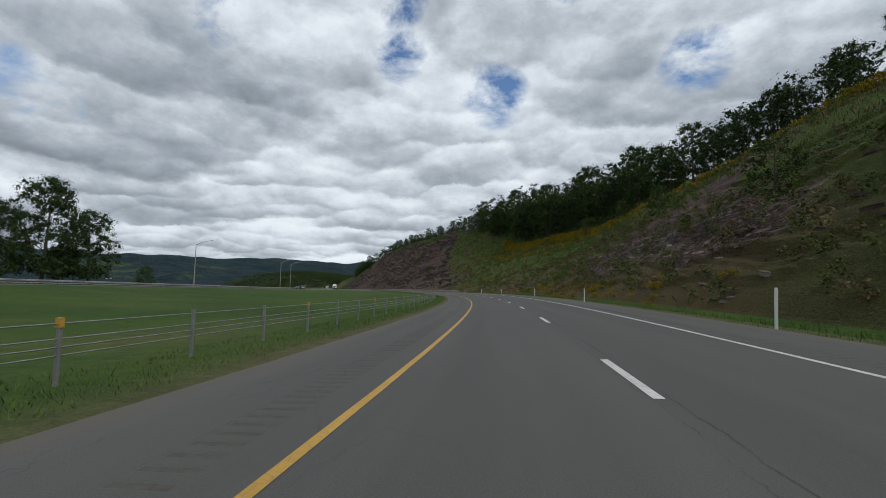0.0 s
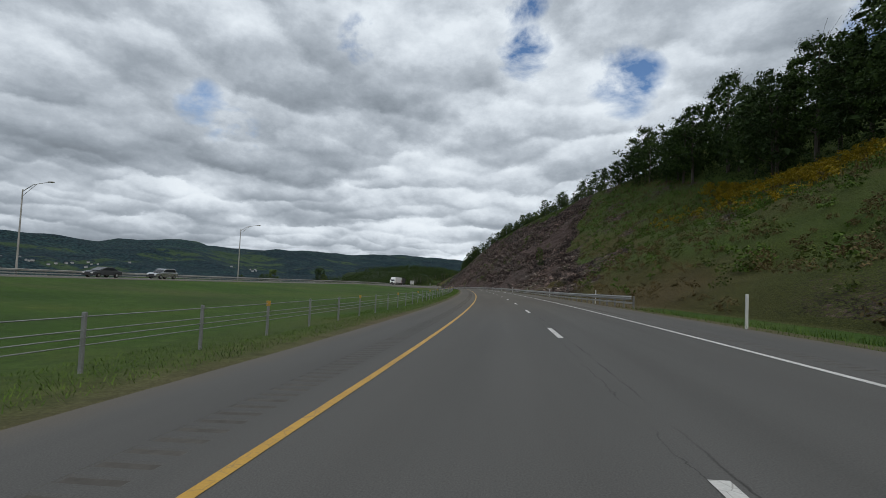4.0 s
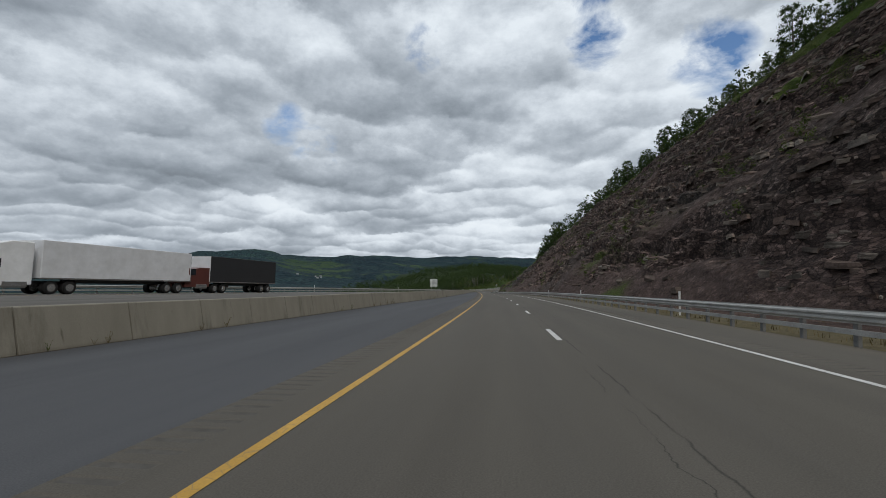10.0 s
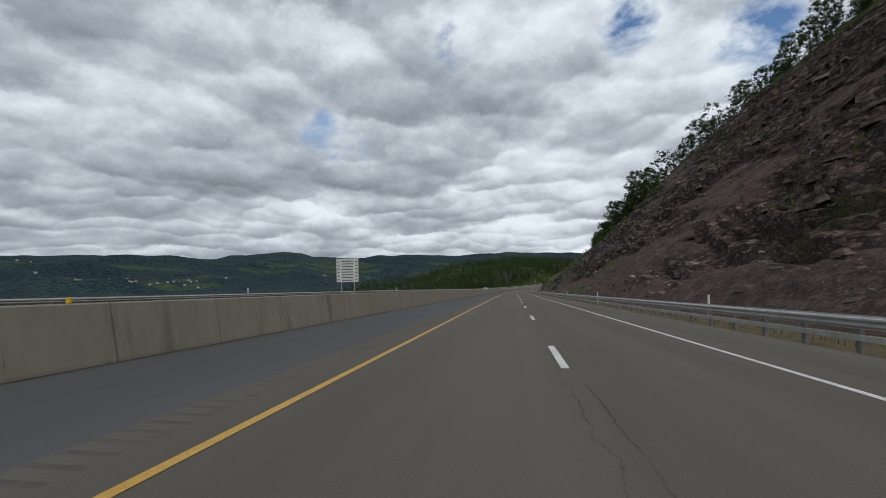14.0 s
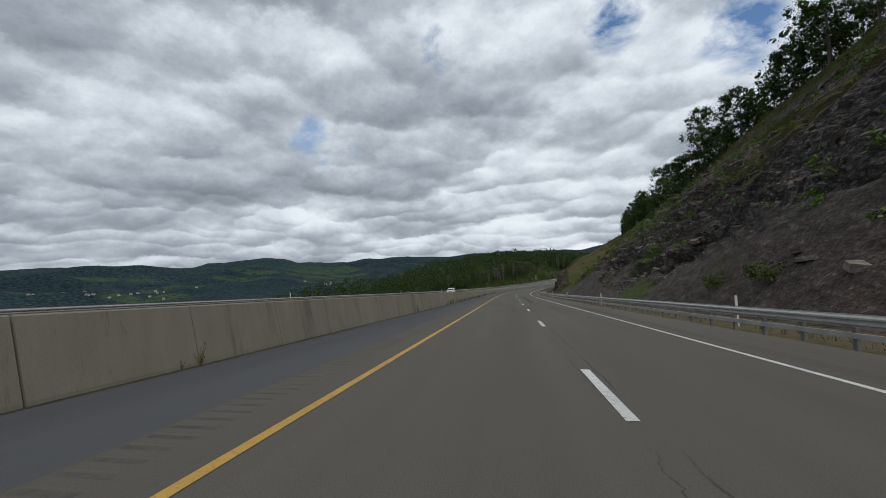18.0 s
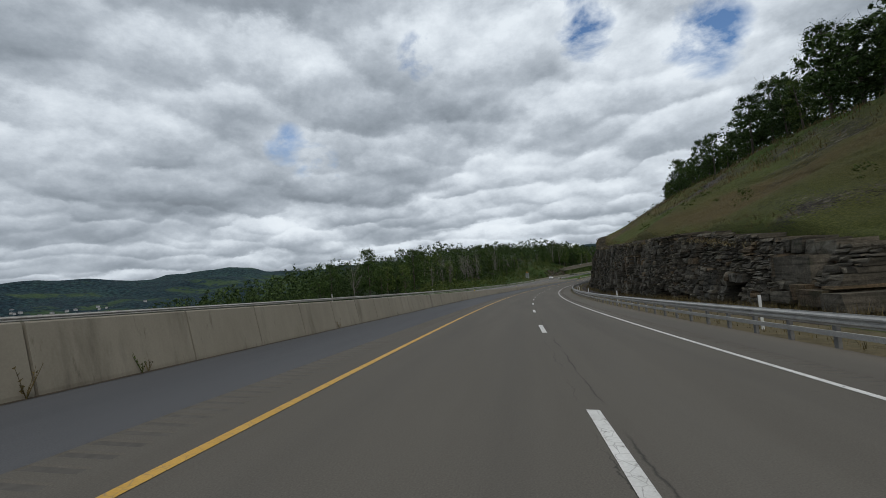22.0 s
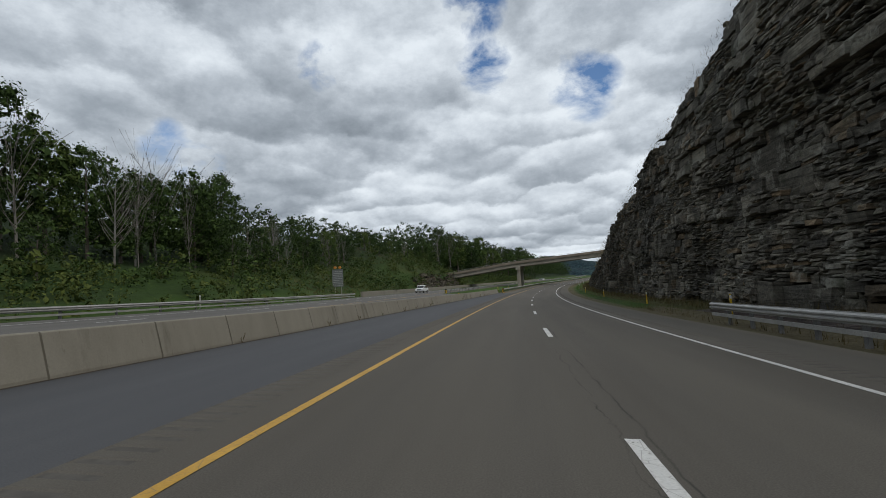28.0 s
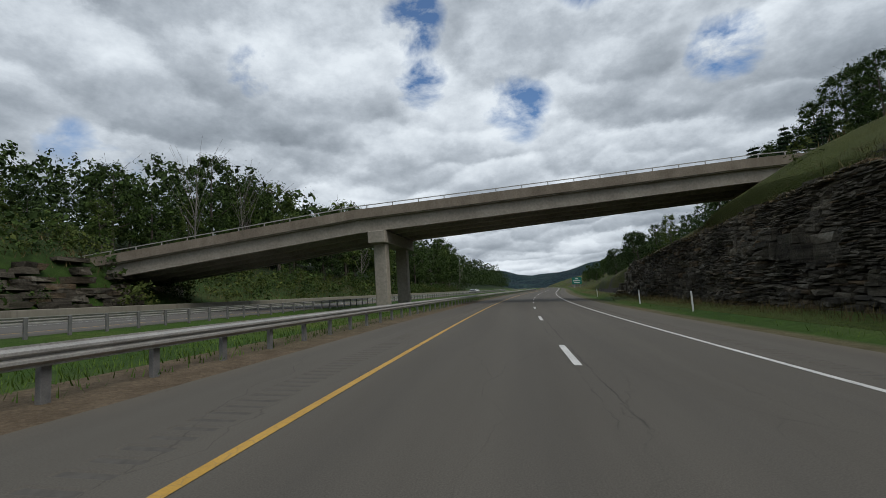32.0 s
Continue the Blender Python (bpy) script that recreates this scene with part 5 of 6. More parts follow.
def bushes(name, label, places, seed, leaf, size=(0.7, 1.5), clumps=9, per=11, leaf_size=0.11):
    """Many low shrubs in one mesh."""
    rng = np.random.default_rng(seed)
    V, F, n0 = [], [], 0
    for p in places:
        z = rng.uniform(*size)
        c = crown_points(rng, 1.9 * z, 2.6 * z, 0.1, clumps)
        v, f = clumps_of(rng, c, 0.5 * z * (0.6 + 0.7 * rng.random(clumps)), per, leaf_size * z ** 0.5, 4)
        V.append(v + np.asarray(p))
        F.append(f + n0)
        n0 += len(v)
    return tagged(new(name, mesh_np(name, np.concatenate(V), np.concatenate(F), leaf)), label, "shrubs", kind="stuff")


bushes("undergrowth", "dark green brush at the foot of the woods above the cut", undergrowth(), 30, M_WOOD, (0.7, 1.7), 8, 9)
low, mix = [], []
for s in np.concatenate([np.arange(872, 1050, 0.62), np.arange(1050, 1290, 0.36)]):
    e = float(opp_in(s)) - 12.5
    u = R.random() ** 0.75
    d = wood_edge(s) + 2 + (e - wood_edge(s) - 2) * (1 - u)
    (low if R.random() < 0.6 else mix).append(on(s, d, ground_left(s, d) - 0.1))
bushes("bank_shrubs", "green shrubs and brush on the bank", low, 31, M_SHRB, (0.6, 1.9))
bushes("bank_shrubs", "darker brush on the bank below the woods", mix, 32, M_LEAF, (0.7, 2.2))
for s in np.arange(880, 1240, 14.0):
    d = wood_edge(s) + R.uniform(1, 6)
    plant(R.choice(SHRUBS[:2] + [KINDS[3]]), s, d, ground_left(s, d) - 0.1, R.uniform(0.8, 1.3))
# tall single trees that stand out of the woods
for s, d, top, k, z in ((996, -52, 26, 1, 1), (1003, -50, 22, 0, 0.8), (1019, -51, 24, 0, 0.85), (1024, -54, 24, 4, 0.8), (1012, -50, 22, 5, 1), (1008, -49, 20, 5, 1), (1040, -64, 29, 1, 0.9),
                       (1034, -60, 26, 0, 0.9), (1182, -60, 29, 0, 0.9), (1190, -62, 28, 4, 0.9), (1168, -60, 28, 5, 1), (1200, -60, 25, 1, 1)):
    g = ground_left(s, d)
    o = plant(KINDS[k], s, d, g - 0.3, (top - g) / (12.0 if k in (0, 4) else 13.5 if k == 1 else 11.5))
    o.scale = (o.scale[0] * z, o.scale[1] * z, o.scale[2])
# pale bare trunks at the wood's edge
for i in range(34):
    s = R.uniform(896, 958) if i < 22 else R.uniform(1000, 1080)
    d = wood_edge(s) + R.uniform(-1, 4.5)
    o = plant(KINDS[5], s, d, ground_left(s, d) - 0.3, wood_tall(s) / 11.5 * R.uniform(0.65, 0.95))
    o.scale = (o.scale[0] * 0.55, o.scale[1] * 0.55, o.scale[2])
for s in np.arange(1188, 1420, 7.0):
    d = R.uniform(20, 30)
    plant(KINDS[R.choice([0, 1, 2, 3, 4])], s, d, float(slope_h(np.array([s]), np.array([d]))[0]) - 0.4, R.uniform(0.5, 0.85))
# trees on the plain at the start
for s, d, k, z in ((90, -91.5, 7, 0.98), (97.5, -86.5, 7, 0.84), (80, -94, 7, 0.72), (96, -92, 0, 0.8), (143, -95, 0, 0.6), (152, -96, 3, 0.5),
                   (279, -69, 2, 0.8), (284, -74, 3, 0.9), (262, -72, 3, 0.7), (376, -77, 4, 1.0), (372, -74, 2, 0.8)):
    h = ground_left(s, d) - 0.3 if s < 200 else -3.0
    plant(KINDS[k], s, d, h, z)

# growth on the cut
for i in range(90):
    s = R.uniform(20, 200)
    td = float(np.interp(s, ST, TOP_D))
    band = R.random()
    d = td - R.uniform(0, 9) if band < 0.35 or s > 120 else R.uniform(8.6, 12.5)
    on_hill(SHRUBS[2], s, d, R.uniform(0.35, 0.75))
a1, a2, a3 = [], [], []
for i in range(1150):
    s = R.uniform(0, 330) if i < 850 else R.uniform(-4, 90)
    d = R.uniform(11, 58) if i < 850 else R.uniform(9.6, 32)
    d2, h = face_place(s, d)
    if s > 215 and grassy(np.array(s), np.array(h))[0] < 0.5:
        continue
    (a1 if i % 3 else a2).append(on(s, d2, h - 0.1))
green = []
for i in range(1500):
    s = R.uniform(60, 345)
    t0, td = float(toe(np.array(s))), float(np.interp(s, ST, TOP_D))
    up = R.random()
    d2, h = face_place(s, t0 + (td - t0) * up)
    if s > 215 and grassy(np.array(s), np.array(h))[0] < 0.5:
        continue
    (green if up > 0.4 or R.random() < 0.3 else a2).append(on(s, d2, h - 0.1))
for i in range(260):
    s = R.uniform(640, 735)
    t0, td = float(toe(np.array(s))), float(np.interp(s, ST, TOP_D))
    d = t0 + 2 + (td - t0 - 2) * R.random()
    if float(fbm(np.array(s / 9), np.array(d / 5), 3, 95)) > 0.05:
        d2, h = face_place(s, d)
        green.append(on(s, d2, h - 0.1))
bushes("slope_shrubs", "fresh green weeds and low brush on the slope", green, 37, M_GRS, (0.3, 0.85), 7, 10, 0.17)
for i in range(1500):
    s = R.uniform(330, 1150) if i % 3 else R.uniform(330, 780)
    td = float(np.interp(s, ST, TOP_D))
    lo = 20 if s > 780 else 14
    d = lo + (td - lo) * R.random() ** 0.7
    if float(fbm(np.array(s / 17), np.array(d / 6), 3, 92)) < 0.12:
        continue
    d2, h = face_place(s, d)
    a3.append(on(s, d2, h - 0.1))
bushes("slope_shrubs", "olive green brush on the slope", a1, 33, M_SHRB, (0.25, 1.0))
bushes("slope_shrubs", "brown-green brush on the slope", a2, 34, M_DRY, (0.25, 0.9))
gold, toe_gold = [], []
for i in range(75):
    s = R.uniform(30, 110)
    d2, h = face_place(s, R.uniform(9.8, 12.5))
    toe_gold.append(on(s, d2, h - 0.15))
for i in range(1700):
    s = R.choice([R.uniform(-5, 262), R.uniform(110, 250)])
    td = float(np.interp(s, ST, TOP_D))
    wide = float(np.interp(s, [0, 120, 170, 230, 262], [3.0, 4.5, 8.0, 9.0, 3.0]))
    d = td - 0.5 - wide * R.random() - (R.uniform(4, 16) if i % 9 == 0 and s > 90 else 0)
    d2, h = face_place(s, d)
    gold.append(on(s, d2, h - 0.1))
bushes("goldenrod_patch", "low yellow goldenrod at the foot of the slope", toe_gold, 38, M_GOLD, (0.16, 0.4), 7, 12, 0.1)
bushes("goldenrod_band", "bright yellow goldenrod along the foot of the woods", gold, 36, M_GOLD, (0.5, 1.0), 8, 11, 0.17)
bushes("slope_shrubs", "small green shrubs among the ledges", a3, 35, M_SHRB, (0.35, 1.0))
for s, d, k, z in ((321, 28, KINDS[2], 0.75), (316, 27, KINDS[3], 0.6), (603, 54, KINDS[3], 0.6), (630, 45, KINDS[3], 1.0), (646, 14.5, SHRUBS[0], 1.0), (652, 14.2, SHRUBS[0], 0.8),
                   (150, 52, KINDS[2], 0.8), (132, 55, KINDS[2], 0.9), (90, 40, KINDS[3], 0.8), (70, 30, KINDS[3], 0.9), (36, 24, KINDS[3], 1.0), (20, 22, SHRUBS[1], 1.6),
                   (1030, 17, SHRUBS[1], 0.9), (1052, 17, SHRUBS[0], 0.9), (1080, 19, SHRUBS[0], 0.9), (420, 66, KINDS[3], 0.6), (455, 60, SHRUBS[1], 1.0), (497, 34, SHRUBS[1], 1.1)):
    on_hill(k, s, d, z)
pine_s = [(1165, 37, 0.62), (1171, 41, 0.75), (1177, 39, 0.85), (1184, 43, 0.95), (1192, 42, 0.95), (1201, 45, 0.95), (1212, 47, 1.0)]
for s, d, z in pine_s:
    on_hill(KINDS[6], s, d, z, 0.4)


# ---- broken rock on the slope and the cliff's layered blocks ----
def slab_mesh(name, seed, mat):
    """One uneven slab of shale, about 1 m across."""
    rnd = random.Random(seed)
    bm = bmesh.new()
    top, low = [], []
    n = 6
    for i in range(n):
        a = 6.283 * i / n + rnd.uniform(-0.25, 0.25)
        r = rnd.uniform(0.38, 0.6)
        top.append(bm.verts.new((r * math.cos(a), 0.6 * r * math.sin(a), rnd.uniform(0.1, 0.2))))
        low.append(bm.verts.new((1.12 * r * math.cos(a), 0.66 * r * math.sin(a), -0.25)))
    bm.faces.new(top)
    for i in range(n):
        bm.faces.new((top[i], low[i], low[(i + 1) % n], top[(i + 1) % n]))
    bmesh.ops.recalc_face_normals(bm, faces=bm.faces)
    return to_mesh(name, bm, mat)


def stone_mat(name, cols, pale=False):
    m, n, l, b = material(name, 0.95)
    f = n.new("ShaderNodeObjectInfo").outputs["Random"]
    g = n.new("ShaderNodeNewGeometry")
    mx = n.new("ShaderNodeMath")
    mx.operation = "ADD"
    l.new(f, mx.inputs[0])
    l.new(g.outputs["Random Per Island"], mx.inputs[1])
    fr = n.new("ShaderNodeMath")
    fr.operation = "FRACT"
    l.new(mx.outputs[0], fr.inputs[0])
    c = ramp(n, l, fr.outputs[0], [(i / (len(cols) - 1), q) for i, q in enumerate(cols)])
    f2 = noise_node(n, l, 1.1, 6, 0.7, g.outputs["Position"], (1, 1, 2.5))
    f3 = noise_node(n, l, 7.0, 5, 0.7, g.outputs["Position"])
    c = blend(n, l, 1.0, c, grey(n, l, f2, (0.55, 0.56, 0.56), (1.35, 1.33, 1.28)), "MULTIPLY")
    c = blend(n, l, 1.0, c, grey(n, l, f3, (0.7, 0.7, 0.7), (1.3, 1.3, 1.3)), "MULTIPLY")
    seep = noise_node(n, l, 0.16, 5, 0.6, g.outputs["Position"], (1, 1, 0.45))
    c = blend(n, l, 1.0, c, grey(n, l, seep, (0.6, 0.61, 0.6), (1.25, 1.23, 1.17), 0.38, 0.62), "MULTIPLY")
    bed = noise_node(n, l, 1.0, 4, 0.6, g.outputs["Position"], (0.35, 0.35, 7.0))
    c = blend(n, l, 1.0, c, grey(n, l, bed, (0.55, 0.55, 0.55), (1.15, 1.15, 1.14), 0.36, 0.52), "MULTIPLY")
    if pale:
        pn = noise_node(n, l, 0.45, 6, 0.7, g.outputs["Position"], (1, 1, 1.3))
        c = blend(n, l, grey(n, l, pn, (0, 0, 0), (0.8, 0.8, 0.8), 0.56, 0.66), c, (0.30, 0.29, 0.245))
        # darker stone colour towards both ends of the cliff
        sp = n.new("ShaderNodeSeparateXYZ")
        l.new(g.outputs["Position"], sp.inputs[0])
        wav = n.new("ShaderNodeMath")
        wav.operation = "MULTIPLY_ADD"
        l.new(pn, wav.inputs[0])
        wav.inputs[1].default_value = 60.0
        l.new(sp.outputs[1], wav.inputs[2])
        dk = n.new("ShaderNodeMapRange")
        l.new(wav.outputs[0], dk.inputs[0])
        dk.inputs[1].default_value, dk.inputs[2].default_value = 960.0, 1010.0
        dn = n.new("ShaderNodeMapRange")
        l.new(wav.outputs[0], dn.inputs[0])
        dn.inputs[1].default_value, dn.inputs[2].default_value = 915.0, 880.0
        ends = n.new("ShaderNodeMath")
        ends.operation = "MAXIMUM"
        l.new(dk.outputs[0], ends.inputs[0])
        l.new(dn.outputs[0], ends.inputs[1])
        c = blend(n, l, ends.outputs[0], c, blend(n, l, 1.0, c, (0.70, 0.68, 0.66), "MULTIPLY"))
        gn = noise_node(n, l, 0.7, 5, 0.65, g.outputs["Position"])
        c = blend(n, l, grey(n, l, gn, (0, 0, 0), (0.5, 0.5, 0.5), 0.58, 0.7), c, (0.045, 0.055, 0.028))
    l.new(c, b.inputs["Base Color"])
    bump(n, l, b, f3, 0.9, 0.12)
    return m


M_SLAB = stone_mat("shale_slab", [(0.070, 0.049, 0.043), (0.145, 0.105, 0.093), (0.10, 0.083, 0.075), (0.21, 0.172, 0.154), (0.085, 0.062, 0.055), (0.27, 0.238, 0.216)])
M_BLOCK = stone_mat("cliff_stone", [(0.070, 0.064, 0.056), (0.122, 0.113, 0.098), (0.098, 0.092, 0.082), (0.165, 0.152, 0.131), (0.080, 0.076, 0.070), (0.215, 0.199, 0.170), (0.105, 0.097, 0.085), (0.185, 0.138, 0.093)], True)


def slabs():
    kinds = [slab_mesh("rock_slab", 40 + i, M_SLAB) for i in range(5)]
    rnd = random.Random(9)
    V, F, n0, singles = [], [], 0, 0
    base = []
    for me in kinds:
        v = np.array([list(q.co) for q in me.vertices])
        tri = [list(p.vertices) for p in me.polygons]
        f = []
        for p in tri:
            for i in range(1, len(p) - 1):
                f.append((p[0], p[i], p[i + 1]))
        base.append((v, np.array(f)))
    ra = np.random.default_rng(19)
    sa = np.where(np.arange(27000) % 7 > 0, ra.uniform(205, 775, 27000), ra.uniform(0, 130, 27000))
    ta, tda = toe(sa), np.interp(sa, ST, TOP_D)
    da = ta + 0.5 + (tda - 5 - ta) * ra.random(27000) ** 1.1
    ha = slope_h(sa, da)
    keep = (ra.random(27000) > 0.9 * scree_at(sa, da, ha, ta)) & (fbm(sa / 14, da / 7, 3, 90) > -0.2) & (grassy(sa, ha)[0] < 0.4) & ((sa > 200) | (ra.random(27000) < 0.3)) & ((sa < 640) | (fbm(sa / 11, da / 5, 3, 94) < 0.1))
    oa, _ = ledges(sa, da, ha, ta, tda)
    for i in np.nonzero(keep)[0]:
        s, d, t0 = float(sa[i]), float(da[i]), float(ta[i])
        d2, h = d - 0.35 * float(oa[i]), float(ha[i] + 0.8 * oa[i])
        size = rnd.choice([0.3, 0.4, 0.5, 0.6, 0.8, 1.1, 1.6]) * (0.45 if s < 200 else 0.75 if s > 600 else 1.0)
        m = spot(s, d2, h + 0.02, rnd.uniform(60, 120)) @ Euler((radians(rnd.uniform(-22, 4)), radians(rnd.uniform(-12, 12)), 0)).to_matrix().to_4x4() @ Matrix.Diagonal((size * rnd.uniform(1.0, 2.2), size, min(size, 0.9) * rnd.uniform(0.7, 1.5), 1))
        if singles < 300 and d < t0 + 16:
            o = part("rock_slab", kinds[i % 5], None, hill)
            o.matrix_world = m
            singles += 1
            continue
        v, f = base[i % 5]
        mm = np.array(m)
        V.append(v @ mm[:3, :3].T + mm[:3, 3])
        F.append(f + n0)
        n0 += len(v)
    tagged(part("scree", mesh_np("scree", np.concatenate(V), np.concatenate(F), M_SLAB), None, hill, "loose brown shale slabs and scree"), kind="stuff")


def cliff():
    """The dark cliff: courses of jointed stone, each block proud or set back."""
    root = tagged(new("rock_cliff", None), "tall dark layered rock cliff with jointed blocks and pale stains", "cliff", kind="structure")
    rnd = random.Random(21)
    ra = np.random.default_rng(23)
    blocks = []
    z = -22.0
    while z < 44:
        bed = rnd.choice([0.5, 0.9, 1.3, 1.8, 2.4])
        shelf = rnd.choice([-0.2, -0.05, 0.0, 0.12, 0.35])
        s = 772 + rnd.uniform(0, 3)
        while s < 1172:
            panel = rnd.uniform(1.2, 6.0)
            step = shelf + rnd.choice([-0.35, -0.15, 0.0, 0.0, 0.1, 0.25])
            zz = z
            fine = rnd.choice([0.14, 0.2, 0.3, 0.45, 0.7, 1.3]) * (1.0 if s < 1030 else 0.6)
            while zz < z + bed - 0.02:
                th = min(fine * rnd.uniform(0.6, 1.5), z + bed - zz)
                if z + bed - zz - th < 0.08:
                    th = z + bed - zz
                q = s
                while q < s + panel - 0.05:
                    w = min((0.35 + 0.9 * th) * rnd.uniform(0.5, 2.4), s + panel - q)
                    blocks.append((q, w, zz, th, step + rnd.choice([-0.1, -0.04, 0.0, 0.04, 0.1, 0.16])))
                    q += w
                zz += th
            s += panel
        z += bed
    B = np.array(blocks)
    B[:, 2] += 0.10 * (B[:, 0] - 975)
    B = B[B[:, 2] > -0.7]
    CH = np.interp(B[:, 0], CLIFF_S, CLIFF_V)
    ok = (CH > 1) & (B[:, 2] + 0.1 < CH)
    B, CH = B[ok], CH[ok]
    B[:, 3] = np.minimum(B[:, 3], CH + ra.uniform(-0.05, 0.2, len(B)) - B[:, 2])
    big = fbm(B[:, 0] / 13, B[:, 2] / 7, 3, 93)
    PR = 0.2 + B[:, 4] + 1.7 * big + 0.35 * vnoise(B[:, 0] / 3.1, B[:, 2] / 1.7, 97)
    A = toe(B[:, 0]) + (2.0 + CH * 0.08) * np.maximum(B[:, 2], 0) / CH
    n = len(B)
    s0, s1, z0, z1 = B[:, 0] + 0.012, B[:, 0] + B[:, 1] - 0.012, B[:, 2] + 0.008, B[:, 2] + B[:, 3] - 0.008
    J = lambda k: ra.uniform(-k, k, n)
    e = np.minimum(0.06, B[:, 3] * 0.16)
    D0 = A - PR
    C8 = [on(s0 + J(0.05), D0 + J(0.1), z0 + J(1) * e), on(s1 + J(0.05), D0 + J(0.1), z0 + J(1) * e), on(s1 + J(0.05), D0 + J(0.1) + 0.04, z1 + J(1) * e),
          on(s0 + J(0.05), D0 + J(0.1) + 0.04, z1 + J(1) * e), on(s0, A + 2.4, z0), on(s1, A + 2.4, z0), on(s1, A + 2.4, z1), on(s0, A + 2.4, z1),
          on((s0 + s1) / 2 + J(0.15) * B[:, 1], D0 - ra.uniform(-0.04, 0.12, n), (z0 + z1) / 2)]
    P = np.stack(C8, 1)
    f = np.array([(0, 1, 8), (1, 2, 8), (2, 3, 8), (3, 0, 8), (3, 2, 6), (3, 6, 7), (0, 4, 5), (0, 5, 1), (1, 5, 6), (1, 6, 2), (0, 3, 7), (0, 7, 4)])
    single = np.nonzero((B[:, 0] > 975) & (B[:, 0] < 1030) & (B[:, 2] < 11) & (B[:, 3] > 0.45))[0][:300]
    for i in single:
        c = P[i].mean(0)
        o = part("stone_block", mesh_np("stone_block", P[i] - c, f, M_BLOCK), None, root)
        o.location = c
    rest = np.setdiff1d(np.arange(n), single)
    V = [P[rest].reshape(-1, 3)]
    F = [(f[None] + 9 * np.arange(len(rest))[:, None, None]).reshape(-1, 3)]
    tagged(part("stone_courses", mesh_np("stone_courses", np.concatenate(V), np.concatenate(F), M_BLOCK), None, root, "dark jointed shale and sandstone courses"), kind="stuff")


def outcrop():
    """The low broken ledge in the bank before the overpass."""
    root = tagged(new("rock_outcrop", None), "low dark broken rock ledge in the grassy bank", "rock")
    rnd = random.Random(33)
    for i in range(290):
        s = rnd.uniform(1092, 1140)
        out = rnd.uniform(0.7, 5.6) * rnd.uniform(0.6, 1.0)
        d = float(opp_in(s)) - 12.5 - out
        w, th = rnd.uniform(0.8, 3.0), rnd.uniform(0.1, 0.32)
        bm = boxes((-w / 2, -0.8, -0.3, w / 2, 0.25, th))
        for v in bm.verts:
            v.co += Vector((rnd.uniform(-0.2, 0.2), rnd.uniform(-0.18, 0.18), rnd.uniform(-0.06, 0.06)))
        o = part("ledge_stone", bm, M_BLOCK, root)
        o.matrix_world = spot(s, d, ground_left(s, d) - 0.12, 90 + rnd.uniform(-18, 18))


slabs()
cliff()
outcrop()


# ---- paints and small materials ----
def paint(name, col, rough=0.35, metal=0.0):
    m, n, l, b = material(name, rough, metal)
    f = noise_node(n, l, 1.2, 5, 0.6)
    l.new(blend(n, l, 1.0, col, grey(n, l, f, (0.86, 0.86, 0.85), (1.05, 1.05, 1.05)), "MULTIPLY"), b.inputs["Base Color"])
    return m


P_WHITE = paint("white_vehicle_paint", (0.72, 0.73, 0.74), 0.3)
P_TRAIL = paint("white_trailer_skin", (0.62, 0.63, 0.65), 0.45)
P_BLACK = paint("black_tarpaulin", (0.018, 0.018, 0.02), 0.6)
P_RED = paint("maroon_truck_paint", (0.10, 0.034, 0.028), 0.3)
P_CHROME = paint("chrome", (0.6, 0.61, 0.62), 0.2, 0.9)
P_TYRE = paint("tyre_rubber", (0.02, 0.02, 0.02), 0.85)
P_GLASS = paint("dark_glass", (0.02, 0.025, 0.03), 0.08)
P_GREYC = paint("dark_car_paint", (0.05, 0.055, 0.06), 0.25)
P_LAMP = paint("headlamp", (0.65, 0.66, 0.68), 0.15)
P_PLAST = paint("black_plastic", (0.025, 0.025, 0.026), 0.6)
P_SIGN = paint("sign_white", (0.60, 0.61, 0.60), 0.5)
P_SBACK = paint("sign_back_aluminium", (0.22, 0.23, 0.24), 0.5, 0.5)
P_BARS = paint("sign_bars", (0.10, 0.10, 0.11), 0.6)
P_GREEN = paint("guide_sign_green", (0.0, 0.17, 0.12), 0.5)
P_YELLOW = paint("marker_yellow", (0.62, 0.40, 0.02), 0.5)
P_ORANGE = paint("warning_orange", (0.7, 0.28, 0.04), 0.5)
P_BLK = paint("marker_black", (0.02, 0.02, 0.02), 0.6)


def prism(points, x0, x1, bevel=0.04):
    """A body from a side outline [(y, z)] drawn out across x."""
    bm = bmesh.new()
    a = [bm.verts.new((x0, y, z)) for y, z in points]
    c = [bm.verts.new((x1, y, z)) for y, z in points]
    bm.faces.new(a)
    bm.faces.new(list(reversed(c)))
    n = len(points)
    for i in range(n):
        bm.faces.new((a[i], c[i], c[(i + 1) % n], a[(i + 1) % n]))
    bmesh.ops.recalc_face_normals(bm, faces=bm.faces)
    if bevel:
        bmesh.ops.bevel(bm, geom=list(bm.edges), offset=bevel, segments=2, affect="EDGES", profile=0.5)
    return bm


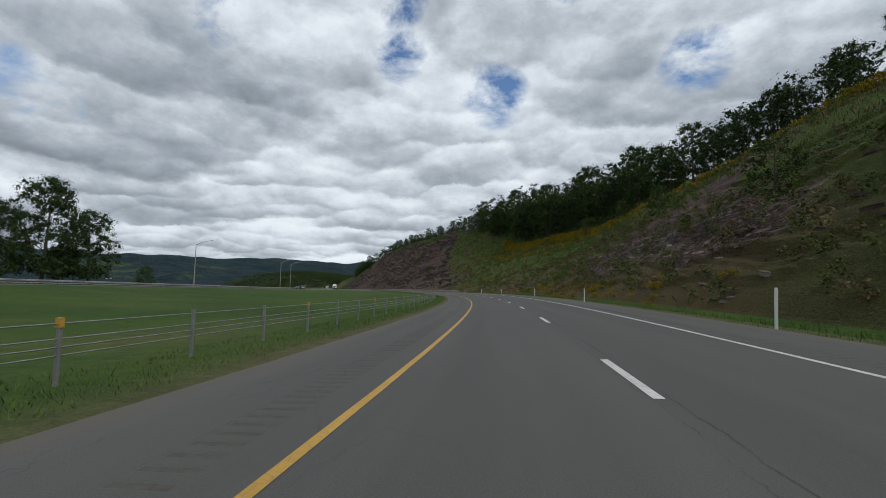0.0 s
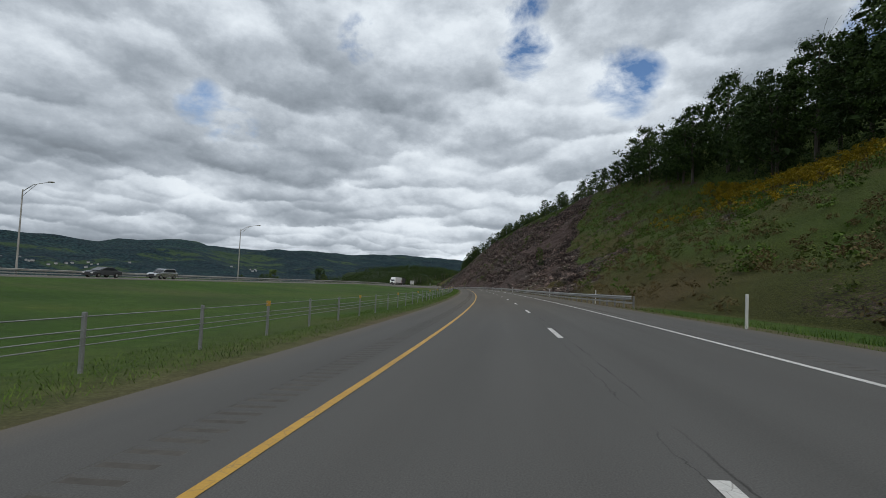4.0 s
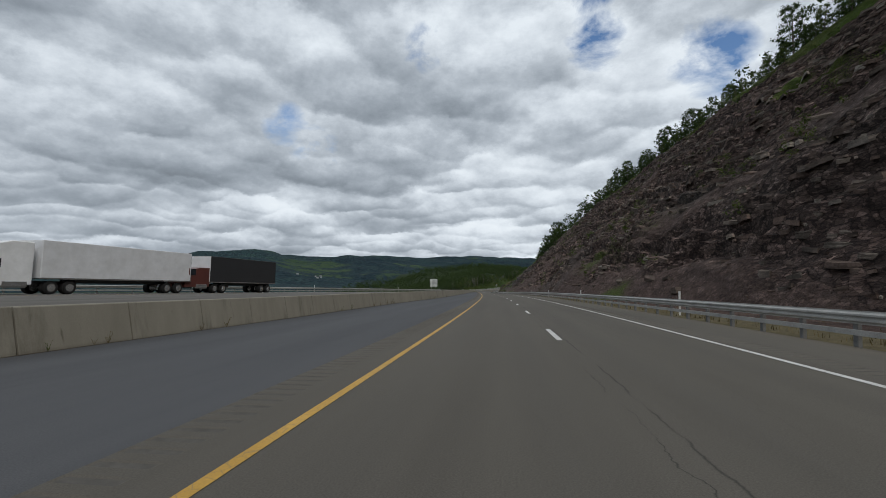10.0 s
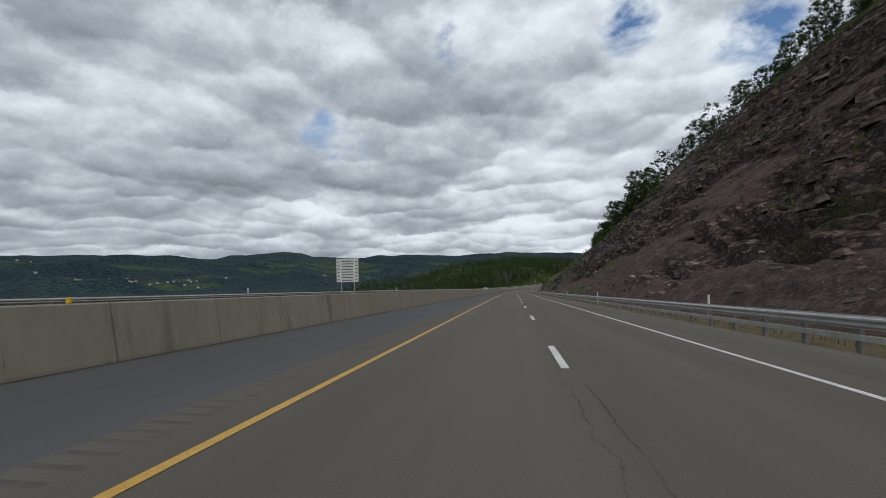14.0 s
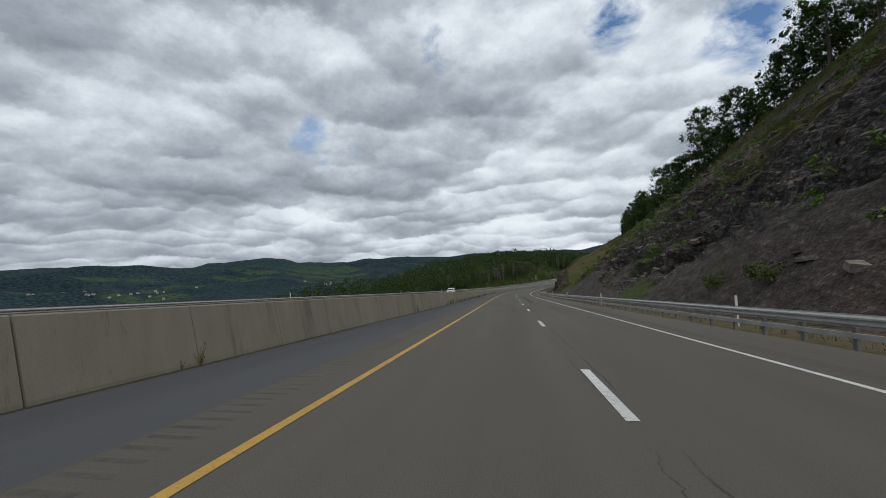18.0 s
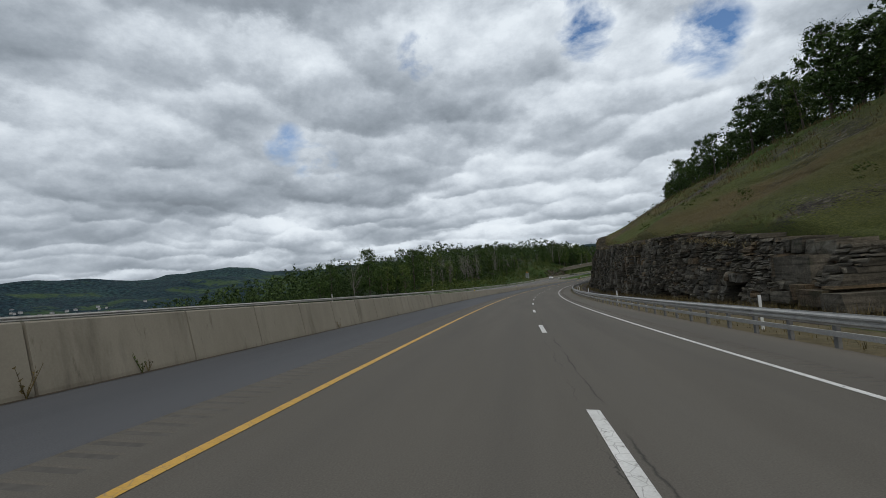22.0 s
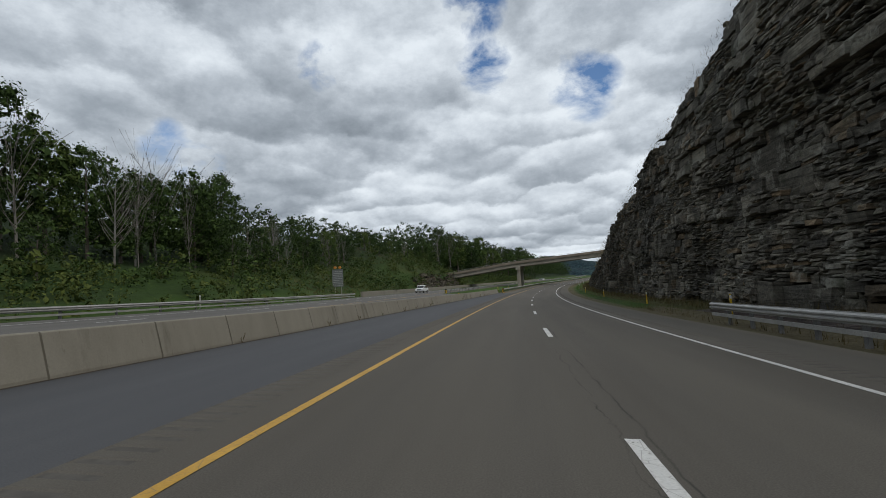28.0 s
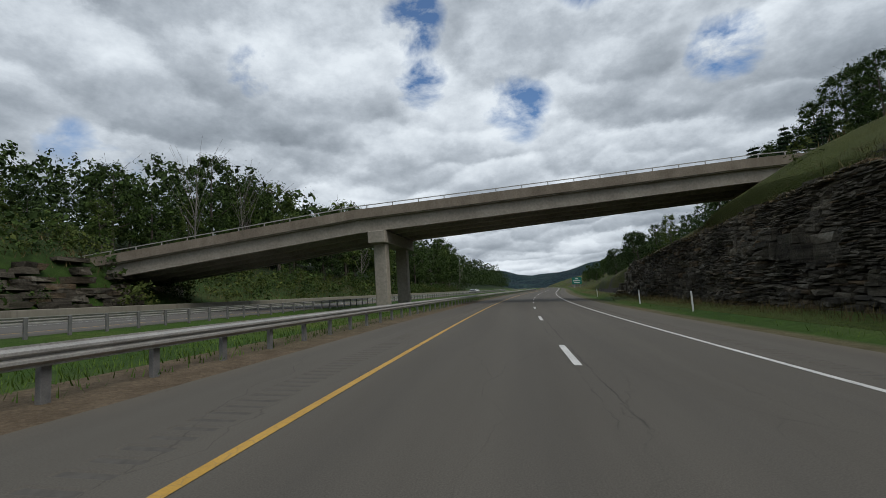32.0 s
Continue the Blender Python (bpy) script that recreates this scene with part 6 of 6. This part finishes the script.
def wheel(parent, x, y, r, w, rim):
    bm = bmesh.new()
    tube(bm, (x - w / 2, y, r), (x + w / 2, y, r), r, n=22)
    bmesh.ops.bevel(bm, geom=[e for e in bm.edges if len(e.link_faces) == 2 and any(len(f.verts) > 4 for f in e.link_faces)], offset=r * 0.12, segments=2, affect="EDGES")
    t = part("wheel", bm, P_TYRE, parent)
    bm = bmesh.new()
    o = w / 2 + 0.012
    tube(bm, (x - o, y, r), (x + o, y, r), r * 0.58, n=16)
    tube(bm, (x - o - 0.03, y, r), (x + o + 0.03, y, r), r * 0.2, n=10)
    part("rim", bm, rim, t, "bright metal rim")


def semi_truck(label, cab, box_mat, stacks, high_roof, box_long=15.6):
    """A tractor with its trailer; y points ahead, the front bumper at y = 0."""
    root = tagged(new("semi_truck", None), label, "truck", "oncoming vehicles")
    hood = [(0.0, 0.55), (0.0, 1.35), (-0.25, 1.62), (-1.5, 1.85), (-1.5, 0.55)] if high_roof else [(0.0, 0.6), (0.0, 1.75), (-0.1, 1.85), (-2.0, 1.98), (-2.0, 0.6)]
    yc = -1.45 if high_roof else -1.95
    part("hood", prism(hood, -0.95, 0.95, 0.06), cab, root)
    top = 3.85 if high_roof else 2.75
    part("cab", prism([(yc, 0.6), (yc, 1.9), (yc - 0.55, 2.7), (yc - 1.0, top - 0.3), (yc - 1.9, top), (yc - 3.3, top), (yc - 3.3, 0.7)], -1.2, 1.2, 0.07), cab, root)
    part("windshield", prism([(yc + 0.03, 1.95), (yc - 0.5, 2.68), (yc - 0.55, 2.66), (yc - 0.03, 1.93)], -1.0, 1.0, 0.0), P_GLASS, root)
    for x in (-1.215, 1.195):
        part("side_window", boxes((x, yc - 1.35, 1.9, x + 0.02, yc - 0.6, 2.55)), P_GLASS, root)
        part("fuel_tank", boxes((x * 0.98 - 0.02 if x < 0 else 0.75, yc - 3.1, 0.5, -0.75 if x < 0 else 1.19, yc - 1.4, 1.05), bevel=0.12), P_CHROME, root)
    part("grille", boxes((-0.55, -0.02, 0.75, 0.55, 0.03, 1.55), bevel=0.02), P_CHROME if stacks else P_PLAST, root)
    part("bumper", boxes((-1.2, -0.15, 0.32, 1.2, 0.12, 0.72), bevel=0.05), P_CHROME if stacks else P_PLAST, root)
    for x in (-0.85, 0.85):
        part("headlamp", boxes((x - 0.17, -0.05, 0.95, x + 0.17, 0.04, 1.2), bevel=0.03), P_LAMP, root)
        part("mirror", boxes((x * 1.62 - 0.1, yc - 0.35, 1.9, x * 1.62 + 0.1, yc - 0.25, 2.6), bevel=0.03), cab, root)
    if stacks:
        for x in (-1.12, 1.12):
            bm = bmesh.new()
            tube(bm, (x, yc - 3.45, 1.0), (x, yc - 3.45, 3.95), 0.09, n=10)
            part("exhaust_stack", bm, P_CHROME, root)
    part("chassis", boxes((-0.45, -8.0, 0.7, 0.45, -1.0, 1.0)), P_PLAST, root)
    for y in (-1.1, -6.0, -7.3):
        for x in ((-1.02, 1.02) if y > -2 else (-0.95, 0.95)):
            wheel(root, x, y, 0.51, 0.32 if y > -2 else 0.6, P_CHROME)
    a = -5.2
    part("trailer_box", boxes((-1.3, a - box_long, 1.2, 1.3, a, 4.08), bevel=0.03), box_mat, root)
    if stacks:
        part("trailer_front", boxes((-1.29, a + 0.005, 1.25, 1.29, a + 0.03, 4.05)), P_TRAIL, root)
        part("tool_box", boxes((1.0, a - 5.5, 0.6, 1.3, a - 3.9, 1.15), bevel=0.02), P_RED, root)
    for x in (-1.31, 1.29):
        part("side_rail", boxes((x, a - box_long, 1.15, x + 0.02, a, 1.26)), P_CHROME, root)
    part("trailer_frame", boxes((-0.5, a - box_long + 0.2, 0.85, 0.5, a - 2.5, 1.19)), P_PLAST, root)
    for y in (a - box_long + 2.7, a - box_long + 1.4):
        for x in (-0.95, 0.95):
            wheel(root, x, y, 0.51, 0.6, P_CHROME)
    for x in (-0.7, 0.7):
        part("landing_leg", boxes((x - 0.06, a - 2.9, 0.35, x + 0.06, a - 2.76, 1.2)), P_PLAST, root)
    return root


def car(name, label, col, kind):
    root = tagged(new(name, None), label, "car", "oncoming vehicles")
    if kind == "pickup":
        ln, w, r = 5.9, 1.0, 0.4
        body = [(0, 0.45), (0, 0.95), (-0.15, 1.12), (-1.55, 1.2), (-3.6, 1.2), (-5.85, 1.22), (-5.9, 0.5)]
        cabin = [(-1.35, 1.16), (-2.1, 1.82), (-2.3, 1.88), (-3.5, 1.87), (-3.75, 1.16)]
        axles = (-1.05, -4.7)
    elif kind == "suv":
        ln, w, r = 4.6, 0.92, 0.36
        body = [(0, 0.35), (0, 0.75), (-0.2, 0.95), (-1.3, 1.05), (-4.5, 1.08), (-4.6, 0.4)]
        cabin = [(-1.1, 1.02), (-1.9, 1.6), (-2.2, 1.68), (-3.9, 1.66), (-4.45, 1.04)]
        axles = (-0.9, -3.7)
    else:
        ln, w, r = 4.5, 0.9, 0.33
        body = [(0, 0.3), (0, 0.65), (-0.2, 0.82), (-1.2, 0.95), (-3.9, 0.98), (-4.4, 0.92), (-4.5, 0.35)]
        cabin = [(-1.0, 0.92), (-1.9, 1.4), (-2.2, 1.46), (-3.1, 1.44), (-4.0, 0.95)]
        axles = (-0.85, -3.55)
    part("body", prism(body, -w, w, 0.07), col, root)
    part("cabin", prism([(y, z) for y, z in cabin], -w + 0.1, w - 0.1, 0.05), col, root)
    c0, c1, c2, c3 = cabin[0], cabin[1], cabin[-2], cabin[-1]
    part("windshield", prism([(c0[0] + 0.03, c0[1] + 0.08), (c1[0] + 0.03, c1[1] - 0.03), (c1[0] - 0.05, c1[1] - 0.03), (c0[0] - 0.05, c0[1] + 0.08)], -w + 0.18, w - 0.18, 0), P_GLASS, root)
    for x in (-w + 0.085, w - 0.105):
        part("side_window", prism([(c0[0] - 0.35, c0[1] + 0.1), (c1[0] - 0.1, c1[1] - 0.08), (c2[0] + 0.1, c2[1] - 0.1), (c3[0] + 0.3, c3[1] + 0.1)], x, x + 0.02, 0), P_GLASS, root)
    for x in (-w + 0.25, w - 0.25):
        part("headlamp", boxes((x - 0.18, -0.06, body[1][1] - 0.12, x + 0.18, 0.02, body[1][1] + 0.06), bevel=0.03), P_LAMP, root)
    part("grille", boxes((-0.5, -0.03, body[1][1] - 0.25, 0.5, 0.025, body[1][1] + 0.02), bevel=0.02), P_PLAST, root)
    part("bumper", boxes((-w, -0.1, body[0][1] - 0.05, w, 0.05, body[0][1] + 0.18), bevel=0.03), P_PLAST if kind != "pickup" else P_CHROME, root)
    if kind == "pickup":
        part("cargo_bed", boxes((-w + 0.1, -5.8, 1.2, w - 0.1, -3.8, 1.235)), P_PLAST, root)
    for y in axles:
        for x in (-w + 0.08, w - 0.08):
            wheel(root, x, y, r, 0.24, P_CHROME)
    return root


def oncoming(ob, s, off, front_s=None):
    """Stand a vehicle on the far carriageway, its front towards us."""
    d = float(opp_in(s)) + off
    a, c = on(s, d, 0), on(s + 4, float(opp_in(s + 4)) + off, 0)
    turn = math.degrees(math.atan2(-(a[0] - c[0]), a[1] - c[1]))
    p = on(s, d, float(opp_h(np.array(s), np.array(d))))
    rx = -math.degrees(math.atan(float(np.interp(s, SG, GRADE))))
    ob.matrix_basis = pose(*[float(v) for v in p], 0, 0, turn) @ pose(0, 0, 0, rx)
    return ob


OUT, INN = -5.5, -1.85
oncoming(semi_truck("white long-haul truck with a white box trailer", P_WHITE, P_TRAIL, False, True, 13.6), 364.5, OUT)
oncoming(semi_truck("maroon and chrome truck with a black curtain trailer", P_RED, P_BLACK, True, False, 11.5), 381, OUT)
oncoming(car("pickup_truck", "white four-door pickup truck on the far carriageway", P_WHITE, "pickup"), 1063.6, OUT)
oncoming(car("hatchback", "white hatchback on the far carriageway", P_WHITE, "suv"), 739, OUT)
oncoming(car("sedan", "dark grey sedan on the far carriageway", P_GREYC, "sedan"), 188, OUT)
oncoming(car("hatchback", "silver hatchback on the far carriageway", P_CHROME, "suv"), 199, OUT)
oncoming(car("sedan", "silver sedan far down the far carriageway", P_CHROME, "sedan"), 1262, INN)
oncoming(car("sedan", "white sedan far down the far carriageway", P_WHITE, "sedan"), 1290, OUT)


# ---- signs, lamps, posts ----
def board(name, label, s, d, h, width, height, low, face, faces_us, bars=(), turn=0.0):
    """A sign on two posts; bars: dark strips (x0, z0, x1, z1) in shares of its face."""
    root = tagged(new(name, None), label, "sign")
    for x in (-width * 0.3, width * 0.3):
        part("post", boxes((x - 0.06, -0.05, -0.8, x + 0.06, 0.05, low + height * 0.97), bevel=0.01), M_GALV, root)
    y = -0.075 if faces_us else 0.075
    part("panel", boxes((-width / 2, y - 0.015, low, width / 2, y + 0.015, low + height)), face, root)
    for x0, z0, x1, z1 in bars:
        part("lettering_bar", boxes((width * (x0 - 0.5), y - 0.022 if faces_us else y + 0.016, low + height * z0, width * (x1 - 0.5), y - 0.016 if faces_us else y + 0.022, low + height * z1)), P_BARS if face is P_SIGN else P_SIGN, root)
    root.matrix_basis = spot(s, d, h, turn)
    return root


rules = [(0.24, 0.06 + 0.115 * i, 0.76, 0.10 + 0.115 * i) for i in range(8)] + [(0.05, 0.08 + 0.15 * i, 0.14, 0.13 + 0.15 * i) for i in range(6)] + \
        [(0.86, 0.08 + 0.15 * i, 0.95, 0.13 + 0.15 * i) for i in range(6)]
board("information_sign", "large white roadside sign with rows of small bars", 539.5, -24.4, float(opp_h(np.array(539.5), np.array(-22.1))) - 0.4, 3.3, 3.4, 2.5, P_SIGN, True, rules)
sgn = board("warning_sign", "tall grey-backed sign with amber beacons seen from behind", 1040, -37.5, 1.6, 2.3, 3.4, 1.9, P_SBACK, True, [(0.04, 0.06 + 0.1 * i, 0.96, 0.075 + 0.1 * i) for i in range(9)])
for x in (-0.5, 0.5):
    bm = bmesh.new()
    tube(bm, (x, -0.2, 5.65), (x, 0.15, 5.65), 0.24, n=14)
    part("beacon", bm, P_ORANGE, sgn, "amber beacon lamp")
board("small_sign", "small grey sign at the wood's edge", 980.5, -38.8, 1.0, 1.2, 1.3, 2.2, P_SBACK, True, [(0.15, 0.3, 0.85, 0.4), (0.15, 0.55, 0.85, 0.65)])
board("guide_sign", "green highway guide sign with white lettering bars", 1330, 12.5, -0.6, 4.6, 3.4, 2.4, P_GREEN, True,
      [(0.35, 0.72, 0.65, 0.9), (0.12, 0.45, 0.88, 0.58), (0.2, 0.18, 0.8, 0.3)])


def marker():
    root = tagged(new("object_marker", None), "yellow and black striped object marker at the rail's end", "sign")
    part("post", boxes((-0.04, 0.02, -0.4, 0.04, 0.08, 0.95)), M_GALV, root)
    part("panel", boxes((-0.24, -0.02, 0.0, 0.24, 0.015, 0.95)), P_YELLOW, root)
    for i in range(4):
        bm = bmesh.new()
        z = 0.02 + 0.24 * i
        v = [bm.verts.new(q) for q in ((-0.24, -0.026, z), (0.24, -0.026, min(z + 0.2, 0.8)), (0.24, -0.026, min(z + 0.32, 0.94)), (-0.24, -0.026, min(z + 0.12, 0.94)))]
        bm.faces.new(v)
        part("stripe", bm, P_BLK, root)
    return root


mk = marker()
mk.matrix_basis = spot(1056.3, -7.35, float(plane(1056.3, -7.35)))
o = copy_thing(mk, spot(1057.5, float(opp_in(1057.5)) + 2.4, float(opp_h(np.array(1057.5), np.array(-21.0)))))
tagged(o, "yellow and black striped object marker on the far rail")


def light_pole():
    root = tagged(new("street_lamp", None), "tall slim grey highway lamp with a long arm", "street lamp", "lamps along the far carriageway")
    bm = bmesh.new()
    tube(bm, (0, 0, -0.5), (0, 0, 11.3), 0.13, 0.07, 10)
    part("pole", bm, M_GALV, root)
    bm = bmesh.new()
    tube(bm, (0, 0, 11.0), (1.4, 0, 11.9), 0.05, 0.045, 8)
    tube(bm, (1.4, 0, 11.9), (3.6, 0, 12.3), 0.045, 0.035, 8)
    tube(bm, (0, 0, 10.4), (1.9, 0, 11.98), 0.03, 0.03, 6)
    part("arm", bm, M_GALV, root)
    part("lamp_head", boxes((3.5, -0.16, 12.22, 4.25, 0.16, 12.38), bevel=0.05), M_GALV, root)
    return root


lp = light_pole()
lp.matrix_basis = spot(184, -62, -0.3)
copy_thing(lp, spot(111, -69, -0.2))
copy_thing(lp, spot(246, -65, -0.4)).scale = (1.22, 1.22, 1.22)


def delineator(label, col, hgt=1.25):
    root = tagged(new("delineator_post", None), label, "post", "roadside delineator posts")
    part("stake", boxes((-0.05, -0.02, -0.4, 0.05, 0.02, hgt), bevel=0.008), col, root)
    part("reflector", boxes((-0.045, -0.028, hgt - 0.22, 0.045, -0.02, hgt - 0.05)), P_LAMP, root)
    return root


dl = delineator("slim white delineator post beside the shoulder", P_SIGN)
dl.matrix_basis = spot(9.1, 6.9, float(plane(9.1, 6.9)))
for s in [36.0, 63.0, 96.2, 123.3, 149.9] + list(np.arange(177, 975, 27.0)):
    d = 6.9 if s < 166 else 8.0
    copy_thing(dl, spot(float(s), d, float(plane(s, d)) - 0.12, 0))
for s in (1128.5, 1141.0, 1168.0):
    copy_thing(dl, spot(s, 9.0, float(plane(s, 8.0)) - 0.12, 0))
dy = delineator("slim yellow delineator post on the grass", P_YELLOW, 1.1)
dy.matrix_basis = spot(1000.5, 9.4, float(plane(1000, 8)) - 0.1)
for s, d in ((985.5, 9.6), (1024, 9.4), (1090, -13.5), (1108, -13.2), (1052, 9.3)):
    copy_thing(dy, spot(s, d, float(plane(s, d)) - 0.1))
for s in np.arange(420, 1000, 48.0):
    o = float(opp_in(s)) - 11.3
    copy_thing(dl, spot(float(s), o, float(opp_h(np.array(s), np.array(o)))))
for s in np.arange(486, 1040, 66.0):
    dd = float(bar_d(s)) - 0.32
    ob = tagged(new("barrier_reflector", to_mesh("barrier_reflector", boxes((-0.045, -0.03, 0, 0.045, 0.03, 0.11), bevel=0.008), P_YELLOW)), "small yellow reflector on the barrier's top", "reflector")
    ob.matrix_basis = spot(float(s), dd, -float(bank(s)) * float(bar_d(s)) + bar_top(s))

# ---- the town in the valley ----
M_HOUSE = simple("pale_siding", (0.26, 0.27, 0.28), (0.40, 0.40, 0.39), 0.2)


def house():
    root = tagged(new("house", None), "small pale house in the valley", "house", "houses in the valley")
    part("wall", boxes((-5, -3.5, -3, 5, 3.5, 3.2)), M_HOUSE, root)
    part("roof", prism([(-3.9, 3.1), (0, 5.6), (3.9, 3.1)], -5.3, 5.3, 0), P_BARS, root)
    return root


hs = house()
rh = random.Random(8)
spots = []
# three hamlets and a few lone farms
for cx, cy, wide, count in ((-2225, 1020, 55, 9), (-2130, 1185, 60, 7), (-1860, 1800, 60, 7), (-2500, 880, 35, 3), (-2870, 815, 30, 2)):
    for i in range(count):
        spots.append((cx + rh.gauss(0, wide), cy + rh.gauss(0, wide)))
for i, (x, y) in enumerate(spots):
    z = float(far_height(np.array(x), np.array(y)))
    m = pose(x, y, z + 2.5, 0, 0, rh.uniform(0, 180))
    if i == 0:
        hs.matrix_basis = m
    else:
        copy_thing(hs, m)


# ---- grass and weeds ----
def blades(name, label, pts, seed, mat, tall, lean=0.35, width=0.02):
    """Grass as single blades, joined."""
    rg = np.random.default_rng(seed)
    p = np.asarray(pts, float)
    n = len(p)
    a = rg.random(n) * 2 * np.pi
    h = tall * (0.5 + 0.9 * rg.random(n))
    w = width * (0.7 + 0.8 * rg.random(n))
    side = np.stack([np.cos(a), np.sin(a), np.zeros(n)], -1)
    tip = np.stack([np.cos(a + 1.3) * h * lean, np.sin(a + 1.3) * h * lean, h], -1) * (0.6 + 0.6 * rg.random(n))[:, None]
    v = np.stack([p - side * w[:, None], p + side * w[:, None], p + tip], 1).reshape(-1, 3)
    return tagged(new(name, mesh_np(name, v, np.arange(n * 3).reshape(-1, 3), mat)), label, "grass", kind="stuff")


rg = np.random.default_rng(5)


def strip(n, s0, s1, d0, d1, hfun):
    s = rg.uniform(s0, s1, n)
    d = d0 + (d1 - d0) * rg.random(n)
    return on(s, d, hfun(s, d))


def lawn_h(s, d):
    oi = opp_edge(s)
    w = np.clip((-8.6 - d) / np.maximum(-8.6 - oi, 0.2), 0, 1)
    own = -bank(s) * np.clip(d, -8.6, 8)
    return np.where(d > -8.65, own, own * (1 - w) + opp_h(s, oi) * w - 0.06 - 0.9 * np.sin(np.pi * w) * np.clip((-8.6 - oi) / 30, 0, 1))


blades("verge_grass", "green grass along the shoulder and under the cable fence", strip(120000, -20, 292, -10.2, -7.1, lawn_h), 1, M_GRS, 0.085, 0.8, 0.006)
blades("verge_grass", "dry grass and weeds along the right shoulder", np.concatenate([strip(26000, -10, 166, 6.5, 9.6, lambda s, d: plane(s, d) - 0.25),
       strip(26000, 990, 1240, 8.6, 14, lambda s, d: plane(s, d) - 0.22)]), 3, M_GRS, 0.26, 0.5, 0.014)
blades("verge_grass", "fresh green grass round the fence's end", strip(16000, 302, 327, -11.5, -7.7, lawn_h), 11, M_GRS, 0.09, 0.8, 0.01)
blades("dry_weeds", "straw-coloured weeds behind the guard rail", strip(30000, 160, 1000, 7.2, 12.5, lambda s, d: plane(s, d) - 0.25), 4, M_DRY, 0.34)
blades("verge_grass", "green grass between the median rails", strip(26000, 1054, 1240, -15, -7.4, lawn_h), 6, M_GRS, 0.17, 0.5, 0.012)
bk_s = rg.uniform(1030, 1240, 26000)
bk_d = opp_in(bk_s) - 13.0 - 30 * rg.random(26000) ** 1.3
blades("bank_grass", "rough brown and green grass on the bank", on(bk_s, bk_d, left_h(bk_s, bk_d) - 0.03), 12, M_DRY, 0.5, 0.6, 0.03)
hp = []
for i in range(9000):
    s = R.uniform(0, 330) if i % 3 else R.uniform(690, 1150)
    td = float(np.interp(s, ST, TOP_D))
    hp.append((s, td - 22 * R.random() ** 1.5))
hp = np.array(hp)
t0_, td_ = toe(hp[:, 0]), np.interp(hp[:, 0], ST, TOP_D)
h_ = slope_h(hp[:, 0], hp[:, 1])
of_, _ = ledges(hp[:, 0], hp[:, 1], h_, t0_, td_)
blades("slope_grass", "long dry grass near the top of the cut", np.repeat(on(hp[:, 0], hp[:, 1] - of_ * 0.35, h_ + of_ * 0.8), 5, 0) + rg.normal(size=(45000, 3)) * (0.5, 0.5, 0.1), 7, M_DRY, 0.7, 0.4, 0.06)

# grass that hangs over the cliff's rim, and weeds on its foot
rs_ = rg.uniform(785, 1165, 9000)
rc_ = np.interp(rs_, CLIFF_S, CLIFF_V)
rd_ = toe(rs_) + 2.0 + rc_ * 0.08 + rg.uniform(-0.9, 3.5, 9000)
ro_, _ = ledges(rs_, rd_, slope_h(rs_, rd_), toe(rs_), np.interp(rs_, ST, TOP_D))
blades("rim_grass", "olive and straw grass hanging over the cliff's rim", np.repeat(on(rs_, rd_, np.maximum(slope_h(rs_, rd_) + ro_ * 0.8, rc_ - bank(rs_) * 8)), 5, 0) + rg.normal(size=(45000, 3)) * (0.25, 0.25, 0.08), 8, M_DRY, 0.3, 0.8, 0.012)
blades("foot_weeds", "dry weeds and grass along the cliff's foot", np.repeat(strip(7000, 770, 1170, 10.5, 13.2, lambda s, d: plane(s, d) - 0.2), 5, 0) + rg.normal(size=(35000, 3)) * (0.2, 0.2, 0.02), 9, M_DRY, 0.55, 0.4, 0.014)


def weeds():
    """Tufts that grow in the joint at the barrier's foot."""
    kinds = []
    for q in range(3):
        rr = np.random.default_rng(60 + q)
        bm = bmesh.new()
        for i in range(7):
            a, ln = rr.random() * 6.28, 0.2 + 0.4 * rr.random()
            tip = Vector((math.cos(a) * ln * 0.4, math.sin(a) * ln * 0.5, ln))
            tube(bm, (0, 0, 0), tip, 0.008, 0.003, 4)
            for k in range(4):
                c = tip * (0.35 + 0.2 * k)
                v = [bm.verts.new(c + Vector(o2)) for o2 in ((0, 0, 0), (rr.normal() * 0.025, rr.normal() * 0.025, 0.02), (rr.normal() * 0.02, rr.normal() * 0.02, 0.06))]
                bm.faces.new(v)
        kinds.append(to_mesh("weed_tuft", bm, M_DRY if q else M_SHRB))
    for i in range(210):
        s = R.choice([R.uniform(330, 480), R.uniform(560, 1050), R.uniform(655, 760), R.uniform(655, 720), R.uniform(840, 1040)])
        o2 = tagged(new("weed_tuft", kinds[i % 3]), "small dry weed at the foot of the barrier", "weed", "weeds along the barrier")
        o2.matrix_basis = spot(s, float(bar_d(s)) + 0.04, -float(bank(s)) * float(bar_d(s)), R.random() * 360)
        z = R.uniform(0.35, 0.85) if s < 640 else R.uniform(0.35, 0.95)
        o2.scale = (z, z, z)


weeds()
